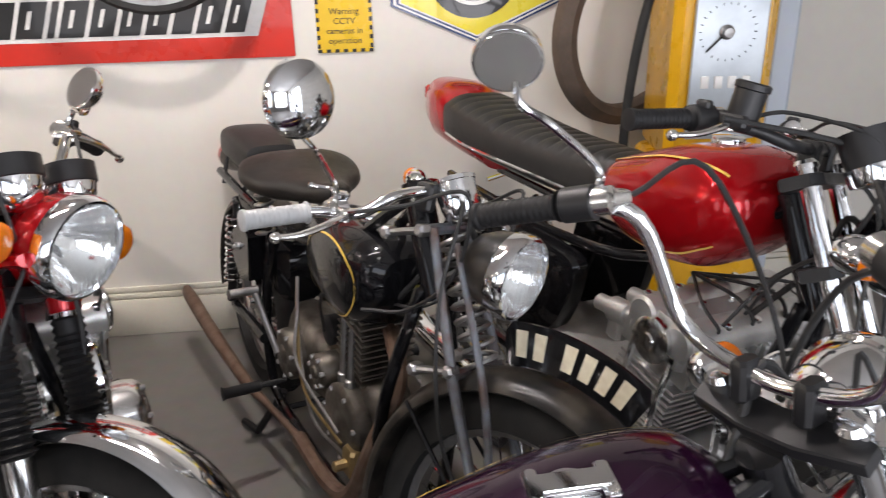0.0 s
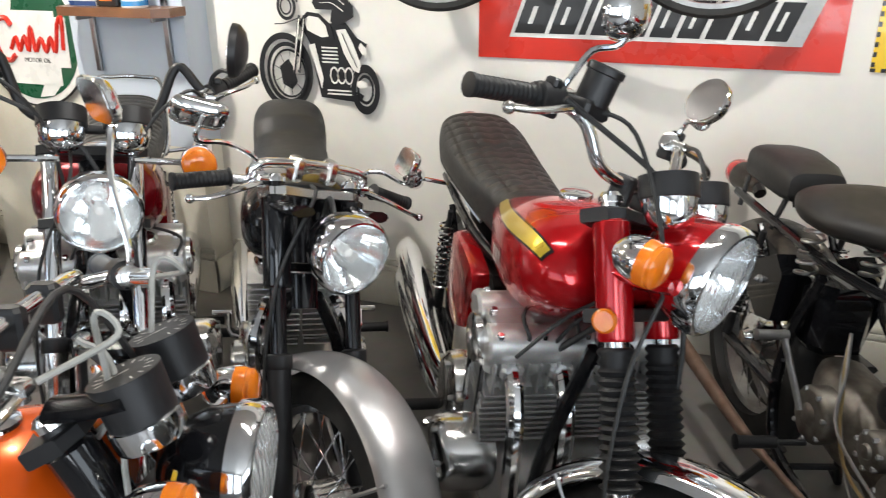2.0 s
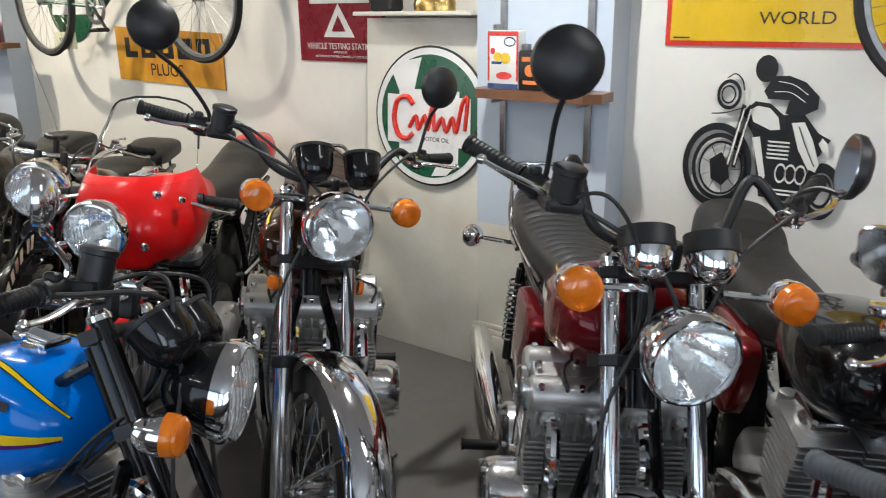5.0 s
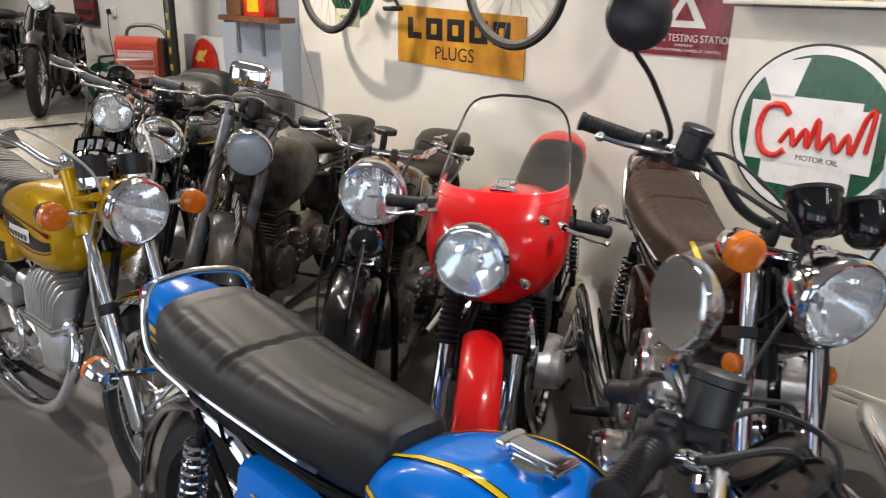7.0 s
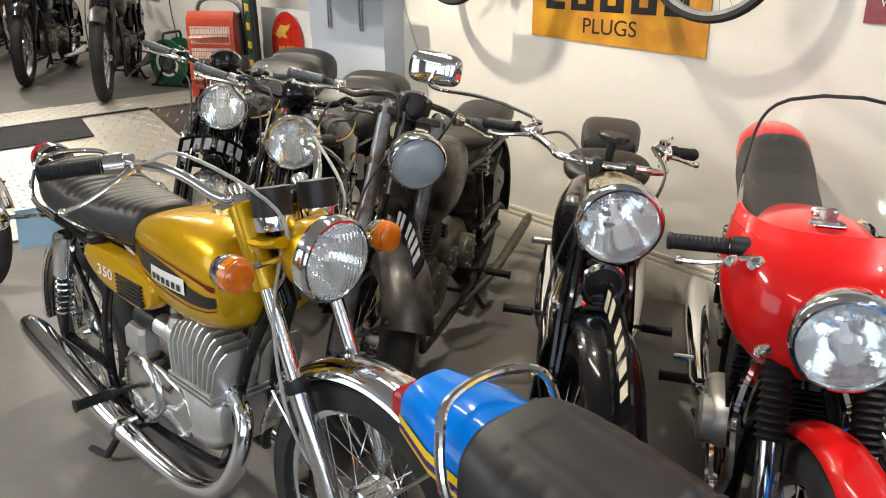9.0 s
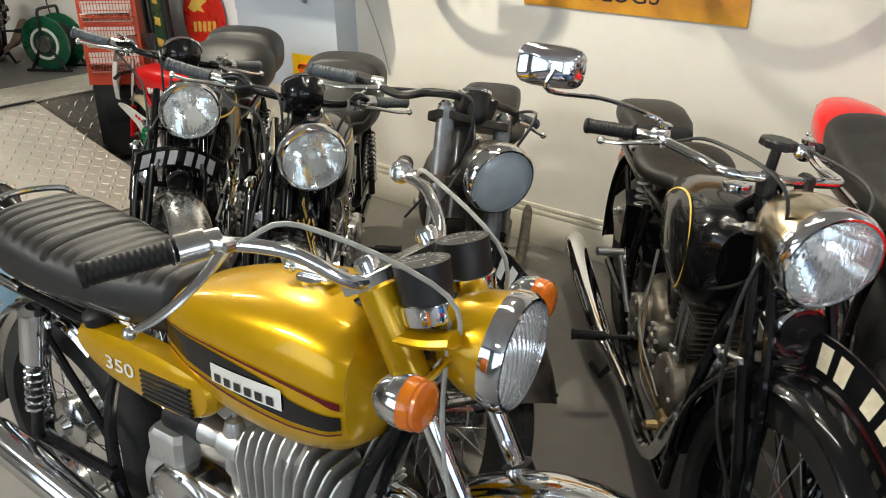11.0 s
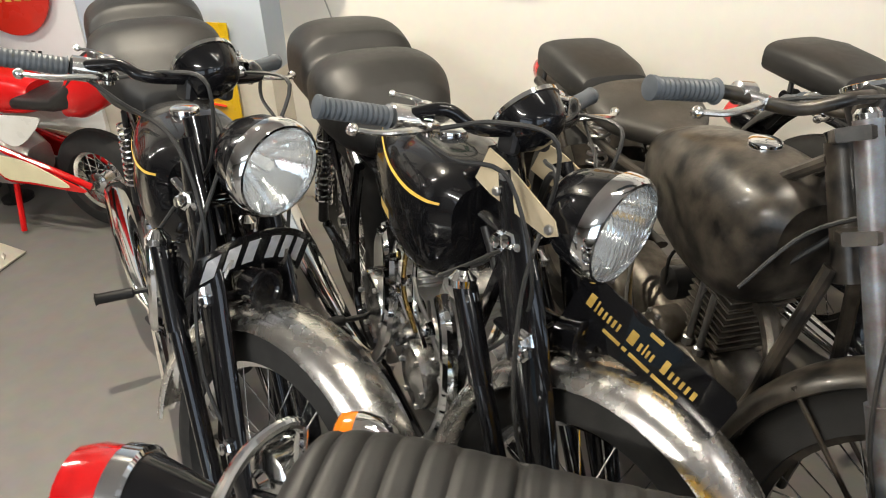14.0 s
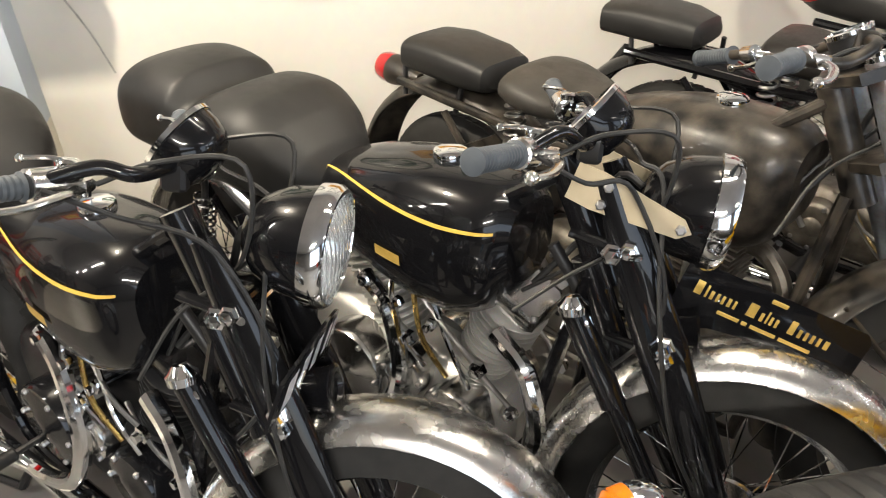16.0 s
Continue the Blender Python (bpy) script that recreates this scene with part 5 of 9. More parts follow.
    if P["indicators"] is not None:
        ir = P.get("ind_r", 0.037)
        for s in (1, -1):
            y0, y1 = s * (P["lamp_r"] * 0.9), s * P.get("ind_out", 0.205)
            b0 = lamp_c + Vector((-0.07, y0, P.get("ind_z", 0.0)))
            indicator(bike, b0, lamp_c + Vector((-0.055, y1, P.get("ind_z", 0.0))), ir, P["indicators"], CHROME, S)
            if P.get("rear_ind", True):
                indicator(bike, Vector((P.get("rear_x", -0.22) + 0.02, s * 0.06, P.get("rear_z", 0.72) - 0.02)), Vector((P.get("rear_x", -0.22), s * P.get("rear_out", 0.20), P.get("rear_z", 0.72))), ir, P["indicators"], CHROME, Matrix(), (-1, 0, 0))
            if P.get("side_reflector", False):
                g = Mesh(S)
                c = fk(0.545 if not P["gaiter"] else 0.60, s * 0.128, 0.0)
                g.lathe([(-0.006, 0.021), (0.004, 0.021), (0.008, 0.017), (0.009, 0)], c, (0.25, s, 0), 20)
                part("side_reflector", g, AMBER, bike, "round amber reflector")
    # ---- caliper, hose, speedometer cable, wiring ----
    if P["disc"]:
        g = Mesh(S)
        c = fk(0.10, 0.075, -0.055)
        g.box(c, (0.075, 0.06, 0.11), 0.014)
        g.lathe([(0, 0.03), (0.03, 0.03), (0.036, 0.022), (0.037, 0)], c + Vector((0, 0.02, 0)), (0, 1, 0), 20)
        cal = part("brake_caliper", g, SATIN, bike)
        g = Mesh(S)
        g.tube([c + Vector((0, 0.0, 0.06)), fk(0.30, 0.115, -0.03), fk(0.52, 0.08, 0.04), *((fk(0.66, 0.03, 0.07), fk(0.80, -0.06, 0.10), ends[-1][0] + Vector((0.05, 0, 0.01))) if P["bars"] != "clip" else (fk(0.58, 0.05, -0.02),))], 0.005, 8, smooth=6)
        part("brake_hose", g, CABLE, cal)
    if P["bars"] != "clip":
        g = Mesh(S)
        g.tube([(axle.x - 0.01, -0.075, axle.z + 0.02), fk(0.25, -0.125, -0.02), fk(0.50, -0.12, 0.03), fk(0.68, -0.06, 0.09), top + Vector((0.07, -0.05, 0.01))], 0.0042, 6, smooth=6)
        part("speedometer_cable", g, P.get("cable_mat", CABLE), bike)
        g = Mesh(S)
        g.tube([lamp_c + Vector((-P["lamp_r"], 0.02, 0.0)), fk(0.70, 0.03, 0.02), fk(0.62, 0.045, -0.06), (stem.x - 0.10, 0.05, 0.72)], 0.007, 8, smooth=5)
        part("wiring_loom", g, CABLE, bike)
    # ---- frame ----
    fr = P["frame"]
    g = Mesh()
    hd = fk(0.66, 0, -0.06)
    g.tube([fk(ft - 0.28, 0, -0.06), fk(ft - 0.03, 0, -0.06)], 0.032, 14)
    for s in (1, -1):
        y = s * 0.10
        low = [(1.00, s * 0.05, 0.56), (0.91, s * 0.06, 0.28), (0.84, s * 0.08, 0.22), (0.42, y, 0.21)] if P.get("short_cradle", False) else [(1.06, s * 0.09, 0.50), (1.02, y, 0.20), (0.95, y, 0.145), (0.42, y, 0.15)]
        g.tube([fk(ft - 0.25, s * 0.03, -0.07), *low, (0.30, y, 0.24), (0.28, y, 0.45), (0.36, y, 0.68)], 0.015, 10, smooth=4)
        dl = min(0.0, P.get("body_dz", 0.0) + P.get("seat_dz", 0.0))
        g.tube([fk(ft - 0.06, s * 0.02, -0.07), (0.72, s * 0.06, 0.76 + min(0.0, P.get("body_dz", 0.0))), (0.40, s * 0.09, 0.72 + dl), (0.10, s * 0.10, 0.73 + dl), (-0.18, s * 0.095, 0.74 + dl)], 0.0135, 10, smooth=4)
        g.tube([(0.30, s * 0.115, 0.33), (0.0, s * 0.115, rr)], 0.017, 10)
        g.tube([(0.29, y, 0.40), (0.02, s * 0.105, 0.70)], 0.011, 8)
    part("frame", g, fr, bike)
    for s in (1, -1):
        if not P.get("rigid", False):
            g = Mesh()
            a, b = Vector((0.0, s * 0.128, rr + 0.02)), Vector((0.075, s * 0.12, 0.70))
            g.tube([a, a.lerp(b, 0.5)], 0.016, 12)
            g.tube([a.lerp(b, 0.45), b], 0.009, 10)
            shock = part("shock_absorber", g, SATIN, bike)
            if P.get("shock_cover", False):
                g = Mesh()
                g.lathe([(-0.02, 0.02), (-0.01, 0.034), (0.0, 0.036), (0.13, 0.036), (0.14, 0.028), (0.15, 0.02)], b, (a - b).normalized(), 20)
                part("shock_cover", g, CHROME, shock, "chrome shock cover")
            g = Mesh()
            spring(g, a.lerp(b, 0.20), a.lerp(b, 0.88), 0.026, 0.0042, 11)
            part("shock_spring", g, CHROME, shock, "chrome coil spring")
        g = Mesh()
        pz = P.get("peg_z", 0.29)
        g.tube([(0.50, s * 0.12, pz), (0.50, s * 0.20, pz)], 0.008, 8)
        g.lathe([(0, 0.013), (0.004, 0.016), (0.10, 0.016), (0.108, 0.02), (0.112, 0.0)], (0.50, s * 0.195, pz), (0, s, 0), 14)
        part("footpeg", g, PLASTIC, bike)
    g = Mesh()
    for s in (1, -1):
        g.tube([(0.36, s * 0.08, 0.17), (0.30, s * 0.15, 0.012)], 0.012, 8)
        g.tube([(0.30, s * 0.15, 0.012), (0.22, s * 0.17, 0.010)], 0.011, 8)
    g.tube([(0.33, -0.12, 0.09), (0.33, 0.12, 0.09)], 0.010, 8)
    part("centre_stand", g, SATIN, bike)
    # ---- engine ----
    before = set(bike.children_recursive)
    {"four": engine_four, "stroke": engine_stroke, "twin": lambda b, p: engine_twin(b, p, 2, 0.105, p.get("cyl_lean", 8.0)), "vee": engine_vee, "single": lambda b, p: engine_twin(b, p, 1, 0.13, p.get("cyl_lean", 6.0))}[P["engine"]](bike, P)
    if P.get("engine_dz"):
        for ob in set(bike.children_recursive) - before:
            ob.data.transform(Matrix.Translation((0, 0, P["engine_dz"])))
    # ---- tank, seat, panels, tail ----
    x0 = P.get("tank_x", 0.56)
    build_tank(bike, P, x0)
    sx = P.get("seat_x", (-0.24, x0 + 0.02))
    if P["spring_saddle"]:
        g = Mesh()
        rings = []
        for i in range(31):
            u = i / 30
            half, tz, bz = smooth_lerp([(0, 0.09, 0.80, 0.765), (0.06, 0.135, 0.835, 0.75), (0.25, 0.155, 0.835, 0.735), (0.5, 0.135, 0.815, 0.735), (0.75, 0.07, 0.81, 0.745), (0.95, 0.04, 0.815, 0.76), (1, 0.02, 0.81, 0.775)], u)
            rings.append(oval(P.get("saddle_x", 0.22) + 0.38 * u, half * P.get("saddle_w", 1.0), tz + P.get("seat_dz", 0.0), bz + P.get("seat_dz", 0.0), 2.6, 30))
        g.loft(rings)
        sd = part("saddle", g, P["seat_mat"], bike, "sagging leather sprung saddle")
        for s in (1, -1):
            g = Mesh()
            spring(g, (0.27, s * 0.09, 0.64), (0.27, s * 0.09, 0.755 + P.get("seat_dz", 0.0)), 0.026, 0.005, 6)
            part("saddle_spring", g, STEEL, sd)
    if P["saddle_pad"]:
        g = Mesh()
        pz, px = P.get("pad_dz", 0.0), P.get("pad_dx", 0.0)
        pw = P.get("pad_w", 1.0)
        g.loft([oval(x * pw + px, h * pw, t + pz, b + pz * 0.5, 3.6, 28) for x, h, t, b in ((-0.22, 0.08, 0.865, 0.80), (-0.20, 0.115, 0.895, 0.79), (-0.10, 0.12, 0.905, 0.785), (0.03, 0.115, 0.895, 0.78), (0.10, 0.10, 0.875, 0.785), (0.115, 0.08, 0.85, 0.80))])
        part("pillion_pad", g, VINYL, bike, "black padded pillion seat")
        for s in (1, -1):
            for xa, xb in ((-0.18, -0.16), (0.06, 0.05)):
                g = Mesh()
                g.tube([(xa, s * 0.07, 0.79), (xb, s * 0.09, 0.70)], 0.008, 8)
                part("pad_bracket", g, SATIN, bike)
    if not P["spring_saddle"]:
        g = Mesh()
        seat_mesh(P, g, *sx)
        st = part("seat", g, P["seat_mat"], bike, "black ribbed dual seat" if P["seat"] != "plain" else "black padded seat", sharp=60)
        if P.get("seat_trim", True):
            g = Mesh(Matrix.Translation((0, 0, P.get("body_dz", 0.0) + P.get("seat_dz", 0.0))))
            for s in (1, -1):
                g.tube([(sx[0] + 0.02, s * 0.11, 0.778), (sx[0] + 0.2, s * 0.137, 0.772), (sx[0] + 0.5, s * 0.128, 0.765), (sx[1] - 0.12, s * 0.113, 0.758)], 0.005, 6, smooth=5)
            part("seat_trim", g, CHROME, st, "chrome trim strip")
    if P["grab"]:
        g = Mesh()
        zz = P.get("grab_z", 0.93) + P.get("body_dz", 0.0)
        g.tube([(0.05, 0.13, 0.76), (-0.10, 0.14, 0.80), (sx[0] - 0.02, 0.12, zz - 0.02), (sx[0] - 0.05, 0.05, zz), (sx[0] - 0.05, -0.05, zz), (sx[0] - 0.02, -0.12, zz - 0.02), (-0.10, -0.14, 0.80), (0.05, -0.13, 0.76)], 0.0085, 10, smooth=6)
        part("grab_rail", g, CHROME, bike)
    tx = -rr - 0.02
    g = Mesh()
    if P.get("tail", "round") == "cowl":
        cw, cz = P.get("cowl_w", 1.0), P.get("body_dz", 0.0) + P.get("cowl_dz", 0.0)
        g.loft([oval(x + P.get("cowl_dx", 0.0), h * cw, t + cz, b + cz - P.get("cowl_deep", 0.0), 2.6, 26) for x, h, t, b in ((-0.42, 0.06, 0.90, 0.84), (-0.40, 0.08, 0.92, 0.80), (-0.30, 0.115, 0.925, 0.775), (-0.20, 0.125, 0.915, 0.765), (-0.10, 0.115, 0.86, 0.755), (0.02, 0.10, 0.80, 0.745))])
        part("tail_cowl", g, P["paint"], bike)
        g = Mesh()
        g.box((-0.425 + P.get("cowl_dx", 0.0), 0, 0.865 + cz), (0.04, 0.13 * cw, 0.05), 0.012)
        part("tail_lamp", g, REDLENS, bike, "red tail lamp")
    else:
        c = Vector(P.get("tail_at", (-0.36, 0, 0.74)))
        tk = P.get("tail_k", 1.0)
        g.lathe([(-0.12, 0.02 * tk), (-0.07, 0.034 * tk), (-0.02, 0.046 * tk), (0.0, 0.048 * tk)], c, (-1, 0, 0.05), 22)
        body = part("tail_lamp", g, P.get("tail_mat", CHROME), bike)
        if tk > 1:
            g = Mesh()
            g.lathe([(-0.024, 0.047 * tk), (-0.02, 0.051 * tk), (0.004, 0.051 * tk), (0.008, 0.047 * tk)], c, (-1, 0, 0.05), 26)
            part("tail_ring", g, CHROME, body, "chrome lamp ring")
        g = Mesh()
        g.lathe([(0.0, 0.047 * tk), (0.03 * tk, 0.047 * tk), (0.048 * tk, 0.042 * tk), (0.052 * tk, 0.0)], c, (-1, 0, 0.05), 22)
        part("tail_lens", g, REDLENS, body, "red tail lamp lens")
        g = Mesh()
        g.tube([c + Vector((0.10, 0, 0)), (-0.22, 0, 0.72)], 0.02, 8)
        part("tail_bracket", g, SATIN, bike)
    if P["panel"] is not None:
        for s in (1, -1):
            g = Mesh()
            rings = []
            outline = P.get("panel_shape") or [(0.22, 0.48), (0.24, 0.66), (0.27, 0.71), (0.42, 0.715), (0.535, 0.70), (0.555, 0.66), (0.53, 0.56), (0.47, 0.47), (0.36, 0.445)]
            cx = sum(p[0] for p in outline) / len(outline)
            cz = sum(p[1] for p in outline) / len(outline)
            for y, k in ((0.10, 1.0), (0.128, 1.0), (0.142, 0.94), (0.149, 0.75), (0.151, 0.3)):
                pts = spline([Vector((cx + (px - cx) * k, s * y, cz + (pz - cz) * k)) for px, pz in outline], 4, True)
                rings.append(pts)
            g.loft(rings)
            pn = part("side_panel", g, P["panel"], bike)
            if P.get("panel_louvre", False):
                for k in range(6):
                    g = Mesh()
                    g.box((0.585, s * 0.150, 0.648 + k * 0.0115), (0.15, 0.012, 0.007), 0.002)
                    part("louvre", g, SATIN, pn)
                if s < 0:
                    g = Mesh()
                    g.lathe([(-0.02, 0.026), (0.0, 0.026), (0.004, 0.032), (0.024, 0.032), (0.03, 0.026), (0.033, 0.01), (0.033, 0.0)], (0.335, -0.115, 0.752), (-0.1, -0.25, 1), 20)
                    part("oil_filler_cap", g, PLASTIC, pn, "black plastic oil filler cap")
    if P.get("chain", True):
        g = Mesh()
        g.tube([(0.36, 0.10, 0.36 + 0.06), (0.12, 0.10, rr + 0.09), (0.0, 0.10, rr + 0.095), (-0.09, 0.10, rr + 0.05)], 0.024, 8, smooth=4, flat=0.5)
        part("chain_guard", g, P.get("chain_mat", CHROME), bike)
    for fn in P.get("extras", ()):
        fn(bike, S, fk, lamp_c, P)
    return bike


# ---- the room ----
def slab(name, lo, hi, mat, label="", category="", kind="structure", b=0.0):
    g = Mesh()
    c = [(p + q) / 2 for p, q in zip(lo, hi)]
    s = [q - p for p, q in zip(lo, hi)]
    if b:
        g.box(c, s, b)
    else:
        x0, y0, z0 = lo
        x1, y1, z1 = hi
        g.add([(x0, y0, z0), (x1, y0, z0), (x1, y1, z0), (x0, y1, z0), (x0, y0, z1), (x1, y0, z1), (x1, y1, z1), (x0, y1, z1)], [(3, 2, 1, 0), (4, 5, 6, 7), (0, 1, 5, 4), (1, 2, 6, 5), (2, 3, 7, 6), (3, 0, 4, 7)])
    return thing(name, g, mat, label, category, kind=kind)


WALL = vary(principled("cream wall paint", (0.72, 0.68, 0.60), 0.62), (0.75, 0.725, 0.67), (0.69, 0.66, 0.60), 1.6, 0.5, (0.5, 0.7), 0.12, 120.0, 0.10)
BLUEWALL = vary(principled("pale blue wall paint", (0.50, 0.56, 0.63), 0.6), (0.53, 0.59, 0.66), (0.46, 0.52, 0.60), 1.8, 0.5, (0.5, 0.7), 0.12, 120.0, 0.10)
TRIM = vary(principled("cream gloss trim", (0.72, 0.69, 0.60), 0.35), (0.74, 0.71, 0.63), (0.62, 0.58, 0.48), 5.0, 0.5, (0.28, 0.45), 0.05, 60.0, 0.12)
FLOOR = vary(principled("grey painted concrete floor", (0.15, 0.145, 0.14), 0.5), (0.21, 0.196, 0.18), (0.14, 0.132, 0.122), 1.3, 0.6, (0.35, 0.6), 0.12, 90.0, 0.3)
# unseen ceiling: its grey sets how much light it throws back
CEIL = vary(principled("unseen ceiling grey", (0.5, 0.49, 0.47), 0.7), (0.55, 0.54, 0.52), (0.45, 0.44, 0.42), 1.0)
# unseen front wall: kept dark so that enamel and chrome mirror dark
DARKWALL = vary(principled("unseen front wall grey", (0.16, 0.155, 0.15), 0.6), (0.18, 0.175, 0.17), (0.13, 0.125, 0.12), 1.6, 0.5, (0.5, 0.7), 0.12, 120.0, 0.10)
WHITEBOARD = vary(principled("white painted boards", (0.78, 0.78, 0.77), 0.5), (0.80, 0.80, 0.79), (0.70, 0.70, 0.68), 3.0, 0.5, (0.4, 0.6))

X0, X1, Y0, Y1, H = -15.0, 2.85, -2.5, 3.3, 2.7
slab("floor", (X0 - 0.2, Y0 - 0.2, -0.15), (X1 + 0.2, Y1 + 0.2, 0), FLOOR, "grey painted concrete floor with dull sheen", "floor")
slab("ceiling", (X0 - 0.2, Y0 - 0.2, H), (X1 + 0.2, Y1 + 0.2, H + 0.15), CEIL, "plain grey ceiling, unseen, toned for its bounce", "ceiling")
slab("wall_north", (X0 - 0.2, Y1, 0), (X1 + 0.2, Y1 + 0.2, H), WALL, "cream painted showroom wall with hung signs", "wall")
slab("wall_west", (X0 - 0.2, Y0, 0), (X0, Y1, H), WALL, "cream painted end wall", "wall")
RX, RZ = -8.48, 0.43
slab("floor_raised", (X0, Y0, 0), (RX, Y1, RZ), FLOOR, "grey painted raised floor of the rear bay", "floor")
slab("wall_east", (X1, 0.4, 0), (X1 + 0.2, Y1, H), WHITEBOARD, "white painted end wall", "wall")
slab("wall_east", (X1, Y0, 0), (X1 + 0.2, -1.9, H), WHITEBOARD, "white painted end wall", "wall")
slab("wall_east", (X1, -1.9, 2.25), (X1 + 0.2, 0.4, H), WHITEBOARD, "white painted wall over the open doorway", "wall")
# unseen wall; its opening from 0.75 to 2.35 is added to admit fill
for n, (xa, xb, za, zb) in enumerate(((X0 - 0.2, -6.9, 0, H), (-6.9, -4.0, 0, 0.6), (-6.9, -4.0, 2.5, H), (-4.0, -2.7, 0, H), (-2.7, 0.3, 0, 0.6), (-2.7, 0.3, 2.5, H), (0.3, 0.75, 0, H), (0.75, 2.35, 0, 0.6), (0.75, 2.35, 2.5, H), (2.35, X1 + 0.2, 0, H))):
    slab("wall_south", (xa, Y0 - 0.2, za), (xb, Y0, zb), DARKWALL, "unseen shop front wall, dark to deepen reflections", "wall")
for px0, px1, low in ((-2.56, -1.98, 0.66), (-7.25, -6.40, 0.60)):
    slab("pilaster", (px0, 3.15, 0), (px1, Y1, low), TRIM, "cream lower part of a wall pilaster", "pilaster")
    slab("pilaster", (px0, 3.15, low), (px1, Y1, H), BLUEWALL, "pale blue painted wall pilaster", "pilaster")


def skirting(xa, xb, y):
    for za, zb, d in ((0, 0.155, 0.022), (0.158, 0.18, 0.017), (0.183, 0.205, 0.011)):
        slab("baseboard", (xa, y - d, za), (xb, y, zb), TRIM, "cream moulded wooden baseboard", "baseboard", b=0.003)


for xa, xb, y in ((-7.25, -6.40, 3.15), (-6.40, -2.56, Y1), (-2.58, -1.96, 3.15), (-1.96, X1, Y1), (RX, -7.27, Y1)):
    skirting(xa, xb, y)
for x in (-1.98,):
    slab("baseboard", (x, 3.13, 0), (x + 0.02, Y1, 0.155), TRIM, "cream moulded wooden baseboard", "baseboard", b=0.003)


# ---- wall signs ----
def enamel(name, colour, rough=0.25):
    return vary(principled(name, colour, rough, 0.0, 0.5), colour, tuple(c * 0.8 for c in colour), 5.0, 0.5, (rough * 0.8, rough * 1.5), 0.02, 60.0, 0.08)


SIGNRED = enamel("red enamel", (0.66, 0.03, 0.015))
SIGNYELLOW = enamel("yellow enamel", (0.80, 0.52, 0.01))
DEEPRED = enamel("dark red enamel", (0.22, 0.015, 0.025))
GREEN = enamel("dark green enamel", (0.012, 0.085, 0.04))
INK = enamel("black sign ink", (0.012, 0.012, 0.012), 0.4)
WHITESIGN = enamel("white sign enamel", (0.78, 0.77, 0.74))
NAVY = enamel("navy enamel", (0.02, 0.05, 0.16))
RUSTYYELLOW = vary(principled("worn yellow enamel", (0.68, 0.34, 0.02), 0.4, 0.0, 0.3), (0.74, 0.38, 0.02), (0.42, 0.16, 0.02), 7.0, 0.45, (0.3, 0.6), 0.1, 80.0, 0.2)


def sheet(g, outline, y, thick):
    """A plate in the wall's plane: outline of (x, z), front face at y - thick."""
    n = len(outline)
    g.add([(x, y, z) for x, z in outline] + [(x, y - thick, z) for x, z in outline], [tuple(range(n)), tuple(range(2 * n - 1, n - 1, -1))] + [(i, i + n, (i + 1) % n + n, (i + 1) % n) for i in range(n)])
    return g


def rect(x0, x1, z0, z1):
    return [(x0, z0), (x1, z0), (x1, z1), (x0, z1)]


def disc(cx, cz, rx, rz=None, n=48, a0=0.0, a1=2 * math.pi):
    return [(cx + rx * math.cos(a0 + (a1 - a0) * i / n), cz + (rz or rx) * math.sin(a0 + (a1 - a0) * i / n)) for i in range(n)]


def lettering(parent, text, x, z, y, height, mat, align="CENTER", stretch=1.0, tilt=0.0):
    cu = bpy.data.curves.new("text", "FONT")
    cu.body, cu.size, cu.extrude, cu.align_x, cu.align_y = text, height * 1.38, 0.0006, align, "CENTER"
    tmp = bpy.data.objects.new("text", cu)
    me = bpy.data.meshes.new_from_object(tmp)
    bpy.data.objects.remove(tmp)
    me.materials.append(mat)
    ob = new("lettering", me)
    m = Matrix.Translation((x, y, z)) @ Matrix.Rotation(radians(90), 4, "X") @ Matrix.Rotation(tilt, 4, "Z") @ Matrix.Diagonal((stretch, 1, 1, 1))
    ob.parent = parent
    ob.matrix_basis = m
    return ob


def plate(name, outline, y, thick, mat, label, category="sign"):
    return thing(name, sheet(Mesh(), outline, y, thick), mat, label, category)


def layer(parent, name, outline, y, mat, thick=0.0015):
    return part(name, sheet(Mesh(), outline, y, thick), mat, parent)


def slant(x0, x1, z0, z1, k=0.25):
    return [(x0, z0), (x1, z0), (x1 + k * (z1 - z0), z1), (x0 + k * (z1 - z0), z1)]


# long red tyre banner, its heavy black lettering as slanted blocks on a cream edge
ban = plate("wall_banner", rect(-0.80, 0.41, 1.072, 1.46), 3.296, 0.004, SIGNRED, "long glossy red banner with slanted black blocks")
layer(ban, "cream_edge", slant(-0.685, 0.285, 1.148, 1.30, 0.35), 3.2915, WHITESIGN)
bx = -0.665
for k, w in enumerate((0.125, 0.105, 0.04, 0.10, 0.10, 0.09, 0.09, 0.085, 0.10, 0.085, 0.075)):
    if bx + w > 0.285:
        break
    q = slant(bx, bx + w - 0.016, 1.163, 1.285, 0.35)
    layer(ban, "block", q, 3.2895, INK)
    if k not in (2, 7):
        layer(ban, "block_gap", slant(bx + w * 0.38, bx + w * 0.52, 1.195, 1.255, 0.35), 3.2875, WHITESIGN)
    bx += w
warn = plate("warning_sign", rect(0.492, 0.692, 1.079, 1.40), 3.297, 0.003, SIGNYELLOW, "yellow printed camera warning sign with checked edge")
for k, w in enumerate(("Warning", "CCTV", "cameras in", "operation")):
    lettering(warn, w, 0.592, 1.222 - k * 0.034, 3.2935, 0.022, INK)
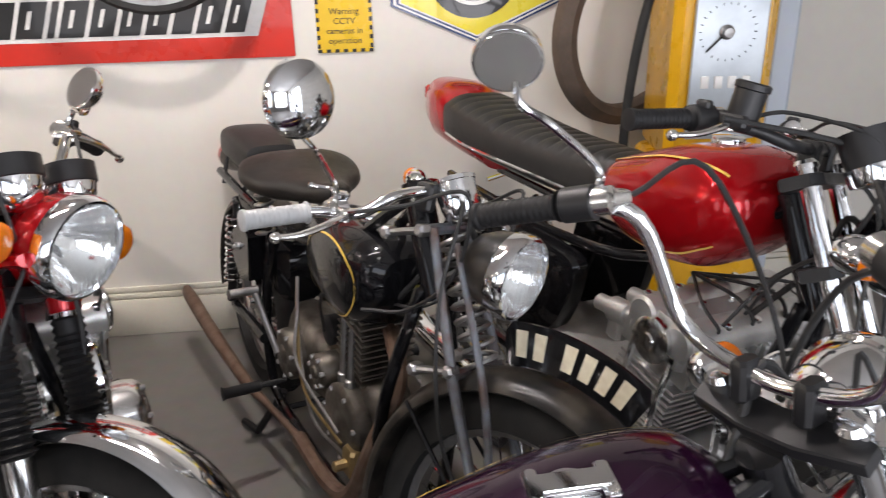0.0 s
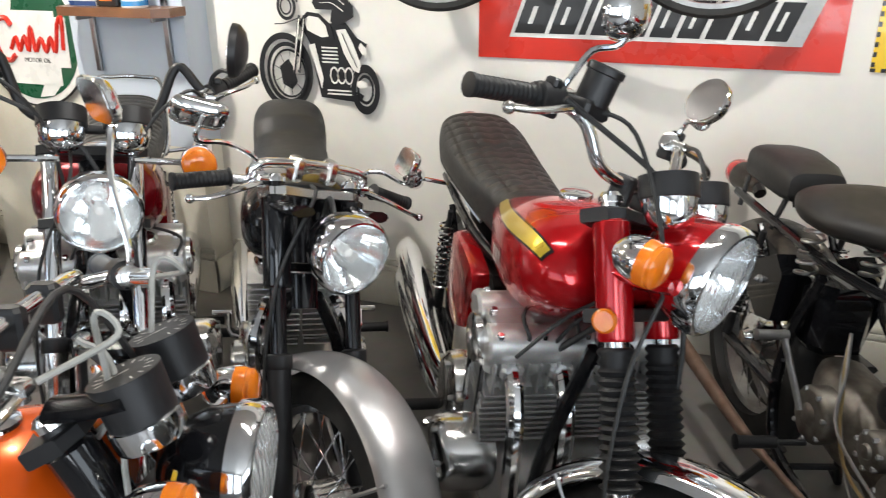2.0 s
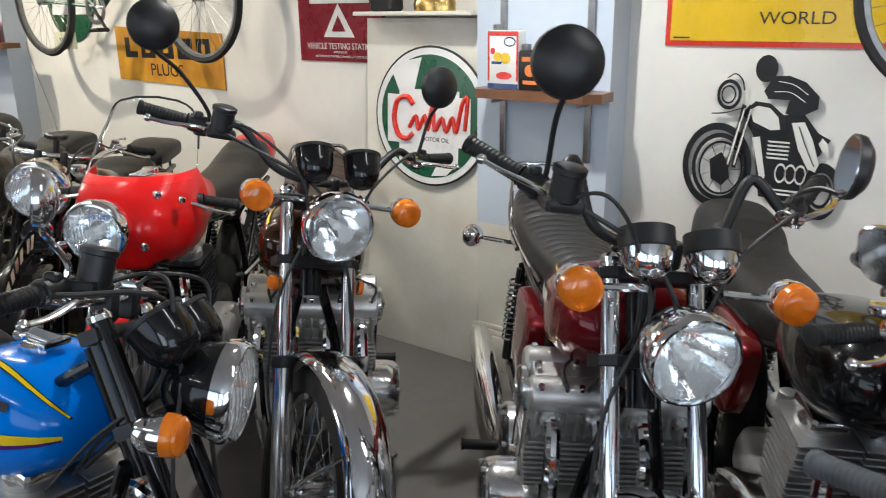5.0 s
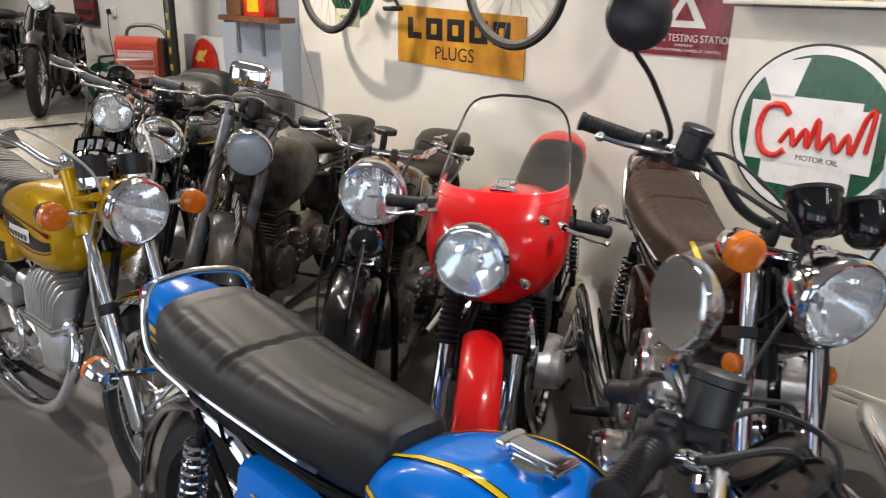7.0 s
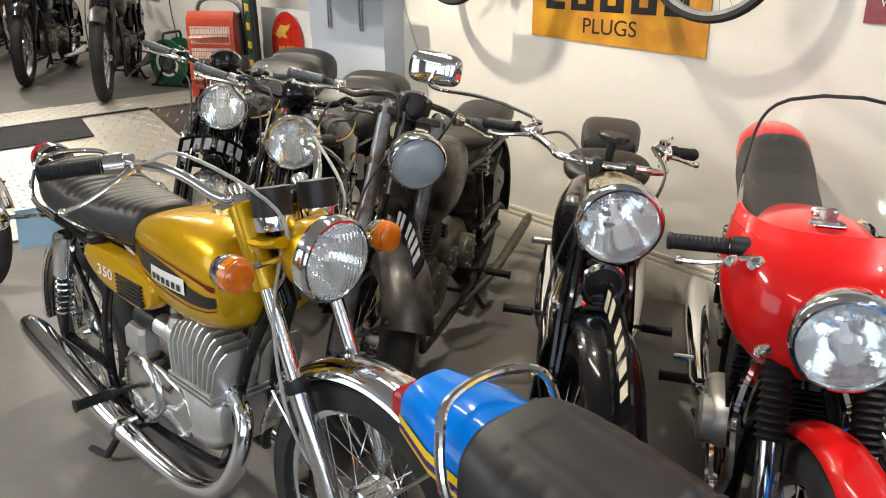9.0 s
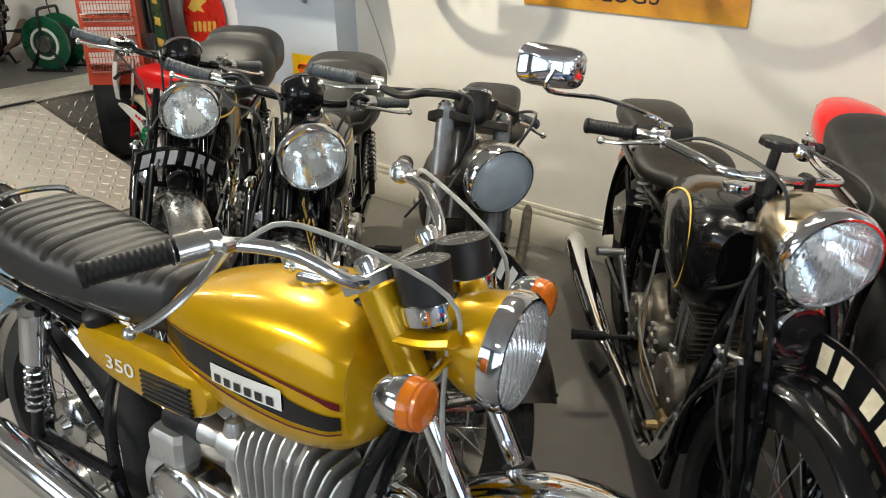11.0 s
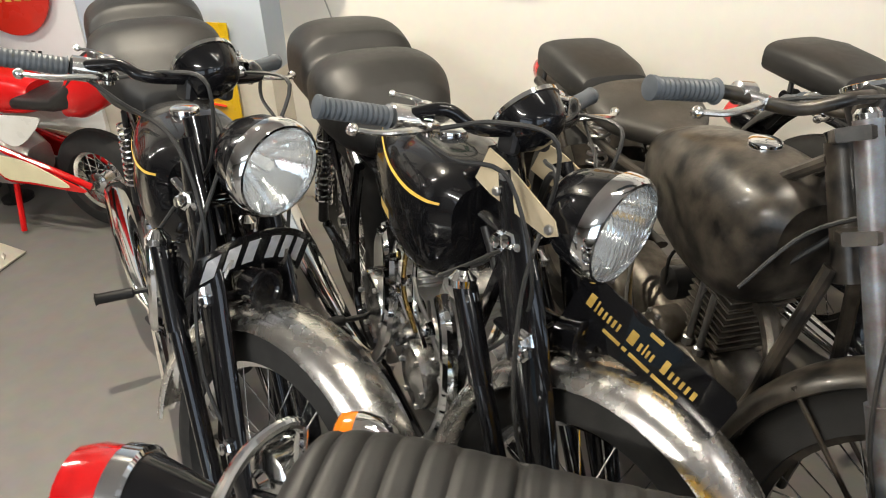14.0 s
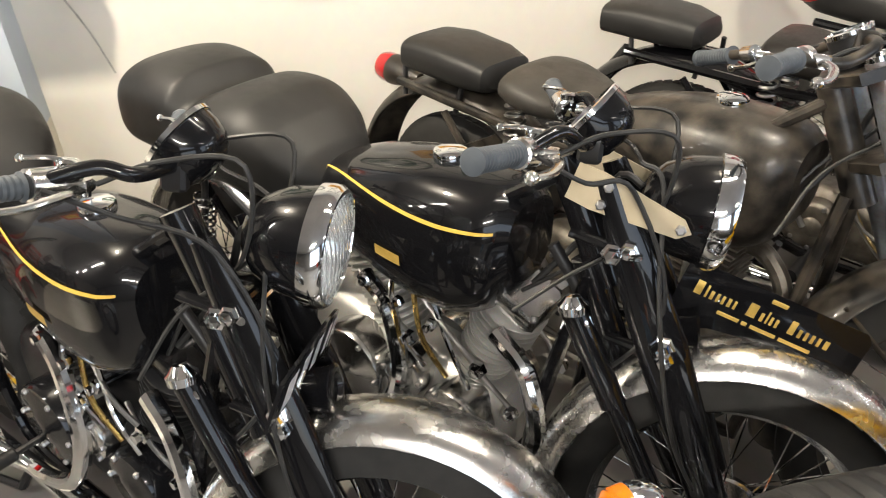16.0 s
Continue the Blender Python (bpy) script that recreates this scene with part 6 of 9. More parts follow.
for k in range(13):
    for zz in (1.079, 1.387):
        if k % 2 == 0:
            layer(warn, "check", rect(0.492 + k * 0.0154, 0.5074 + k * 0.0154, zz, zz + 0.012), 3.2938, INK, 0.0008)
for k in range(20):
    for xx in (0.492, 0.681):
        if k % 2:
            layer(warn, "check", rect(xx, xx + 0.011, 1.079 + k * 0.0154, 1.0944 + k * 0.0154), 3.2938, INK, 0.0008)
hexa = [(1.072, 1.098), (1.385, 1.235), (1.385, 1.52), (0.76, 1.52), (0.76, 1.235)]


def inset(poly, k):
    cx, cz = sum(p[0] for p in poly) / len(poly), sum(p[1] for p in poly) / len(poly)
    return [(cx + (x - cx) * k, cz + (z - cz) * k) for x, z in poly]


hx = plate("enamel_sign", hexa, 3.296, 0.006, NAVY, "yellow shield sign with navy and white border and dark wheel")
for k, mt in ((0.965, WHITESIGN), (0.935, NAVY), (0.905, WHITESIGN), (0.88, enamel("bright yellow enamel", (0.80, 0.68, 0.01)))):
    layer(hx, "border", inset(hexa, k), 3.290 - (1 - k) * 0.02, mt)
for r0, mt in ((0.150, INK), (0.105, WHITESIGN), (0.092, STEEL), (0.05, INK)):
    layer(hx, "wheel_print", disc(1.06, 1.335, r0 * 1.1, r0), 3.2865 - (0.15 - r0) * 0.02, mt)
first = plate("enamel_sign", rect(-1.84, -0.66, 1.395, 2.0), 3.298, 0.005, SIGNRED, "yellow enamel sign with red edge and black capitals")
layer(first, "yellow_field", rect(-1.822, -0.678, 1.413, 1.985), 3.2925, SIGNYELLOW)
lettering(first, "THE FIRST TYRE IN THE", -1.765, 1.568, 3.2905, 0.042, INK, "LEFT", 1.12)
lettering(first, "WORLD", -1.52, 1.487, 3.2905, 0.042, INK, "LEFT", 1.12)
layer(first, "small_print", rect(-1.81, -1.75, 1.421, 1.426), 3.2905, INK)
lodge = plate("enamel_sign", [(-5.315, 1.137), (-4.317, 1.112), (-4.31, 1.415), (-5.312, 1.45)], 3.297, 0.005, RUSTYYELLOW, "rusty yellow enamel sign with worn black capitals")
lx = -5.22
for w, kind in ((0.12, "L"), (0.135, "O"), (0.135, "D"), (0.135, "G"), (0.12, "E")):
    q = rect(lx, lx + w, 1.27, 1.385)
    if kind == "L":
        layer(lodge, "block", rect(lx, lx + 0.045, 1.27, 1.385), 3.2915, INK)
        layer(lodge, "block", rect(lx + 0.045, lx + w, 1.27, 1.305), 3.2915, INK)
    else:
        layer(lodge, "block", q, 3.2915, INK)
        layer(lodge, "block_gap", rect(lx + 0.045, lx + w - 0.045, 1.30, 1.355), 3.2895, RUSTYYELLOW)
    lx += w + 0.04
lettering(lodge, "PLUGS", -4.83, 1.20, 3.2915, 0.072, INK, "CENTER", 1.1)
vts = plate("enamel_sign", rect(-3.71, -3.16, 1.292, 1.75), 3.297, 0.005, DEEPRED, "dark red enamel sign with white triangles and capitals")
layer(vts, "triangle", [(-3.545, 1.405), (-3.345, 1.405), (-3.445, 1.56)], 3.2915, WHITESIGN)
layer(vts, "triangle_gap", [(-3.49, 1.432), (-3.40, 1.432), (-3.445, 1.505)], 3.2895, DEEPRED)
layer(vts, "bar", rect(-3.63, -3.25, 1.56, 1.578), 3.2915, WHITESIGN)
lettering(vts, "VEHICLE TESTING STATION", -3.44, 1.362, 3.2915, 0.030, WHITESIGN, "CENTER", 0.86)
lettering(vts, "APPROVED BY", -3.44, 1.335, 3.2915, 0.010, WHITESIGN)
lettering(vts, "VICTORIAN AUTOMOBILE CHAMBER OF COMMERCE", -3.44, 1.315, 3.2915, 0.011, WHITESIGN, "CENTER", 0.93)
# round green sign on a leaning cream board
board = thing("display_board", sheet(Mesh(), rect(-3.19, -2.555, 0.0, 1.495), 0, 0.02), TRIM, "plain cream board leaning against the wall", "board", m=Matrix.Translation((0, 3.15, 0.0)) @ Matrix.Rotation(radians(-3.0), 4, "X"))
oil = thing("enamel_sign", sheet(Mesh(), disc(-2.815, 1.085, 0.305, 0.30), 0, 0.006), INK, "round green and white enamel oil sign with red script", "sign", m=Matrix.Translation((0, 3.118, 0.0)) @ Matrix.Rotation(radians(-2.8), 4, "X"))
layer(oil, "white_ring", disc(-2.815, 1.085, 0.296, 0.291), -0.0065, WHITESIGN)
layer(oil, "green_disc", disc(-2.815, 1.085, 0.268, 0.263), -0.0085, GREEN)
layer(oil, "white_band", [(-2.98, 0.885), (-2.66, 0.885), (-2.66, 1.20), (-2.98, 1.20)], -0.0105, WHITESIGN)
layer(oil, "white_band", [(-2.90, 1.19), (-2.86, 1.335), (-2.945, 1.318), (-3.02, 1.27), (-2.98, 1.19)], -0.0105, WHITESIGN)
layer(oil, "white_band", [(-2.80, 0.83), (-2.72, 0.84), (-2.66, 0.90), (-2.76, 0.90)], -0.0105, WHITESIGN)
layer(oil, "white_field", rect(-3.045, -2.60, 0.965, 1.175), -0.0125, WHITESIGN)
g = Mesh()
g.tube([(-2.90, -0.016, 1.135), (-2.93, -0.016, 1.165), (-2.985, -0.016, 1.15), (-3.005, -0.016, 1.07), (-2.98, -0.016, 1.0), (-2.935, -0.016, 0.985), (-2.90, -0.016, 1.01)], 0.012, 8, smooth=6)
g.tube([(-2.92, -0.016, 1.035), (-2.885, -0.016, 1.085), (-2.87, -0.016, 1.03), (-2.835, -0.016, 1.09), (-2.82, -0.016, 1.03), (-2.795, -0.016, 1.13), (-2.78, -0.016, 1.03), (-2.745, -0.016, 1.085), (-2.72, -0.016, 1.03), (-2.69, -0.016, 1.09), (-2.67, -0.016, 1.03), (-2.64, -0.016, 1.15), (-2.615, -0.016, 1.17), (-2.625, -0.016, 1.04)], 0.0095, 8, smooth=6)
part("red_script", g, SIGNRED, oil, "flowing red script stroke")
lettering(oil, "MOTOR OIL", -2.78, 0.99, -0.0145, 0.020, INK)


# black cut-out wall art, flat steel in plain shapes
def silhouette():
    art = thing("wall_art", sheet(Mesh(), [(-1.50, 1.10), (-1.46, 0.885), (-1.29, 0.872), (-1.27, 0.90), (-1.33, 0.93), (-1.31, 1.00), (-1.27, 1.06), (-1.25, 1.10), (-1.29, 1.12), (-1.34, 1.18), (-1.44, 1.17), (-1.52, 1.20), (-1.54, 1.17)], 3.288, 0.004), SATIN, "black steel cut-out of a motorcycle as plain shapes", "wall art")

    def ring(cx, cz, r0, r1, sq=1.0, mat=SATIN, y=3.285):
        g = Mesh()
        n = 48
        o, i = disc(cx, cz, r0 * sq, r0, n), disc(cx, cz, r1 * sq, r1, n)
        g.add([(x, y, z) for x, z in o] + [(x, y - 0.004, z) for x, z in o] + [(x, y, z) for x, z in i] + [(x, y - 0.004, z) for x, z in i], [(k + n, (k + 1) % n + n, (k + 1) % n + 3 * n, k + 3 * n) for k in range(n)] + [(k, (k + 1) % n, (k + 1) % n + n, k + n) for k in range(n)] + [(k + 2 * n, k + 3 * n, (k + 1) % n + 3 * n, (k + 1) % n + 2 * n) for k in range(n)])
        part("ring", g, mat, art)

    def line(pts, r, mat=SATIN, y=3.279):
        g = Mesh()
        g.tube([(x, y, z) for x, z in pts], r, 6, smooth=5, flat=0.35)
        part("strip", g, mat, art)
    # front wheel: tyre, rim and dark hub
    ring(-1.615, 0.980, 0.153, 0.128, 0.80)
    ring(-1.605, 0.975, 0.122, 0.106, 0.80)
    ring(-1.60, 0.972, 0.098, 0.090, 0.80)
    layer(art, "hub", [(-1.63, 0.93), (-1.59, 0.91), (-1.565, 0.94), (-1.575, 0.99), (-1.60, 1.03), (-1.64, 1.00)], 3.284, SATIN, 0.004)
    for k in range(9):
        a = 2 * math.pi * k / 9
        line([(-1.60 + 0.03 * math.cos(a), 0.972 + 0.04 * math.sin(a)), (-1.60 + 0.076 * math.cos(a), 0.972 + 0.098 * math.sin(a))], 0.0025)
    # rear wheel
    ring(-1.262, 0.925, 0.098, 0.066, 0.62)
    ring(-1.262, 0.925, 0.058, 0.046, 0.62)
    # lamp, bars
    ring(-1.592, 1.233, 0.052, 0.040, 0.80)
    ring(-1.594, 1.233, 0.032, 0.026, 0.80)
    line([(-1.60, 1.29), (-1.575, 1.305), (-1.55, 1.285), (-1.54, 1.25)], 0.006)
    line([(-1.645, 1.165), (-1.60, 1.17), (-1.54, 1.19)], 0.006)
    # fork legs with pale centre
    for dx in (0.0, 0.022):
        line([(-1.535 + dx, 1.20), (-1.575 + dx, 0.98)], 0.013)
        line([(-1.533 + dx, 1.19), (-1.573 + dx, 0.99)], 0.006, WALL, 3.273)
    # tank with pale panel, frame, engine
    layer(art, "tank_shape", [(-1.53, 1.185), (-1.50, 1.215), (-1.45, 1.21), (-1.40, 1.17), (-1.385, 1.115), (-1.44, 1.105), (-1.51, 1.13)], 3.283, SATIN, 0.004)
    layer(art, "tank_gap", [(-1.515, 1.185), (-1.49, 1.20), (-1.45, 1.195), (-1.42, 1.165), (-1.41, 1.125), (-1.44, 1.12), (-1.50, 1.145)], 3.2785, WALL)
    layer(art, "front_gap", [(-1.50, 1.09), (-1.475, 1.095), (-1.445, 0.96), (-1.455, 0.92)], 3.2835, WALL)
    for k in range(5):
        layer(art, "fin_gap", slant(-1.445, -1.375, 1.078 - k * 0.014, 1.084 - k * 0.014, -0.3), 3.2835, WALL)
    for k in range(3):
        ring(-1.395 + k * 0.032, 0.975, 0.034, 0.027, 0.55, WALL, 3.2835)
    for z in (0.912, 0.898):
        layer(art, "pipe_gap", slant(-1.43, -1.30, z, z + 0.006, 0.1), 3.2835, WALL)
    layer(art, "guard_gap", [(-1.275, 1.105), (-1.255, 1.085), (-1.25, 1.055), (-1.27, 1.06), (-1.285, 1.085)], 3.2835, WALL)
    # plain rounded shapes above the seat
    layer(art, "round_shape", disc(-1.475, 1.325, 0.036, 0.045), 3.286, SATIN, 0.004)
    layer(art, "curved_shape", [(-1.45, 1.30), (-1.40, 1.305), (-1.345, 1.285), (-1.30, 1.24), (-1.30, 1.20), (-1.36, 1.165), (-1.40, 1.18), (-1.39, 1.225), (-1.46, 1.225), (-1.475, 1.25)], 3.283, SATIN, 0.004)
    line([(-1.43, 1.285), (-1.38, 1.275), (-1.335, 1.245)], 0.004, WALL, 3.277)
    line([(-1.44, 1.25), (-1.39, 1.25), (-1.34, 1.22)], 0.004, WALL, 3.277)
    layer(art, "long_gap", [(-1.375, 1.15), (-1.335, 1.155), (-1.305, 1.10), (-1.275, 1.02), (-1.285, 0.99), (-1.31, 1.00), (-1.345, 1.06)], 3.2785, WALL)
    line([(-1.35, 1.14), (-1.325, 1.08), (-1.29, 1.01)], 0.003, SATIN, 3.2745)
    layer(art, "small_gap", disc(-1.275, 0.945, 0.022, 0.016), 3.2785, WALL)


silhouette()

# ---- shelves and what stands on them ----
WOOD = vary(principled("varnished shelf wood", (0.20, 0.085, 0.035), 0.35, 0.0, 0.3), (0.25, 0.11, 0.045), (0.13, 0.05, 0.02), 8.0, 0.5, (0.25, 0.45), 0.05, 60.0, 0.3)


def shelf(x0, x1, y0, y1, z, bx):
    g = Mesh()
    c = 0.05
    out = [(x0, y1), (x0, y0 + c), (x0 + c * 0.6, y0), (x1 - c, y0), (x1, y0 + c), (x1, y1)]
    n = len(out)
    g.loft([[(x, y, zz) for x, y in out] for zz in (z - 0.034, z - 0.03, z - 0.004, z)])
    sh = thing("wall_shelf", g, WOOD, "varnished brown wooden shelf on steel brackets", "shelf")
    for x in bx:
        g = Mesh()
        g.box((x, y1 - 0.008, z - 0.06), (0.026, 0.016, 0.42), 0.003)
        g.box((x, y1 - 0.008, z + 0.32), (0.026, 0.016, 0.62), 0.003)
        g.box((x, (y0 + y1) / 2 + 0.03, z - 0.045), (0.012, (y1 - y0) * 0.7, 0.022), 0.003)
        part("bracket", g, STEEL, sh, "slotted steel upright")
    return sh


shelf(-2.50, -1.965, 3.0, 3.148, 1.235, (-2.43, -2.06))
shelf(-6.98, -6.20, 2.98, 3.148, 1.345, (-6.62, -6.98))


def tin(x, y, z, w, d, h, mat, label, spout=True, turn=0.0):
    g = Mesh()
    g.box((0, 0, h / 2), (w, d, h), 0.006)
    t = thing("oil_tin", g, mat, label, "oil tin", m=Matrix.Translation((x, y, z)) @ Matrix.Rotation(turn, 4, "Z"))
    g = Mesh()
    g.lathe([(0, 0.016), (0.012, 0.018), (0.022, 0.018), (0.024, 0)], (-w * 0.3, 0, h), (0, 0, 1), 14)
    part("cap", g, STEEL, t)
    return t


t1 = tin(-2.375, 3.075, 1.235, 0.135, 0.06, 0.215, WHITESIGN, "tall white oil tin with red edge and coloured splashes")
for nm, o, mt in (("red_edge", rect(-0.067, 0.067, 0.196, 0.213), SIGNRED), ("red_edge", rect(-0.067, -0.059, 0.03, 0.2), SIGNRED), ("red_edge", rect(0.059, 0.067, 0.03, 0.2), SIGNRED), ("blue_edge", rect(-0.067, 0.067, 0.002, 0.02), NAVY), ("oval", disc(0.03, 0.175, 0.026, 0.018), NAVY), ("yellow_splash", disc(0.012, 0.115, 0.022, 0.02), SIGNYELLOW), ("yellow_splash", disc(-0.022, 0.12, 0.018, 0.016), SIGNYELLOW), ("blue_splash", rect(-0.05, -0.005, 0.092, 0.102), NAVY), ("red_splash", disc(0.005, 0.05, 0.035, 0.014), SIGNRED), ("red_splash", disc(-0.045, 0.14, 0.01, 0.012), SIGNRED)):
    layer(t1, nm, o, -0.0305 - (0.0008 if nm in ("yellow_splash",) else 0), mt, 0.0008)
layer(t1, "oval_gap", disc(0.03, 0.175, 0.021, 0.013), -0.0318, WHITESIGN, 0.0006)
t2 = tin(-2.255, 3.07, 1.235, 0.105, 0.055, 0.145, SATIN, "small black oil tin with orange emblem")
ORINK = enamel("orange ink", (0.75, 0.20, 0.02))
layer(t2, "emblem", disc(0, 0.072, 0.022), -0.028, ORINK, 0.0008)
layer(t2, "bar", rect(-0.035, 0.035, 0.105, 0.122), -0.028, ORINK, 0.0008)
layer(t2, "bar", rect(-0.03, 0.03, 0.022, 0.036), -0.028, ORINK, 0.0008)
jug_blue = enamel("blue tin paint", (0.03, 0.22, 0.50))
g = Mesh()
g.lathe([(0, 0.05), (0.004, 0.052), (0.075, 0.042), (0.078, 0.04)], (0, 0, 0), (0, 0, 1), 24)
jug = thing("oil_jug", g, WHITESIGN, "white and blue tin oil pourer with wide spout", "oil jug", m=Matrix.Translation((-2.135, 3.065, 1.235)))
g = Mesh()
g.lathe([(0.078, 0.041), (0.10, 0.036), (0.11, 0.03)], (0, 0, 0), (0, 0, 1), 24)
g.tube([(0.0, 0, 0.10), (-0.045, 0, 0.135), (-0.085, 0, 0.155)], [0.032, 0.028, 0.03], 12, flat=0.8)
part("spout", g, jug_blue, jug, "blue pouring spout")
g = Mesh()
g.tube([(0.04, 0, 0.10), (0.075, 0, 0.105), (0.08, 0, 0.05), (0.045, 0, 0.02)], 0.005, 8, smooth=5)
part("handle", g, jug_blue, jug)
g = Mesh()
g.lathe([(0.008, 0.0522), (0.025, 0.0505)], (0, 0, 0), (0, 0, 1), 24)
part("blue_band", g, jug_blue, jug)
t3 = tin(-6.50, 3.06, 1.345, 0.24, 0.10, 0.17, SIGNRED, "red steel cash tin with yellow panel", turn=0.05)
layer(t3, "panel", rect(-0.07, 0.07, 0.03, 0.12), -0.051, SIGNYELLOW, 0.001)
tin(-6.78, 3.06, 1.345, 0.2, 0.10, 0.12, WOOD, "brown wooden box on the shelf")
# small bronze cap and black case on the board's top shelf
slab("ledge_shelf", (-3.18, 3.10, 1.505), (-2.56, 3.298, 1.522), TRIM, "narrow cream ledge above the round sign", "shelf", "", 0.003)
g = Mesh()
g.loft([[(0.10 * math.cos(t) * s, 0.06 * math.sin(t) * s, z) for t in (2 * math.pi * k / 24 for k in range(24))] for z, s in ((0, 1.0), (0.03, 1.02), (0.06, 0.9), (0.085, 0.6), (0.095, 0.2))])
thing("brass_cap", g, BRASS, "domed brass cover on the ledge", "brass cover", m=Matrix.Translation((-2.80, 3.19, 1.522)))
g = Mesh()
g.box((0, 0, 0.06), (0.12, 0.10, 0.12), 0.01)
thing("black_box", g, SATIN, "small black metal box on the ledge", "box", m=Matrix.Translation((-3.06, 3.19, 1.522)))


# ---- bicycles hung on the wall ----
def bicycle(xa, xb, y, z, r, frame_mat, label, pedal=True):
    b = root("bicycle", label, "bicycle", Matrix.Translation((xa, y, z)), "hung bicycles")
    dx = xb - xa
    for x in (0, dx):
        g = Mesh()
        g.lathe([(-0.017, r - 0.03), (-0.019, r - 0.012), (0, r), (0.019, r - 0.012), (0.017, r - 0.03), (-0.017, r - 0.03)], (x, 0, 0), (0, 1, 0), 56)
        t = part("bicycle_tyre", g, RUBBER, b)
        g = Mesh()
        g.lathe([(-0.013, r - 0.03), (-0.012, r - 0.045), (0.012, r - 0.045), (0.013, r - 0.03), (-0.013, r - 0.03)], (x, 0, 0), (0, 1, 0), 48)
        part("rim", g, STEEL, t)
        g = Mesh()
        for k in range(32):
            a = 2 * math.pi * k / 32
            c = a + (0.5 if k % 4 < 2 else -0.5)
            s = 0.025 if k % 2 else -0.025
            g.tube([(x + 0.018 * math.cos(c), s, 0.018 * math.sin(c)), (x + (r - 0.04) * math.cos(a), 0, (r - 0.04) * math.sin(a))], 0.0012, 4)
        part("spokes", g, STEEL, t)
        g = Mesh()
        g.lathe([(-0.04, 0.012), (-0.03, 0.022), (0.03, 0.022), (0.04, 0.012)], (x, 0, 0), (0, 1, 0), 14)
        part("hub", g, STEEL, t)
    sgn = 1 if dx > 0 else -1
    bb, hd, st = (dx * 0.42, 0, -0.04), (dx * 0.88, 0, 0.42), (dx * 0.34, 0, 0.42)
    g = Mesh()
    for p, q, rr in ((bb, hd, 0.016), (bb, st, 0.015), (st, hd, 0.014), ((0, 0, 0), bb, 0.010), ((0, 0, 0), st, 0.009), (hd, (dx, 0, 0), 0.013)):
        g.tube([p, q], rr, 8)
    part("bicycle_frame", g, frame_mat, b)
    g = Mesh()
    g.lathe([(-0.004, 0.07), (-0.004, 0.095), (0.004, 0.095), (0.004, 0.07), (-0.004, 0.07)], (bb[0], -0.045, bb[2]), (0, 1, 0), 28)
    for k in range(5):
        a = 2 * math.pi * k / 5
        g.tube([(bb[0], -0.045, bb[2]), (bb[0] + 0.085 * math.cos(a), -0.045, bb[2] + 0.085 * math.sin(a))], 0.006, 6)
    part("chain_ring", g, STEEL, b)
    g = Mesh()
    g.tube([(bb[0], -0.06, bb[2]), (bb[0] + 0.12 * sgn, -0.065, bb[2] - 0.12)], 0.009, 8)
    g.box((bb[0] + 0.12 * sgn, -0.11, bb[2] - 0.12), (0.08, 0.08, 0.022), 0.006)
    part("crank", g, SATIN, b)
    return b


bicycle(-5.69, -4.20, 3.08, 1.60, 0.326, enamel("green frame paint", (0.02, 0.09, 0.05)), "old green bicycle hung high on the wall")
bicycle(-0.88, -0.0, 3.08, 1.575, 0.328, SATIN, "black bicycle hung over the red banner")
tag = plate("paper_tag", rect(-5.66, -5.42, 1.32, 1.42), 3.10, 0.001, enamel("cream tag card", (0.72, 0.70, 0.48), 0.5), "cream paper tag hung on the bicycle", "tag")
lettering(tag, "BORN FREE", -5.54, 1.375, 3.0985, 0.02, INK)
layer(tag, "small_print", rect(-5.58, -5.50, 1.345, 1.35), 3.0985, INK, 0.0005)
round_sign = plate("enamel_sign", disc(-5.78, 1.62, 0.27, 0.27), 3.297, 0.004, GREEN, "round green enamel sign behind the bicycle wheel")
layer(round_sign, "white_field", [(-6.0, 1.52), (-5.60, 1.52), (-5.56, 1.70), (-5.96, 1.70)], 3.2925, WHITESIGN)
g = Mesh()
g.tube([(-6.43, 3.29, 1.40), (-6.40, 3.288, 1.33), (-6.36, 3.289, 1.2), (-6.27, 3.288, 1.02), (-6.2, 3.288, 0.86), (-6.16, 3.288, 0.72)], 0.003, 6, smooth=5)
thing("wall_wire", g, CABLE_GREY, "thin grey wire hanging down the wall", "wire")

# ---- fuel pump, hung tyre and hose by the end wall ----
PUMPYELLOW = enamel("yellow pump paint", (0.80, 0.42, 0.01))
pump = root("fuel_pump", "old yellow fuel pump with silver dial panel", "fuel pump", Matrix.Translation((1.93, 3.0, 0)) @ Matrix.Rotation(radians(-6), 4, "Z"))
g = Mesh()
g.box((-0.09, 0, 0.36), (0.38, 0.40, 0.72), 0.02)
g.box((-0.09, 0.02, 1.15), (0.34, 0.34, 0.86), 0.03)
part("cabinet", g, PUMPYELLOW, pump)
PANEL = vary(principled("brushed panel", (0.50, 0.55, 0.58), 0.35, 0.6), (0.55, 0.60, 0.63), (0.42, 0.46, 0.49), 12.0, 0.5, (0.25, 0.45))
g = Mesh()
g.box((-0.085, -0.165, 1.08), (0.235, 0.016, 0.54), 0.006)
pan = part("dial_panel", g, PANEL, pump, "silver grey dial panel")
g = Mesh()
g.box((-0.085, -0.178, 1.33), (0.215, 0.012, 0.05), 0.004)
part("glass_strip", g, WHITESIGN, pan)
g = Mesh()
g.lathe([(0, 0.022), (0.008, 0.024), (0.012, 0.018), (0.03, 0.015), (0.032, 0)], (-0.10, -0.173, 1.16), (0, -1, 0), 24)
part("dial_knob", g, STEEL, pan)
g = Mesh()
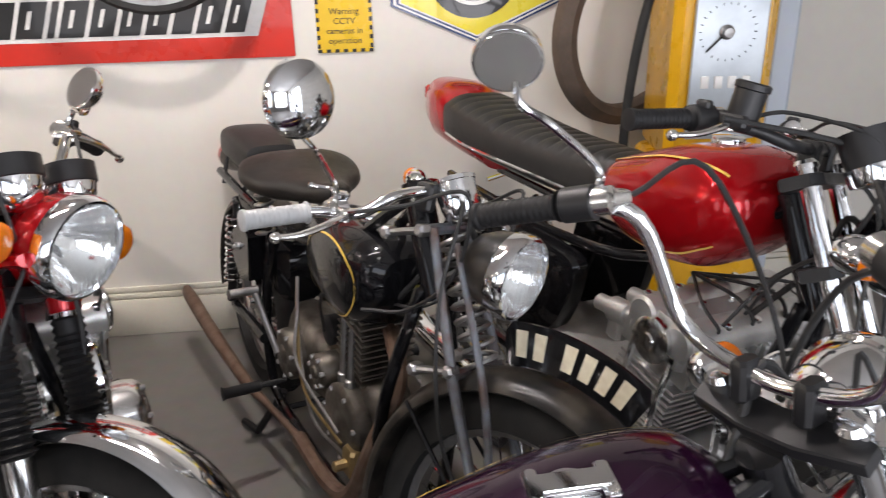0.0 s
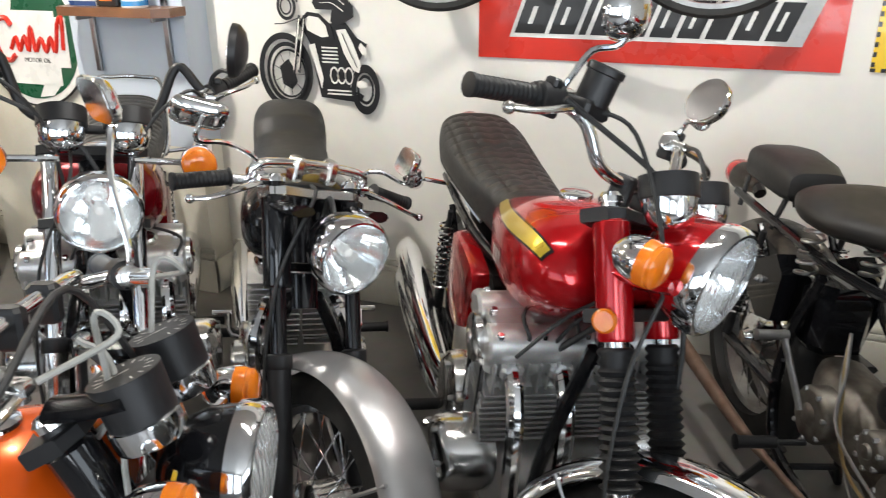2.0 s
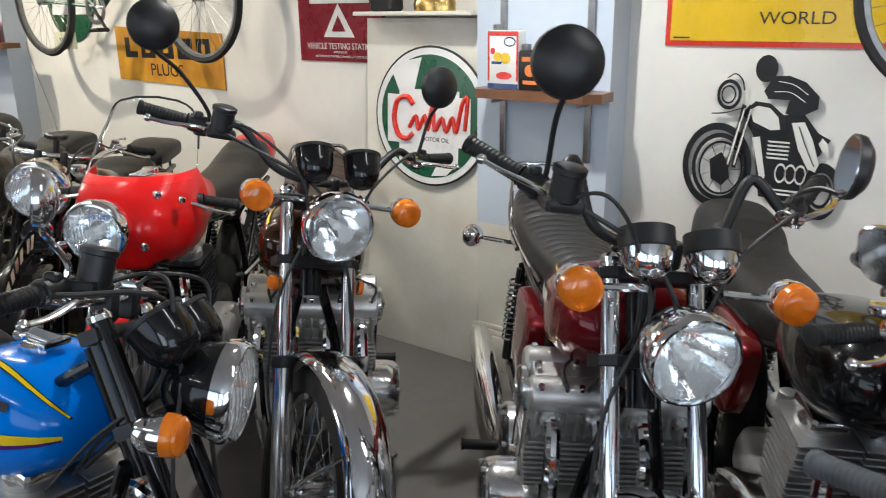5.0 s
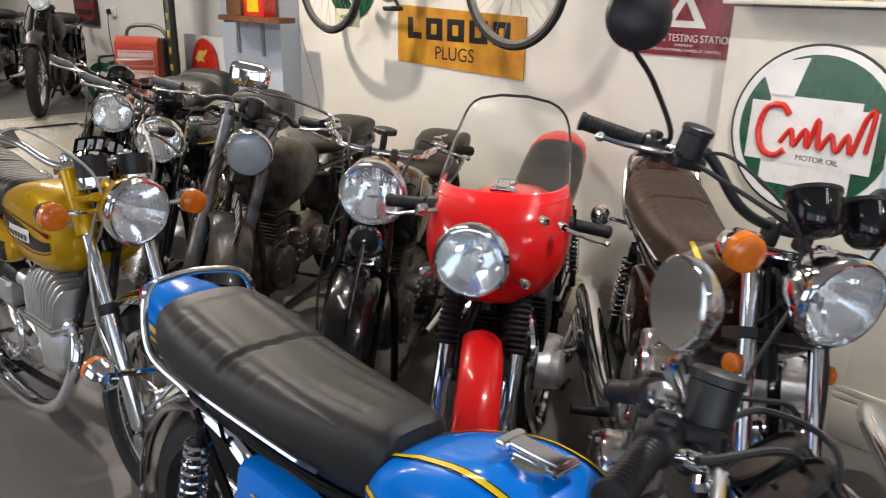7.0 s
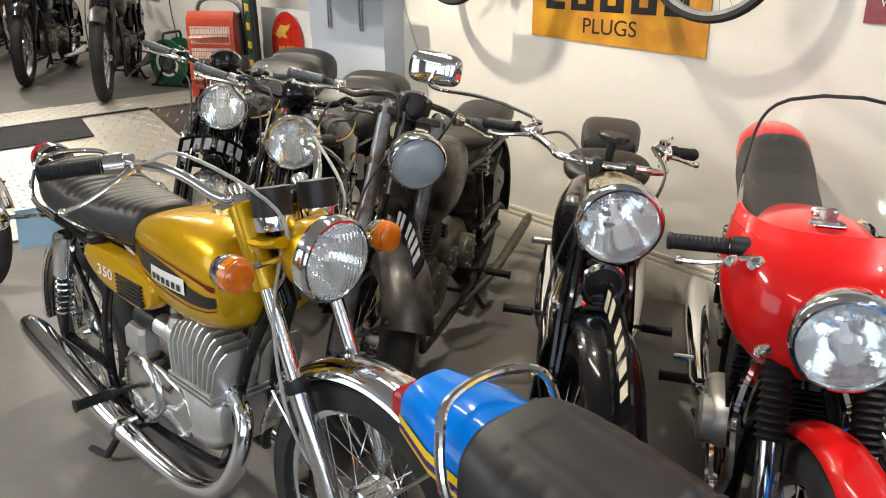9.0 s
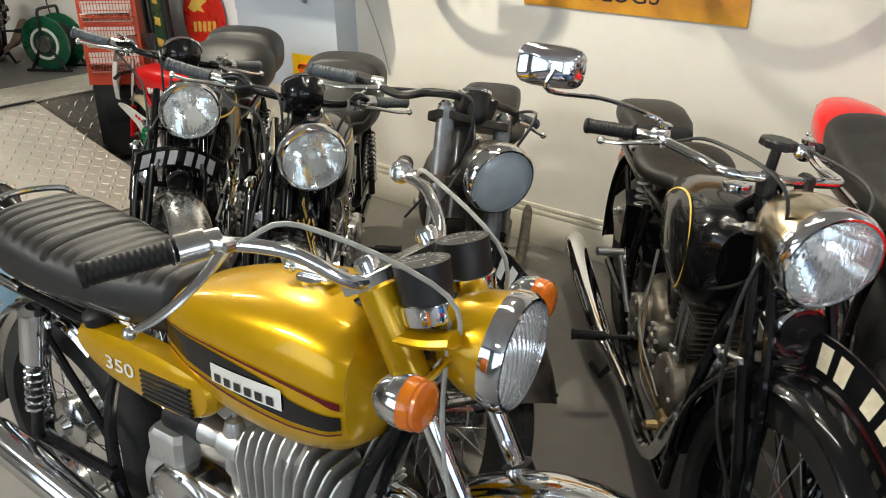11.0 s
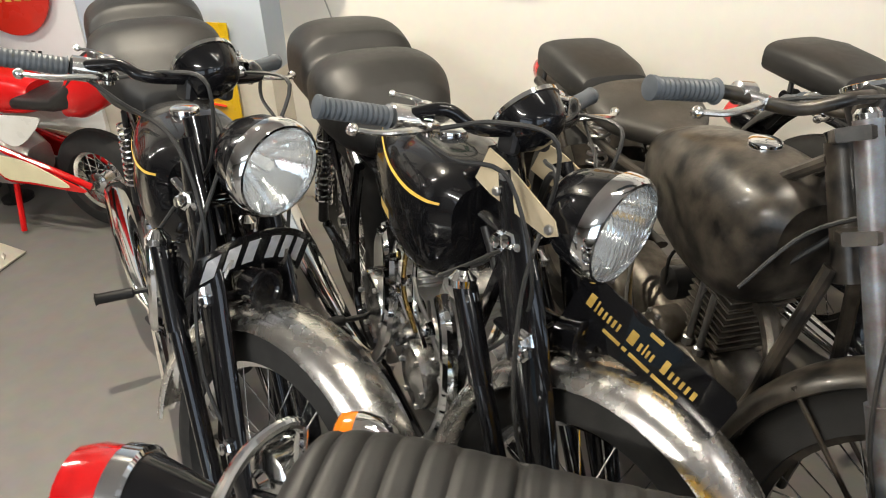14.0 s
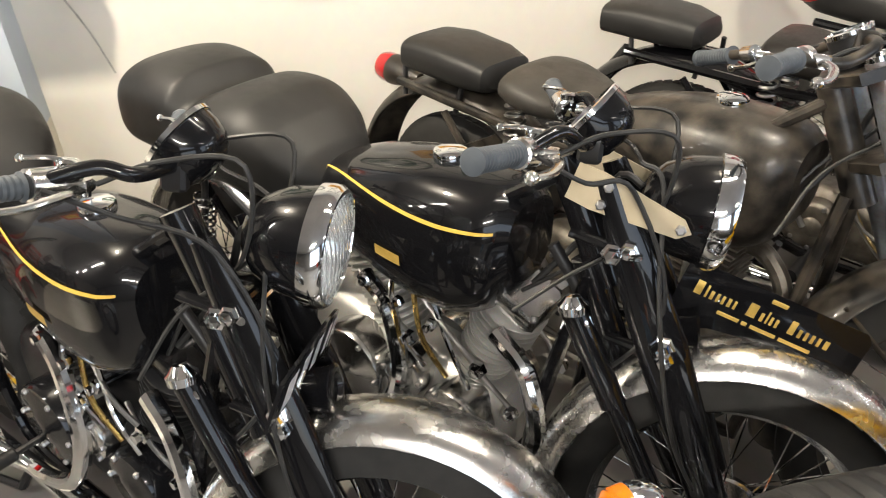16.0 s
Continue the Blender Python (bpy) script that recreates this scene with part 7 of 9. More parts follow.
g.tube([(-0.10, -0.18, 1.16), (-0.16, -0.18, 1.10)], 0.003, 6)
part("dial_hand", g, SATIN, pan)
g = Mesh()
for k in range(24):
    a = 2 * math.pi * k / 24
    g.tube([(-0.095 + 0.085 * math.cos(a), -0.1745, 1.16 + 0.085 * math.sin(a)), (-0.095 + 0.093 * math.cos(a), -0.1745, 1.16 + 0.093 * math.sin(a))], 0.0014, 4)
tagged(part("dial_marks", g, SATIN, pan), kind="stuff")
for k in range(4):
    g = Mesh()
    g.box((-0.155 + k * 0.045, -0.175, 1.0), (0.026, 0.008, 0.04), 0.002)
    part("counter_window", g, WHITESIGN, pan)
g = Mesh()
g.box((0.125, 0.04, 0.79), (0.085, 0.28, 1.56), 0.012)
part("side_column", g, BLUEWALL, pump, "grey blue side column")
g = Mesh()
g.tube([(0.02, -0.20, 1.42), (0.06, -0.22, 1.35), (0.10, -0.21, 1.33)], [0.035, 0.05, 0.03], 12, smooth=4)
part("nozzle", g, SATIN, pump, "black pump nozzle")
g = Mesh()
g.tube([(-0.27, -0.1, 1.45), (-0.36, -0.14, 1.2), (-0.40, -0.14, 0.8), (-0.36, -0.12, 0.35), (-0.27, -0.1, 0.3)], 0.016, 10, smooth=6)
part("hose", g, RUBBER, pump, "black rubber hose")
BROWNTYRE = vary(principled("perished brown tyre", (0.11, 0.08, 0.06), 0.8), (0.14, 0.10, 0.075), (0.06, 0.045, 0.035), 9.0, 0.5, (0.7, 0.9), 0.2, 120.0, 0.3)
g = Mesh()
g.lathe([(-0.04, 0.27), (-0.045, 0.30), (-0.02, 0.335), (0.02, 0.335), (0.045, 0.30), (0.04, 0.27), (0.02, 0.262), (-0.02, 0.262), (-0.04, 0.27)], (0, 0, 0), (0, 1, 0), 48)
thing("hung_tyre", g, BROWNTYRE, "perished brown tyre hung on the wall", "tyre", m=Matrix.Translation((1.62, 3.235, 1.12)) @ Matrix.Rotation(radians(25), 4, "Z"))
# boarded white door in the end wall
for k in range(9):
    slab("door_1", (2.815, 0.2, 0.02 + k * 0.28), (2.848, 3.25, 0.02 + k * 0.28 + 0.272), WHITEBOARD, "white slatted roller door", "door", b=0.006)


# ---- extras of single machines ----
TANPLATE = vary(principled("lacquered tan metal", (0.55, 0.47, 0.33), 0.35, 0.4), (0.58, 0.50, 0.36), (0.46, 0.38, 0.25), 20.0, 0.6, (0.28, 0.45))
def guard_plate(y=0.0, a0=-5, a1=50, height=0.085, letters=6, ink=CREAM_INK, gap=0.012, split=2):
    """A narrow plate standing lengthwise on the front mudguard, its number as plain bars on both faces."""
    def make(bike, S, fk, lamp_c, P):
        ax, az, r = P["wb"], P["rf"], P["rf"] + 0.028 + gap + 0.012
        n = 20

        def at(a, rad, yy):
            t = radians(a)
            return (ax + math.sin(t) * rad, yy, az + math.cos(t) * rad)
        g = Mesh(S)
        rings = []
        for i in range(n + 1):
            a = a0 + (a1 - a0) * i / n
            k = 0.75 if i in (0, n) else 1.0
            rings.append([at(a, r, y - 0.003), at(a, r + height * k, y - 0.003), at(a, r + height * k, y + 0.003), at(a, r, y + 0.003)])
        g.loft(rings)
        pl = part("number_plate", g, BLACK, bike, "black curved plate with plain raised bars")
        for side in (1, -1):
            span = (a1 - a0) * 0.86 / (letters + 0.6)
            for k in range(letters):
                a = a0 + (a1 - a0) * 0.07 + span * (k + (0.6 if k >= split else 0.0))
                g = Mesh(S)
                yy = y + side * 0.0042
                rows = [[at(a + span * q, r + height * 0.2, yy), at(a + span * q, r + height * 0.82, yy)] for q in (0.08, 0.4, 0.7)]
                g.loft(rows, closed=False)
                part("bar", g, ink, pl)
    return make


def cross_plate(bike, S, fk, lamp_c, P):
    """A curved plate across the fork above the mudguard, with plain bars."""
    c = fk(0.485, 0, 0.075)
    g = Mesh(S)
    rings = []
    for i in range(17):
        y = -0.145 + 0.29 * i / 16
        sag = -0.030 * (y / 0.11) ** 2
        rings.append([(c.x + dx - 0.015 * (y / 0.11) ** 2 + 0.012 * dz, y, c.z + dz * 0.044 + sag) for dx, dz in ((0.0, -1), (0.0, 1), (0.006, 1), (0.006, -1))])
    g.loft(rings)
    pl = part("number_plate", g, BLACK, bike, "black curved plate with plain silver bars")
    for k in range(6):
        y = 0.118 - k * 0.041 - (0.014 if k > 2 else 0.0)
        g = Mesh(S)
        rows = []
        for q in (0.0, -0.013, -0.026):
            yy = y + q
            sag, back = -0.030 * (yy / 0.11) ** 2, -0.015 * (yy / 0.11) ** 2
            rows.append([(c.x + 0.0085 + back - 0.012 * 0.62, yy, c.z - 0.028 + sag), (c.x + 0.0085 + back + 0.012 * 0.62, yy, c.z + 0.028 + sag)])
        g.loft(rows, closed=False)
        part("bar", g, SILVER_INK, pl)
    for s in (1, -1):
        g = Mesh(S)
        g.tube([fk(0.42, s * 0.085, 0.02), (c.x - 0.004, s * 0.07, c.z - 0.015)], 0.008, 6)
        part("plate_bracket", g, ALLOY, bike)


def show_card(bike, S, fk, lamp_c, P):
    """A straight black show card clipped to the mudguard, gold bars for its title."""
    ax, az, r = P["wb"], P["rf"], P["rf"] + 0.03
    tilt, put = radians(15), radians(-3)
    c = Vector((ax + math.sin(put) * (r + 0.016), 0, az + math.cos(put) * (r + 0.016)))
    k = S @ Matrix.Translation(c) @ Matrix.Rotation(tilt, 4, "Y")
    half, tall = 0.165, 0.098
    g = Mesh(k)
    out = [(-half, -0.048), (-half * 0.5, -0.010), (0, 0.004), (half * 0.5, -0.010), (half, -0.048), (half, tall - 0.012), (half - 0.012, tall), (-half + 0.012, tall), (-half, tall - 0.012)]
    g.loft([[(x, y, z) for x, z in out] for y in (-0.002, 0.002)])
    pl = part("show_card", g, BLACK, bike, "black card with gold bars for lettering")
    for side in (1, -1):
        rows = [(0.055, 0.026, (0.022, 0.008, 0.012, 0.010, 0.010, 0.012, 0.009)), (0.055, 0.026, (0.026, 0.012, 0.007, 0.009, 0.010)), (0.055, 0.026, (0.018, 0.012, 0.011, 0.012, 0.011, 0.016))]
        x = -0.142
        for zz, hh, word in rows:
            for i, w in enumerate(word):
                g = Mesh(k)
                h = hh if i == 0 else hh * (0.9 if w < 0.0085 else 0.62)
                g.box((side * (x + w / 2), side * -0.0028, zz - hh / 2 + h / 2), (w * (0.5 if i else 0.6), 0.001, h), 0.0003)
                part("bar", g, GOLD_INK, pl)
                x += w
            x += 0.013
        for zz, hh, xa, xb in ((0.085, 0.008, -0.012, 0.016), (0.026, 0.007, -0.085, -0.045), (0.026, 0.007, -0.040, -0.030), (0.026, 0.007, -0.024, 0.022), (0.026, 0.007, 0.028, 0.085)):
            g = Mesh(k)
            g.box((side * (xa + xb) / 2, side * -0.0032, zz), (xb - xa, 0.0012, hh), 0.0004)
            part("bar", g, GOLD_INK, pl)
    for x in (-0.115, 0.115):
        g = Mesh(k)
        for i in range(3):
            g.ball((x, -0.006, -0.03 + 0.013 * i), 0.009, 10)
        part("clip", g, BRASS, pl, "small brass clip")


def lamp_arms(bike, S, fk, lamp_c, P):
    for s in (1, -1):
        a, b = fk(0.70, s * 0.088, 0.0), lamp_c + Vector((-0.055, s * (P["lamp_r"] + 0.006), -0.01))
        g = Mesh(S)
        d = (b - a)
        up_ = Vector((-d.z, 0, d.x)).normalized()
        outline = [a + up_ * 0.032 - d * 0.45, a + up_ * 0.034 - d * 0.1, b + up_ * 0.017, b + d * 0.14, b - up_ * 0.017, a - up_ * 0.034 - d * 0.1, a - up_ * 0.032 - d * 0.45]
        g.loft([[p + Vector((0, y, 0)) for p in outline] for y in (-0.002, 0.002)])
        arm = part("lamp_arm", g, TANPLATE, bike, "flat tan metal lamp bracket plate")
        for p in (a + up_ * 0.015, a - up_ * 0.018, b):
            g = Mesh(S)
            g.lathe([(0, 0.009), (0.008, 0.009), (0.010, 0.006)], p + Vector((0, s * 0.002, 0)), (0, s, 0), 6)
            part("arm_bolt", g, STEEL, arm)


def guard_strap(bike, S, fk, lamp_c, P):
    """A tube stay round the front of the mudguard."""
    g = Mesh(S)
    a = radians(72)
    r = P["rf"] + 0.045
    c = (P["wb"] + math.sin(a) * r, P["rf"] + math.cos(a) * r)
    g.tube([(P["wb"], 0.09, P["rf"]), (c[0] - 0.02, 0.068, c[1] + 0.004), (c[0] + 0.012, 0.045, c[1] + 0.006), (c[0] + 0.018, 0, c[1] + 0.008), (c[0] + 0.012, -0.045, c[1] + 0.006), (c[0] - 0.02, -0.068, c[1] + 0.004), (P["wb"], -0.09, P["rf"])], 0.007, 8, smooth=5)
    part("guard_stay", g, BLACK, bike, "black tubular mudguard stay")


def horn_round(bike, S, fk, lamp_c, P):
    g = Mesh(S)
    c = lamp_c + Vector((0.0, 0, -0.165))
    g.lathe([(-0.05, 0.02), (-0.03, 0.05), (-0.01, 0.058), (0.006, 0.06), (0.012, 0.056), (0.012, 0.046), (0.004, 0.044)], c, (1, 0, 0), 32)
    h = part("horn", g, CHROME, bike, "round chrome horn")
    g = Mesh(S)
    g.lathe([(0.002, 0.045), (0.006, 0.044), (0.008, 0.03), (0.010, 0.012), (0.016, 0.010), (0.016, 0)], c, (1, 0, 0), 24)
    part("horn_grille", g, SATIN, h)


def vee_fittings(bike, S, fk, lamp_c, P):
    """Damper, spring caps, horn, filler and the cables of the sprung fork."""
    g = Mesh(S)
    g.tube([fk(0.30, 0, -0.06), fk(0.46, 0, -0.10)], 0.021, 14)
    g.tube([fk(0.44, 0, -0.10), fk(0.62, 0, -0.13)], 0.012, 12)
    part("fork_damper", g, SATIN, bike)
    for s in (1, -1):
        g = Mesh(S)
        g.lathe([(0, 0.026), (0.014, 0.027), (0.02, 0.020), (0.03, 0.012), (0.032, 0)], fk(0.525, s * 0.112, -0.11), (-0.2, 0, 0.98), 20)
        part("spring_cap", g, CHROME, bike)
        g = Mesh(S)
        g.lathe([(0, 0.019), (0.008, 0.020), (0.012, 0.014), (0.022, 0.012), (0.023, 0)], fk(0.60, s * 0.088, -0.02), (0, s, 0), 6)
        part("link_cap", g, CHROME, bike)
        g = Mesh(S)
        g.lathe([(0, 0.022), (0.010, 0.024), (0.016, 0.018), (0.03, 0.010), (0.032, 0)], fk(0.42, s * 0.095, 0.01), (0, s, 0), 6)
        part("eccentric_nut", g, CHROME, bike)
        for k in range(1):
            g = Mesh(S)
            e = P["ends"][s][0]
            g.tube([e + Vector((0.03, 0, 0)), e + Vector((0.10, -s * 0.05, -0.04 + 0.03 * k)), fk(0.70 - 0.05 * k, s * (0.13 - 0.02 * k), 0.05 + 0.03 * k), fk(0.48, s * (0.10 + 0.015 * k), 0.03 - 0.05 * k), fk(0.36, s * 0.08, -0.16)], 0.0042, 6, smooth=6)
            part("control_cable", g, CABLE, bike)
    g = Mesh(S)
    g.lathe([(-0.05, 0.015), (-0.04, 0.035), (0.0, 0.04), (0.012, 0.044), (0.016, 0.038), (0.016, 0.030), (0.008, 0.026), (0.008, 0)], fk(0.40, 0.0, 0.055), (1, 0, 0.2), 28)
    part("horn", g, BLACK, bike, "small round black horn")
    g = Mesh(S)
    g.tube([fk(0.585, -0.10, 0.02), fk(0.585, 0.10, 0.02)], 0.008, 10)
    part("link_spindle", g, CHROME, bike)
    for y, x, z, r in ((0.10, 0.92, 0.52, 0.020), (-0.10, 0.92, 0.52, 0.020), (0.09, 1.00, 0.44, 0.016), (-0.09, 1.00, 0.44, 0.016), (0.105, 0.74, 0.52, 0.018), (-0.105, 0.74, 0.52, 0.018)):
        g = Mesh()
        g.lathe([(0, r), (0.012, r), (0.015, r * 0.7), (0.026, r * 0.6), (0.028, 0)], (x, y, z), (0, 1 if y > 0 else -1, 0), 6)
        part("banjo_bolt", g, CHROME, bike)
        g = Mesh()
        g.tube([(x, y, z), (x - 0.06, y * 1.15, z + 0.06), (x - 0.16, y * 0.9, z + 0.10)], 0.0055, 8, smooth=4)
        part("oil_pipe", g, STEEL, bike)


def damper_knob(bike, S, fk, lamp_c, P):
    g = Mesh(S)
    c = fk(0.80, 0, -0.06)
    g.tube([c - Vector((0, 0, 0.08)), c + Vector((0, 0, 0.05))], 0.012, 10)
    n = 10
    g.loft([[c + Vector((math.cos(2 * math.pi * k / 40) * r * (1 + 0.07 * math.cos(n * 2 * math.pi * k / 40)), math.sin(2 * math.pi * k / 40) * r * (1 + 0.07 * math.cos(n * 2 * math.pi * k / 40)), z)) for k in range(40)] for z, r in ((0.05, 0.034), (0.054, 0.04), (0.066, 0.04), (0.07, 0.034))])
    part("damper_knob", g, SATIN, bike)


def levers_inverted(bike, S, fk, lamp_c, P):
    """Small advance and choke levers clamped on the bar inside the grips."""
    for s in (1, -1):
        a, b = P["ends"][s]
        d = (b - a).normalized()
        c = b - d * 0.185
        g = Mesh(S)
        g.lathe([(-0.012, 0.021), (-0.010, 0.024), (0.010, 0.024), (0.012, 0.021)], c, d, 16)
        q = c + Vector((0.0, 0, 0.022))
        g.lathe([(0, 0.016), (0.008, 0.017), (0.012, 0.012), (0.013, 0)], q, (0, 0, 1), 16)
        g.tube([q + Vector((0, 0, 0.008)), q + Vector((-0.018, s * 0.015, 0.014)), q + Vector((-0.05, s * 0.03, 0.012))], [0.004, 0.0035, 0.003], 6, smooth=4)
        g.ball(q + Vector((-0.05, s * 0.03, 0.012)), 0.0065, 8)
        part("hand_control", g, CHROME, bike)


def race_fairing(bike, S, fk, lamp_c, P):
    tab = [(0.715, 0.100, 0.130, 1.05), (0.735, 0.145, 0.190, 1.04), (0.785, 0.185, 0.240, 1.025), (0.85, 0.203, 0.265, 1.015), (0.91, 0.205, 0.262, 1.005), (0.97, 0.196, 0.235, 0.995), (1.0, 0.188, 0.205, 0.985), (1.025, 0.180, 0.18, 0.975)]

    def ring(z, w, ln, xc, lift=0.0, reach=112):
        out = []
        for i in range(41):
            t = radians(-reach + 2 * reach * i / 40)
            c, s = math.cos(t), math.sin(t)
            x = xc + (ln + lift) * math.copysign(abs(c) ** 0.85, c) * (1.0 if c > 0 else 0.75)
            out.append((x, (w + lift) * math.copysign(abs(s) ** 0.8, s), z))
        return out
    g = Mesh()
    outer, inner = [], []
    for i in range(25):
        z = 0.715 + 0.31 * i / 24
        w, ln, xc = smooth_lerp(tab, z)
        reach = 112 - 26 * max(0.0, (z - 0.90) / 0.14) - 22 * max(0.0, (0.785 - z) / 0.065)
        outer.append(ring(z, w, ln, xc, 0.0, reach))
        inner.append(ring(z, w, ln, xc, -0.005, reach))
    g.loft([o + i[::-1] for o, i in zip(outer, inner)])
    fr = part("fairing", g, P["paint"], bike, "glossy red half fairing")
    g = Mesh()
    edge = []
    rows_o, rows_i = [], []
    for i in range(19):
        u = i / 18
        z = 1.0 + 0.255 * u
        w = 0.190 - 0.028 * u - 0.03 * u**2
        ln = 0.20 - 0.06 * u
        xc = 0.985 - 0.215 * u
        reach = 80 * math.sqrt(max(0.02, 1 - max(0.0, (u - 0.55) / 0.45) ** 2.4))
        rows_o.append(ring(z, w, ln, xc, 0.004, reach))
        rows_i.append(ring(z, w, ln, xc, 0.001, reach))
    g.loft([o + i[::-1] for o, i in zip(rows_o, rows_i)])
    sc = part("windscreen", g, PANE, fr, "clear curved acrylic screen")
    sc.visible_shadow = False
    g = Mesh()
    g.tube([r[0] for r in rows_o[6:]] + rows_o[-1][1:-1] + [r[-1] for r in rows_o[:5:-1]], 0.0042, 6)
    part("screen_edge", g, SATIN, sc, "black rubber edging")
    for s in (1, -1):
        for c in ((lamp_c.x - 0.02, s * 0.135, lamp_c.z - 0.055), (lamp_c.x - 0.08, s * 0.165, 1.0), (lamp_c.x - 0.18, s * 0.200, 0.96)):
            g = Mesh()
            g.lathe([(-0.02, 0.012), (0.0, 0.013), (0.006, 0.010), (0.007, 0)], c, (0.8, s * 0.6, 0), 12)
            part("fastener", g, CHROME, fr)


def arrow_line(u0, u1, t0, t1, bow=0.0):
    return lambda s: (u0 + (u1 - u0) * s, t0 + (t1 - t0) * s + bow * math.sin(math.pi * s))


def loop_line(cu, ct, ru, rt):
    return lambda s: (cu + ru * math.cos(2 * math.pi * s), ct + rt * math.sin(2 * math.pi * s))


def kick_numbers(bike, S, fk, lamp_c, P):
    for side in (1, -1):
        ob = lettering(bike, "350", P.get("number_x", 0.36), P.get("number_z", 0.655), side * 0.1535, 0.032, P.get("number_mat", WHITE), "CENTER", 1.5)
        if side > 0:
            ob.matrix_basis = Matrix.Translation((P.get("number_x", 0.36), side * 0.1535, P.get("number_z", 0.655))) @ Matrix.Rotation(math.pi, 4, "Z") @ Matrix.Rotation(radians(90), 4, "X") @ Matrix.Diagonal((1.5, 1, 1, 1))
        ob.name = "panel_number"


def cowl_stripes(bike, S, fk, lamp_c, P):
    cowl = [o for o in bike.children if o.name.startswith("tail_cowl")][0]
    cw, cz, dx = P.get("cowl_w", 1.0), P.get("body_dz", 0.0) + P.get("cowl_dz", 0.0), P.get("cowl_dx", 0.0)
    for name, mat, a, b in (("yellow_stripe", YELLOW, 0.06, -0.05), ("violet_stripe", VIOLET, -0.06, -0.19), ("yellow_stripe", YELLOW, -0.20, -0.36)):
        for side in (1, -1):
            g, rows = Mesh(), []
            for x, h, t, z in ((-0.40, 0.08, 0.92, 0.80), (-0.30, 0.115, 0.925, 0.775), (-0.20, 0.125, 0.915, 0.765), (-0.10, 0.115, 0.86, 0.755)):
                row = []
                for k in range(5):
                    w = a + (b - a) * k / 4
                    c, s = math.cos(w) ** (2 / 2.6), math.copysign(abs(math.sin(w)) ** (2 / 2.6), math.sin(w))
                    row.append((x + dx, side * (h * cw * c + 0.003), (t + z) / 2 + cz + (t - z) / 2 * s))
                rows.append(row)
            g.loft(rows if side < 0 else rows[::-1], closed=False)
            part(name, g, mat, cowl)


def tank_letters(bike, S, fk, lamp_c, P):
    tank = [o for o in bike.children if o.name.startswith("fuel_tank")][0]
    table, x0, e = TANKS[P["tank"]], P.get("tank_x", 0.56), P.get("tank_e", 2.7)
    dz = P.get("body_dz", 0.0) + P.get("tank_dz", 0.0)
    for side in (1, -1):
        for i in range(6):
            g = Mesh()
            u = 0.215 + 0.029 * i
            rows = [[(p[0], p[1] * side, p[2]) for p in (tank_point(table, x0, u + du, -0.04 + t, e, 0.0062, 1.0, dz) for t in (-0.026, 0.0, 0.026))] for du in (0.0, 0.009, 0.018)]
            g.loft(rows[::-1] if side < 0 else rows, closed=False)
            part("badge_bar", g, INK, tank)


def tail_plate(mat):
    def make(bike, S, fk, lamp_c, P):
        g = Mesh()
        g.box((-0.43, 0, 0.60), (0.004, 0.20, 0.15), 0.001, m=None)
        pl = part("rear_plate", g, mat, bike, "pale blue card plate")
    return make


# ---- the parked rows ----
RED = paint("candy red paint", (0.37, 0.004, 0.007), 0.4, 0.2)
MAROON = paint("dark maroon paint", (0.13, 0.003, 0.006), 0.3, 0.22)
SOLIDRED = paint("solid red gel coat", (0.66, 0.010, 0.010), 0.0, 0.3)
GOLD = paint("metallic gold paint", (0.64, 0.37, 0.002), 0.45, 0.3)
BLUE = paint("bright blue paint", (0.001, 0.205, 0.80), 0.0, 0.22)
ORANGE = paint("orange paint", (0.72, 0.10, 0.006), 0.25, 0.25)
PURPLE = paint("dark purple paint", (0.020, 0.003, 0.018), 0.25, 0.2)
BROWN = paint("root beer brown paint", (0.030, 0.010, 0.003), 0.2, 0.22)
YELLOW = paint("yellow stripe paint", (0.82, 0.58, 0.005), 0.0, 0.3)
VIOLET = paint("violet stripe paint", (0.06, 0.01, 0.16), 0.0, 0.3)
STRIPEGOLD = paint("gold stripe paint", (0.52, 0.36, 0.04), 0.5, 0.3)
SILVER = paint("silver paint", (0.50, 0.50, 0.50), 0.75, 0.35)
COACH = vary(principled("gold coach line", (0.70, 0.45, 0.08), 0.35), (0.75, 0.5, 0.1), (0.6, 0.38, 0.06), 30.0)
FROST = vary(principled("hazy lamp glass", (0.45, 0.52, 0.57), 0.16, 0.0, 0.6, 0.25), (0.50, 0.57, 0.62), (0.36, 0.42, 0.46), 20.0, 0.6, (0.1, 0.25))
PALEGRIP = vary(principled("worn grey grip rubber", (0.06, 0.07, 0.085), 0.5), (0.085, 0.098, 0.115), (0.04, 0.047, 0.056), 20.0, 0.6, (0.4, 0.6), 0.1, 300.0)
CLEARGRIP = vary(principled("grey plastic grip", (0.38, 0.39, 0.39), 0.4), (0.45, 0.46, 0.46), (0.28, 0.29, 0.29), 20.0, 0.6)
BRASSY = vary(principled("tarnished nickel shell", (0.62, 0.54, 0.40), 0.2, 1.0), (0.74, 0.70, 0.62), (0.46, 0.34, 0.16), 9.0, 0.6, (0.1, 0.3))
BLUECARD = enamel("pale blue card", (0.36, 0.58, 0.78), 0.5)
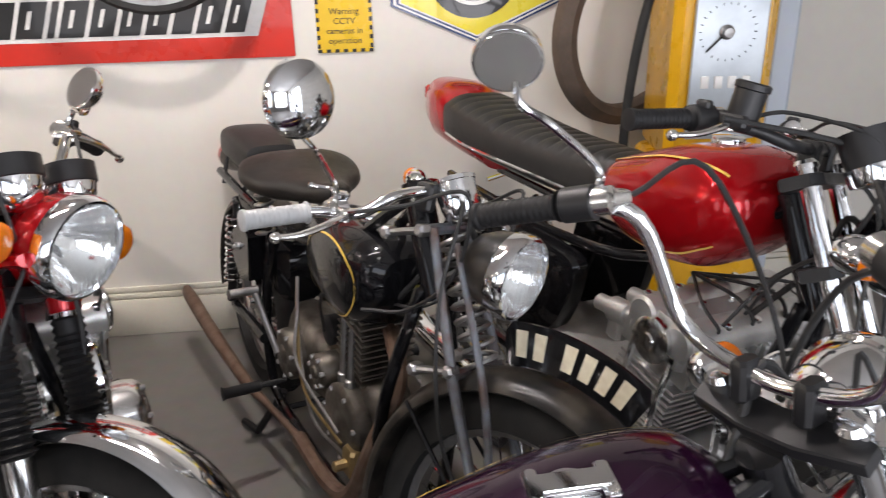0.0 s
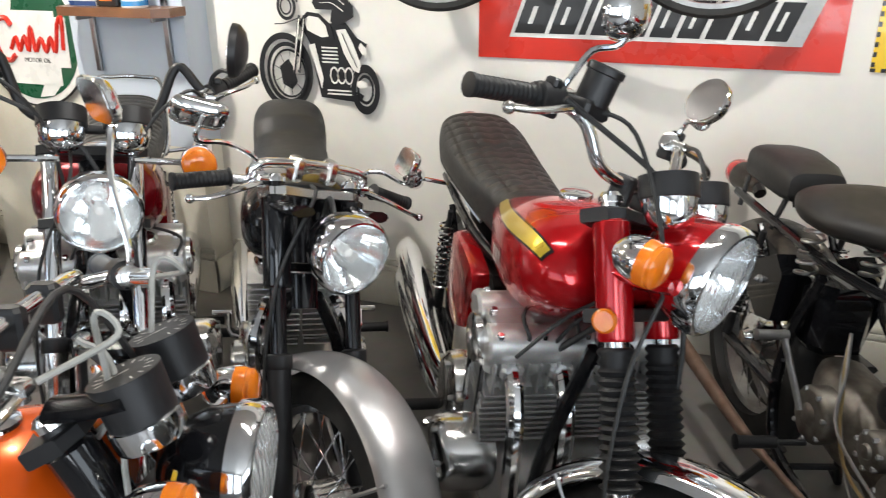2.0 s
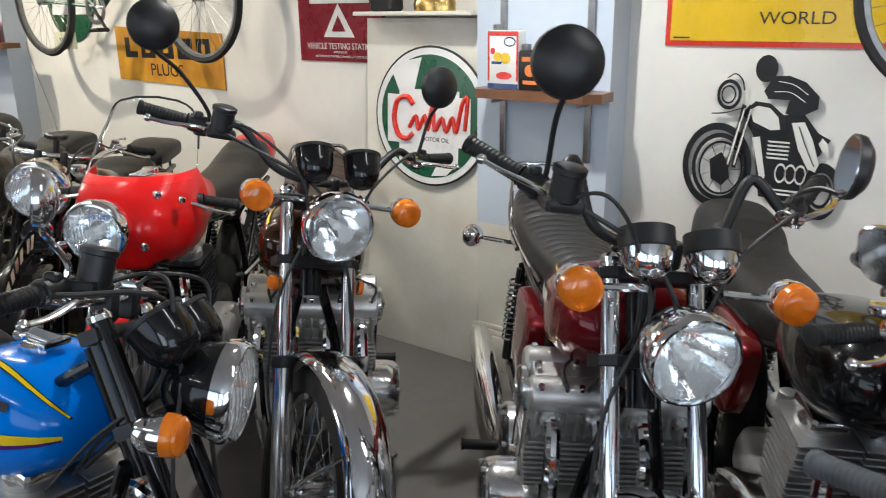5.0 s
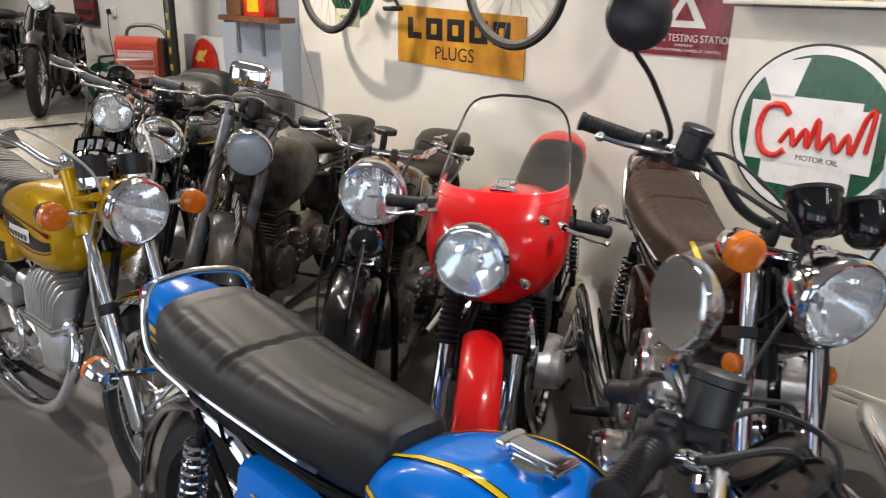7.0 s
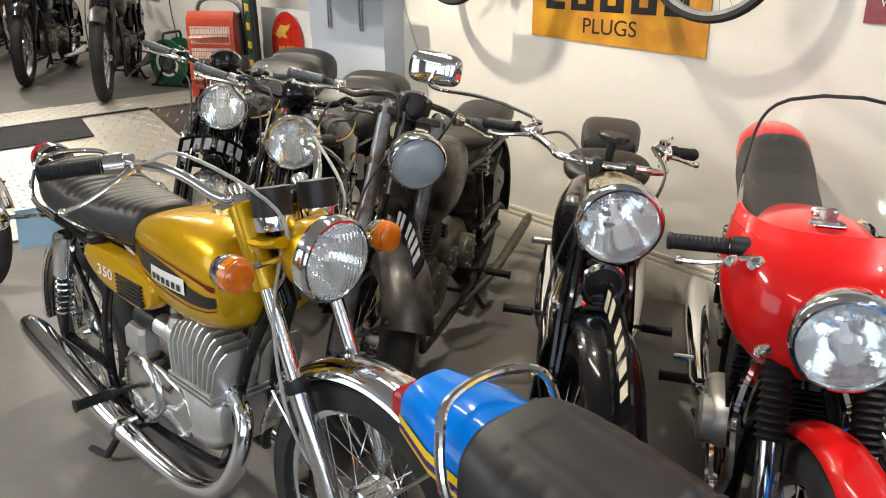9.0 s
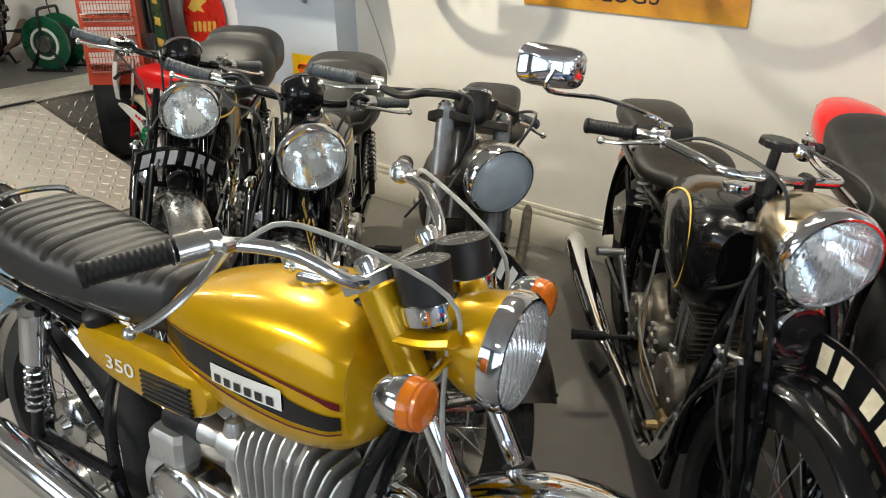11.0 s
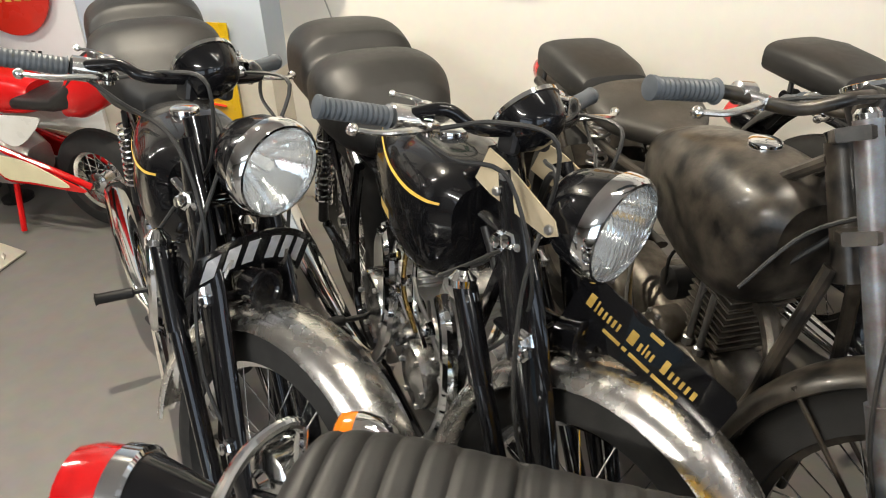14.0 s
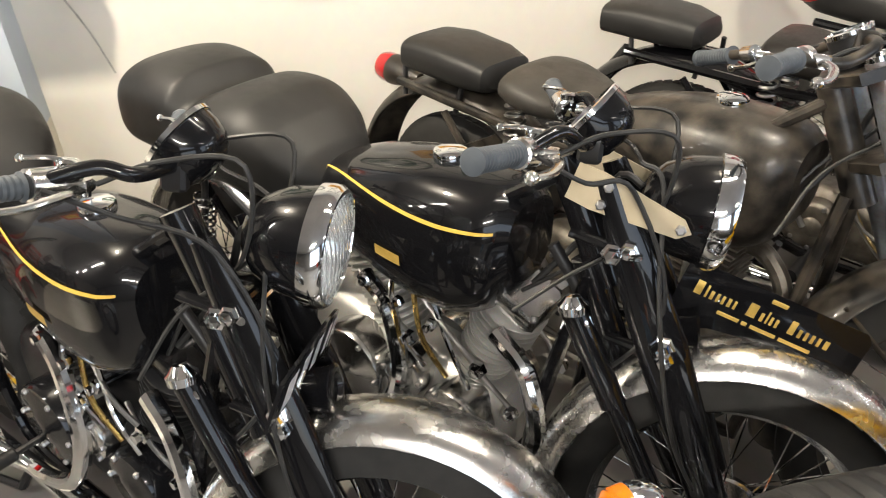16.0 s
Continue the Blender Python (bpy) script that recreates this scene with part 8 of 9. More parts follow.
DUAL = [(0.0, 0.11, 0.87, 0.79), (0.03, 0.160, 0.925, 0.765), (0.10, 0.182, 0.955, 0.755), (0.22, 0.184, 0.968, 0.75), (0.37, 0.178, 0.955, 0.75), (0.43, 0.172, 0.908, 0.745), (0.47, 0.178, 0.915, 0.745), (0.58, 0.192, 0.945, 0.745), (0.74, 0.190, 0.945, 0.745), (0.86, 0.165, 0.905, 0.745), (0.95, 0.12, 0.85, 0.75), (1.0, 0.07, 0.80, 0.76)]
QUEEN = [(0.0, 0.09, 0.85, 0.79), (0.03, 0.125, 0.895, 0.77), (0.14, 0.14, 0.905, 0.76), (0.27, 0.138, 0.89, 0.755), (0.36, 0.13, 0.835, 0.75), (0.44, 0.125, 0.80, 0.745), (0.65, 0.12, 0.785, 0.74), (0.9, 0.10, 0.79, 0.74), (1.0, 0.07, 0.79, 0.745)]
HUMP = [(0.0, 0.075, 0.90, 0.82), (0.03, 0.115, 0.945, 0.78), (0.12, 0.130, 0.955, 0.77), (0.28, 0.130, 0.93, 0.76), (0.36, 0.125, 0.885, 0.755), (0.5, 0.125, 0.865, 0.755), (0.7, 0.118, 0.86, 0.75), (0.9, 0.10, 0.86, 0.745), (1.0, 0.07, 0.85, 0.755)]
RACE = [(0.0, 0.085, 0.905, 0.79), (0.06, 0.115, 0.915, 0.775), (0.2, 0.125, 0.885, 0.765), (0.4, 0.12, 0.85, 0.76), (0.7, 0.11, 0.835, 0.75), (1.0, 0.085, 0.83, 0.75)]

build_bike("candy red motorcycle with gold stripe and amber indicators", (0.10, 1.76), -61, steer=41, lamp_z=0.985, lamp_r=0.094, paint=RED, ears=RED, gaiter=True, panel=RED, lamp_mat=RED, seat="quilt", bars="wide", bar_size=(0.38, 0.09, 0.12), body_dz=0.045, tank_deep=-0.03, engine_dz=0.05,
           mirrors=((1, "chrome"), (-1, "chrome")), mirror_up=0.16, mirror_up_l=0.10, mirror_face_l=(-0.3, -0.95, 0.2), cable_up=-0.03, mirror_out=-0.02, gauges="chrome", ring_mat=SATIN, gauge_r=0.047, gauge_axis=(-0.45, 0, 0.89), gauge_at=(0.075, 0, 0.06), side_reflector=True, tank="coke", cap_at=0.5, ind_out=0.155, ind_r=0.040, silencer_count=2, grab=False,
           lines=(("black_edge", BLACK, arrow_line(0.04, 0.49, 0.78, 0.58, -0.12), 0.36), ("gold_stripe", STRIPEGOLD, arrow_line(0.045, 0.485, 0.78, 0.58, -0.12), 0.28)), badge=(CHROME, 0.24, -0.05, 0.15, 0.16, 5), tail_at=(-0.30, 0, 0.88))
build_bike("black twin motorcycle with silver front mudguard", (-0.64, 1.885), -58, steer=30, rf=0.31, seat_dz=-0.035, lamp_z=0.87, lamp_r=0.085, paint=BLACK, fork_mat=BLACK, ears=BLACK, guard_mat=SILVER, guard_span=(-45, 61), guard_wide=0.028, lamp_mat=BLACK, engine="twin", bars="flat", bar_size=(0.31, -0.055, 0.02), bar_d=0.74, cables=False, pods=False, lever_mat=CHROME, yoke_mat=ALLOY, fork_top=0.73,
           disc=False, gauges=None, indicators=None, seat="plain", seat_table=HUMP, mirrors=((1, "oblong"), (-1, "oblong")), mirror_up=0.13, mirror_up_l=0.09, mirror_r=0.045, mirror_face_l=(-0.3, -0.95, 0.2), mirror_face_r=(-0.9, 0.3, 0.5), mirror_out=0.08, mirror_out_r=0.17, mirror_fwd=0.06, master=False, grab=False, slider_mat=SATIN, fork_half=0.10, panel=MAROON)
build_bike("maroon four-cylinder motorcycle with chrome forks and gauges", (-1.17, 1.743), -53, steer=11, lamp_z=0.94, lamp_r=0.086, paint=MAROON, panel=MAROON, tank="coke", tank_deep=-0.03, tank_long=0.92, engine_dz=0.03, bars="wide", bar_mat=SATIN, bar_size=(0.385, 0.17, 0.08), grip_in=(0.08, -0.07), mirrors=((1, "black"), (-1, "black")), mirror_up=0.235, mirror_up_l=0.12, mirror_face_l=(-0.35, -0.92, 0.0), mirror_out=0.03, mirror_fwd=0.10, gauges="chrome", ring_mat=SATIN,
           ind_out=0.215, ind_z=0.10, ind_r=0.041, rear_out=0.26, lines=(("gold_line", COACH, arrow_line(0.03, 0.44, 0.75, 0.62), 0.035), ("gold_line", COACH, arrow_line(0.03, 0.44, -0.55, -0.35), 0.035), ("gold_line", COACH, lambda s: (0.44 + 0.02 * math.sin(math.pi * s), 0.62 - 0.97 * s), 0.035)), badge=(WHITE, 0.20, 0.16, 0.19, 0.16, 8), guard_span=(-60, 62), grab_z=0.955, body_dz=0.03, tail_mat=CHROME)
build_bike("brown four-cylinder motorcycle with yellow stripes and black gauges", (-2.17, 1.896), -46.5, steer=23, lamp_z=1.0, lamp_r=0.091, paint=BROWN, panel=BROWN, tank="coke", bars="wide", bar_mat=SATIN, bar_size=(0.47, 0.125, 0.14), grip_in=(0.03, -0.03), mirrors=((1, "black"), (-1, "black")), mirror_up=0.23, mirror_out_l=0.0, mirror_out_r=0.17, seat_mat=BROWNSEAT, gauges="black", gauge_at=(0.085, 0, 0.125), body_dz=0.03,
           ind_out=0.215, ind_z=0.05, ind_r=0.041, side_reflector=True, lines=(("yellow_stripe", YELLOW, arrow_line(0.02, 0.46, 1.15, 0.70), 0.10), ("white_stripe", WHITE, arrow_line(0.02, 0.45, -0.28, -0.42), 0.08), ("yellow_band", YELLOW, arrow_line(0.02, 0.44, -0.48, -0.62), 0.22)), badge=(WHITE, 0.20, 0.12, 0.19, 0.16, 8), guard_span=(-60, 60), silencer_count=2, tail="cowl", seat="long")
build_bike("red half-faired cafe racer motorcycle with clear screen", (-2.957, 1.672), -57, steer=13, lamp_z=0.905, lamp_r=0.092, lamp_ahead=0.245, cables=False, lean=1, paint=SOLIDRED, gaiter=True, guard_mat=SOLIDRED, guard_span=(-32, 60), guard_wide=0.008, bars="clip", gauges=None, indicators=None, engine="twin", engine_mat=SATIN, cover_mat=CAST, tail="cowl", grab=False, master=False,
           seat="plain", seat_table=RACE, tank="long", seat_trim=False, slider_mat=CHROME, cap="lever", cap_at=0.7, extras=(race_fairing,), mirrors=(), body_dz=0.015, tank_dz=0.04, fork_top=0.71, yoke_mat=ALLOY)
build_bike("black prewar motorcycle with girder fork and big nickel lamp", (-3.589, 1.83), -52.5, steer=13, lamp_z=0.93, lamp_r=0.103, lamp_deep=0.20, lamp_mat=BRASSY, lamp_axis=(1, 0, -0.12), wb=1.40, rf=0.335, fork="girder", fork_mat=BLACK, guard_mat=BLACK, guard_span=(-100, 52), guard_wide=0.03, engine="single", engine_mat=OILY, cover_mat=OILY, disc=False, rim_mat=BLACK,
           bars="swept", bar_size=(0.32, 0.0, 0.36), bar_d=0.73, indicators=None, gauges=None, spring_saddle=True, saddle_pad=True, master=False, pods=False, grab=False, tank="vee", tank_x=0.48, rigid=True, rear_guard=BLACK, seat_mat=LEATHER, lines=(("gold_line", COACH, loop_line(0.28, 0.05, 0.17, 0.75), 0.05),), chain_mat=BLACK, tail_mat=BLACK, seat_dz=0.03, pad_dx=-0.07, pad_dz=-0.02, rear_lift=0.10, tail_at=(-0.42, 0, 0.58),
           mirrors=((-1, "oblong"),), mirror_up=0.14, mirror_out=0.30, extras=(guard_plate(0, -14, 42, 0.085, 6, CREAM_INK), horn_round, damper_knob, levers_inverted), cable_mat=CABLE)
build_bike("dusty black military motorcycle with plain heavy forks", (-4.371, 1.811), -58, steer=38, lamp_z=0.96, lamp_r=0.088, lamp_face=FROST, wb=1.40, rf=0.345, tyre_f=0.052, fork="plain", fork_mat=OLDFORK, slider_mat=OLDFORK, yoke_mat=DUSTY, guard_mat=DUSTY, guard_span=(-105, 48), guard_wide=0.03, paint=DUSTY, silencer_k=0.5, engine="single", disc=False, rim_mat=DUSTY,
           bars="low", bar_size=(0.38, -0.056, 0.23), bar_mat=DUSTY, grips=PALEGRIP, indicators=None, gauges="small", gauge_at=(-0.03, 0, 0.035), spring_saddle=True, saddle_pad=True, lamp_mat=DUSTY, engine_mat=OILY, cover_mat=OILY, exhaust=OILY, master=False, pods=False, grab=False, tank="vee", tank_x=0.48, rigid=True, rear_guard=DUSTY, seat_mat=GREYSADDLE, frame=DUSTY, chain_mat=DUSTY, tail_mat=DUSTY,
           extras=(guard_plate(0, -22, 24, 0.085, 6, SILVER_INK),), seat_dz=0.04, pad_dx=0.05, pad_dz=-0.02, rear_lift=0.10, tail_at=(-0.31, 0, 0.72))
VEE = dict(fork="blade", fork_mat=BLACK, guard_mat=HANDALLOY, guard_span=(-95, 84), guard_wide=0.026, guard_depth=0.045, engine="vee", engine_mat=SATIN, cover_mat=BLACK, disc=False, bars="flat", bar_size=(0.40, 0.02, 0.11), bar_mat=BLACK, grips=PALEGRIP, indicators=None, gauges="bowl", seat="plain", seat_table=DUAL, seat_x=(-0.34, 0.50), seat_dz=0.05, lamp_mat=BLACK, master=False, grab=False, tank="vee", tank_x=0.44, rear_guard=ALLOY,
           silencer_sides=(-1,), panel=None, lines=(("gold_line", COACH, arrow_line(0.01, 0.50, 0.95, 0.42, -0.22), 0.055),), badge=(GOLD_INK, 0.27, -0.08, 0.10, 0.10, 1), lamp_ahead=0.17, pods=True, pod_mat=ALLOY, tail_mat=BLACK, chain_mat=BLACK, seat_trim=False, stays=())
build_bike("black vintage vee-twin motorcycle with show card on mudguard", (-4.938, 1.69), -51.5, steer=26, lamp_z=0.93, lamp_r=0.095, **{**VEE, "bar_size": (0.378, 0.035, 0.125), "grip_in": (0.0, -0.03), "bar_d": 0.75, "seat_dz": 0.0, "seat_w": 0.97, "seat_x": (-0.22, 0.46), "engine_mat": CAST, "cover_mat": ALLOY}, extras=(show_card, lamp_arms, guard_strap, levers_inverted, vee_fittings))
build_bike("black vintage vee-twin motorcycle with black cross plate", (-5.598, 1.73), -49, steer=30, lamp_z=0.965, lamp_r=0.095, **{**VEE, "bar_size": (0.33, 0.015, 0.178), "grip_in": (0.0, -0.025), "seat_dz": 0.055, "seat_x": (-0.25, 0.41)}, extras=(cross_plate, guard_strap, levers_inverted, vee_fittings))
build_bike("dusty black vintage motorcycle with sprung girder fork", (0.905, 1.725), -66, steer=24, lamp_z=0.87, lamp_r=0.082, wb=1.42, rf=0.33, fork="girder", fork_mat=OLDFORK, girder_k=0.7, dark_spring=False, guard_mat=DUSTY, guard_span=(-100, 55), paint=BLACK, silencer_k=0.5, engine="single", disc=False, rim_mat=STEEL, bars="low", bar_size=(0.39, -0.058, 0.12), bar_d=0.70, grips=CLEARGRIP, indicators=None, gauges="small", cup_mat=CHROME, gauge_at=(0.02, 0, 0.05),
           spring_saddle=True, saddle_pad=True, engine_mat=OILY, cover_mat=OILY, exhaust=RUSTY, lamp_mat=DUSTY, master=False, pods=False, grab=False, tank="flat", tank_x=0.52, rigid=False, seat_mat=LEATHER, rear_guard=DUSTY, mirrors=((-1, "big"),), mirror_up=0.2, mirror_out=0.13, mirror_fwd=0.02, lines=(("gold_line", COACH, loop_line(0.26, -0.05, 0.16, 0.7), 0.05),), extras=(guard_plate(0, -15, 26, 0.085, 6, CREAM_INK), levers_inverted), chain_mat=DUSTY, tail_mat=DUSTY, seat_dz=0.06, saddle_w=1.12, pad_dz=0.0, pad_w=0.82)
build_bike("red motorcycle with gold tank line and black ribbed seat", (1.61, 1.55), -68, steer=22, lamp_z=0.93, paint=RED, panel=BLACK, tail="cowl", bars="low", bar_size=(0.38, 0.02, 0.2), gauges="satin", cowl_deep=0.05, bar_mat=SATIN, grab=False, ind_out=0.20, tank="coke", tank_long=0.85, body_dz=0.10, lines=(("gold_line", COACH, arrow_line(0.02, 0.47, 1.0, 0.75), 0.05), ("gold_line", COACH, arrow_line(0.02, 0.47, -0.75, -0.55), 0.05)), lamp_mat=BLACK)
build_bike("dark purple motorcycle with tall chrome handlebar", (1.30, 1.23), 4, steer=26, lean=-5, master=False, lamp_z=0.86, paint=PURPLE, tank="coke", engine="twin", bars="ape", yoke_k=0.6, fork_top=0.66, bar_d=0.66, bar_size=(0.338, 0.215, 0.19), mirrors=((1, "big"),), mirror_r=0.043, mirror_up=0.19, mirror_fwd=-0.10, mirror_out=0.03, mirror_face_l=(-0.65, -0.80, -0.60), cap_at=0.52, cap="lever", gauges="chrome", gauge_at=(0.12, 0, -0.04), ind_out=0.2, grab=False, seat="ribs", seat_table=QUEEN, seat_x=(-0.28, 0.56), seat_dz=0.105, body_dz=-0.11, lines=(("gold_line", COACH, arrow_line(0.02, 0.5, 0.9, 0.6), 0.04),))
build_bike("orange twin motorcycle with chrome headlamp and grey cables", (-0.484, 1.24), 18, steer=2, lamp_z=0.80, lamp_mat=BLACK, ears=BLACK, fork_mat=SATIN, paint=ORANGE, engine="twin", bars="wide", bar_d=0.76, fork_top=0.66, bar_size=(0.33, -0.03, 0.05), grip_in=(0.065, 0.0), grips=PALEGRIP, mirrors=((-1, "big"), (1, "oblong")), mirror_up=0.06, mirror_up_l=0.265, mirror_face_l=(-0.7, -0.6, -0.25), mirror_out=0.08, mirror_fwd=-0.04, mirror_r=0.052, gauges="satin", gauge_axis=(-0.3, 0, 0.95), gauge_at=(0.135, 0, -0.04), seat="quilt", ind_out=0.16, ind_z=0.04, cable_mat=CABLE_GREY, cable_up=0.06, master=False, tank="slab", body_dz=-0.11, tank_dz=0.025, tank_x=0.73, tank_long=0.80, seat_x=(-0.10, 0.745), seat_dz=0.085, gauge_r=0.047, lines=(("white_line", WHITE, arrow_line(0.02, 0.48, 0.35, 0.2), 0.05), ("black_line", BLACK, arrow_line(0.02, 0.48, 0.22, 0.07), 0.08)))
build_bike("bright blue motorcycle with yellow pinstripes and long seat", (-1.845, 1.257), 3.5, rf=0.30, steer=34, lamp_z=0.90, lamp_r=0.09, paint=BLUE, panel=BLUE, engine="twin", bars="wide", bar_size=(0.275, 0.0, 0.095), gauges="black", gauge_r=0.055, gauge_axis=(-0.7, 0, 0.7), gauge_at=(0.09, 0, 0.0), tank_long=0.80, seat="long", mirrors=((-1, "chrome"),), mirror_face_r=(-0.87, -0.5, -0.1), mirror_up=0.147, mirror_out=0.069, mirror_fwd=-0.014, seat_x=(-0.13, 0.58), seat_w=1.05, seat_dz=0.01, cowl_w=0.85, cowl_dx=0.10, cowl_dz=-0.025, tank="drop", tank_dz=-0.03, tail="cowl", cap="lever", cap_at=0.62, ind_out=0.16, ind_z=-0.05, lamp_mat=BLACK, fork_mat=BLACK, yoke_k=0.6,
           lines=(("black_edge", BLACK, arrow_line(0.03, 0.528, 1.20, 0.90, 0.08), 0.105), ("yellow_stripe", YELLOW, arrow_line(0.03, 0.526, 1.20, 0.90, 0.08), 0.07), ("violet_stripe", VIOLET, arrow_line(0.0, 0.526, 0.37, 0.0, -0.20), 0.11), ("yellow_stripe", YELLOW, arrow_line(0.0, 0.528, 0.43, 0.04, -0.20), 0.085)), badge=(INK, 0.25, 0.47, 0.20, 0.17, 8), extras=(kick_numbers, cowl_stripes), number_mat=COACH, side_reflector=False)
build_bike("metallic gold motorcycle with black ribbed seat", (-3.891, 1.188), 6.5, steer=4, lamp_z=0.915, lamp_r=0.096, paint=GOLD, panel=GOLD, ears=GOLD, lamp_mat=GOLD, engine="stroke", bars="wide", bar_d=0.73, bar_size=(0.415, 0.082, 0.27), gauges="satin", gauge_r=0.046, gauge_axis=(-0.22, 0, 0.97), gauge_at=(0.055, 0, 0.072), rear_x=-0.07, rear_out=0.27, rear_z=0.76, seat_w=1.12, panel_louvre=True, number_z=0.69, number_x=0.44, yoke_mat=ALLOY, lever_drop=0.06, tank="square", tank_e=3.3, cap="lever", cap_at=0.62, cable_mat=CABLE_GREY, cable_up=0.05, master=False, pod_mat=ALLOY, ind_out=0.225, ind_r=0.041, disc=False, tank_x=0.53,
           panel_shape=[(0.27, 0.70), (0.30, 0.745), (0.45, 0.755), (0.62, 0.745), (0.70, 0.72), (0.70, 0.66), (0.62, 0.625), (0.46, 0.63), (0.34, 0.655)],
           peg_z=0.335, short_cradle=True, engine_mat=CAST, lines=(("dark_line", MAROON, arrow_line(0.02, 0.52, 0.20, 0.0), 0.02), ("black_band", BLACK, arrow_line(0.02, 0.52, 0.08, -0.14), 0.17), ("dark_line", MAROON, arrow_line(0.02, 0.52, -0.06, -0.29), 0.03)), badge=(WHITE, 0.30, -0.04, 0.27, 0.095, 1), extras=(kick_numbers, tank_letters, tail_plate(BLUECARD)), shock_cover=True, tail_mat=BLACK, seat_dz=0.03, seat_x=(-0.075, 0.55), tail_at=(-0.27, 0, 0.875), tail_k=1.3)


# ---- ceiling fittings: added fill battens, then the spotlights ----
GLOW = bpy.data.materials.new("lit diffuser")
GLOW.use_nodes = True
gb = GLOW.node_tree.nodes["Principled BSDF"]
gb.inputs["Base Color"].default_value = (0.9, 0.88, 0.84, 1)
gb.inputs["Emission Color"].default_value = (1.0, 0.93, 0.83, 1)
gb.inputs["Emission Strength"].default_value = 6.0
for lx, ly in FILL_BATTENS:
    g = Mesh()
    g.box((0, 0, -0.02), (1.30, 0.16, 0.04), 0.008)
    fit = thing("fill_batten", g, WHITE, "unseen white batten with a lit diffuser, added as fill", "ceiling light", m=Matrix.Translation((lx, ly, H)), group="ceiling battens")
    g = Mesh()
    g.box((0, 0, -0.0575), (1.22, 0.115, 0.033), 0.012)
    part("diffuser", g, GLOW, fit, "lit milky diffuser")
    for s in (1, -1):
        g = Mesh()
        g.box((s * 0.63, 0, -0.057), (0.03, 0.13, 0.036), 0.006)
        part("end_cap", g, WHITE, fit)

GLOWSPOT = bpy.data.materials.new("lit spotlight lens")
GLOWSPOT.use_nodes = True
gb = GLOWSPOT.node_tree.nodes["Principled BSDF"]
gb.inputs["Base Color"].default_value = (0.9, 0.85, 0.75, 1)
gb.inputs["Emission Color"].default_value = (1.0, 0.84, 0.62, 1)
gb.inputs["Emission Strength"].default_value = 40.0
for sx_, sy_, tx_, watts_, tone_ in SPOTS:
    sp = root("spotlight", "white ceiling spotlight with a warm lit lens", "spotlight", look((sx_, sy_, 2.50), (tx_, 2.45, 0.6)), "rail spotlights")
    g = Mesh()
    g.lathe([(-0.14, 0.02), (-0.13, 0.042), (-0.02, 0.052), (-0.006, 0.052), (-0.006, 0.046), (-0.03, 0.044)], (0, 0, 0.045), (0, 0, -1), 24, cap=(True, False))
    part("can", g, WHITE, sp)
    g = Mesh()
    g.lathe([(0, 0.043), (0.003, 0.042), (0.004, 0)], (0, 0, 0.075), (0, 0, -1), 24)
    part("lens", g, GLOWSPOT, sp, "warm lit lens")
    g = Mesh(look((sx_, sy_, 2.50), (tx_, 2.45, 0.6)).inverted())
    g.tube([(sx_, sy_, 2.60), (sx_, sy_, 2.70)], 0.012, 10)
    part("stem", g, WHITE, sp)

# ---- ramp of chequer plate ----
PLATE = vary(principled("worn chequer plate", (0.78, 0.73, 0.63), 0.42, 0.7), (0.82, 0.77, 0.67), (0.58, 0.53, 0.44), 2.5, 0.6, (0.34, 0.5), 0.08, 150.0, 0.25)
MAT = vary(principled("black rubber mat", (0.02, 0.02, 0.02), 0.7), (0.03, 0.03, 0.03), (0.012, 0.012, 0.012), 20.0, 0.6, (0.6, 0.8), 0.3, 300.0)


def inside(p, poly):
    hit = False
    for (xa, ya), (xb, yb) in zip(poly, poly[1:] + poly[:1]):
        if (ya > p[1]) != (yb > p[1]) and p[0] < (xb - xa) * (p[1] - ya) / (yb - ya) + xa:
            hit = not hit
    return hit


def chequer(parent, poly, z, pitch=0.058, turn=radians(4)):
    """Raised lozenges in alternate directions."""
    g = Mesh()
    cx, cy = sum(p[0] for p in poly) / len(poly), sum(p[1] for p in poly) / len(poly)
    near = inset(poly, 0.985)
    c, s = math.cos(turn), math.sin(turn)
    for i in range(-45, 46):
        for j in range(-45, 46):
            u, v = i * pitch, j * pitch
            x, y = cx + u * c - v * s, cy + u * s + v * c
            if not inside((x, y), near):
                continue
            a = turn + (radians(45) if (i + j) % 2 else radians(-45))
            k = Matrix.Translation((x, y, z)) @ Matrix.Rotation(a, 4, "Z")
            g.add([(-0.026, 0, 0), (0, -0.010, 0), (0.026, 0, 0), (0, 0.010, 0), (-0.013, 0, 0.0035), (0, -0.004, 0.004), (0.013, 0, 0.0035), (0, 0.004, 0.004)], [(4, 5, 6, 7), (0, 1, 5, 4), (1, 2, 6, 5), (2, 3, 7, 6), (3, 0, 4, 7)], k)
    ob = part("raised_pattern", g, PLATE, parent, sharp=20)
    tagged(ob, "raised lozenge pattern", kind="stuff")


def floor_plate(label, poly, z0, z1, m=None):
    g = Mesh()
    g.loft([[(x, y, z0) for x, y in poly], [(x, y, z1 - 0.003) for x, y in poly], [(x, y, z1) for x, y in inset(poly, 0.998)]])
    ob = thing("chequer_plate", g, PLATE, label, "floor plate", group="chequer plates", **({"m": m} if m else {}))
    chequer(ob, poly, z1)
    return ob


RUN = 1.18
SLOPE = math.atan2(RZ, RUN)
LONG = math.hypot(RUN, RZ)
tilted = Matrix.Translation((RX + RUN, 0, 0.004)) @ Matrix.Rotation(SLOPE, 4, "Y")
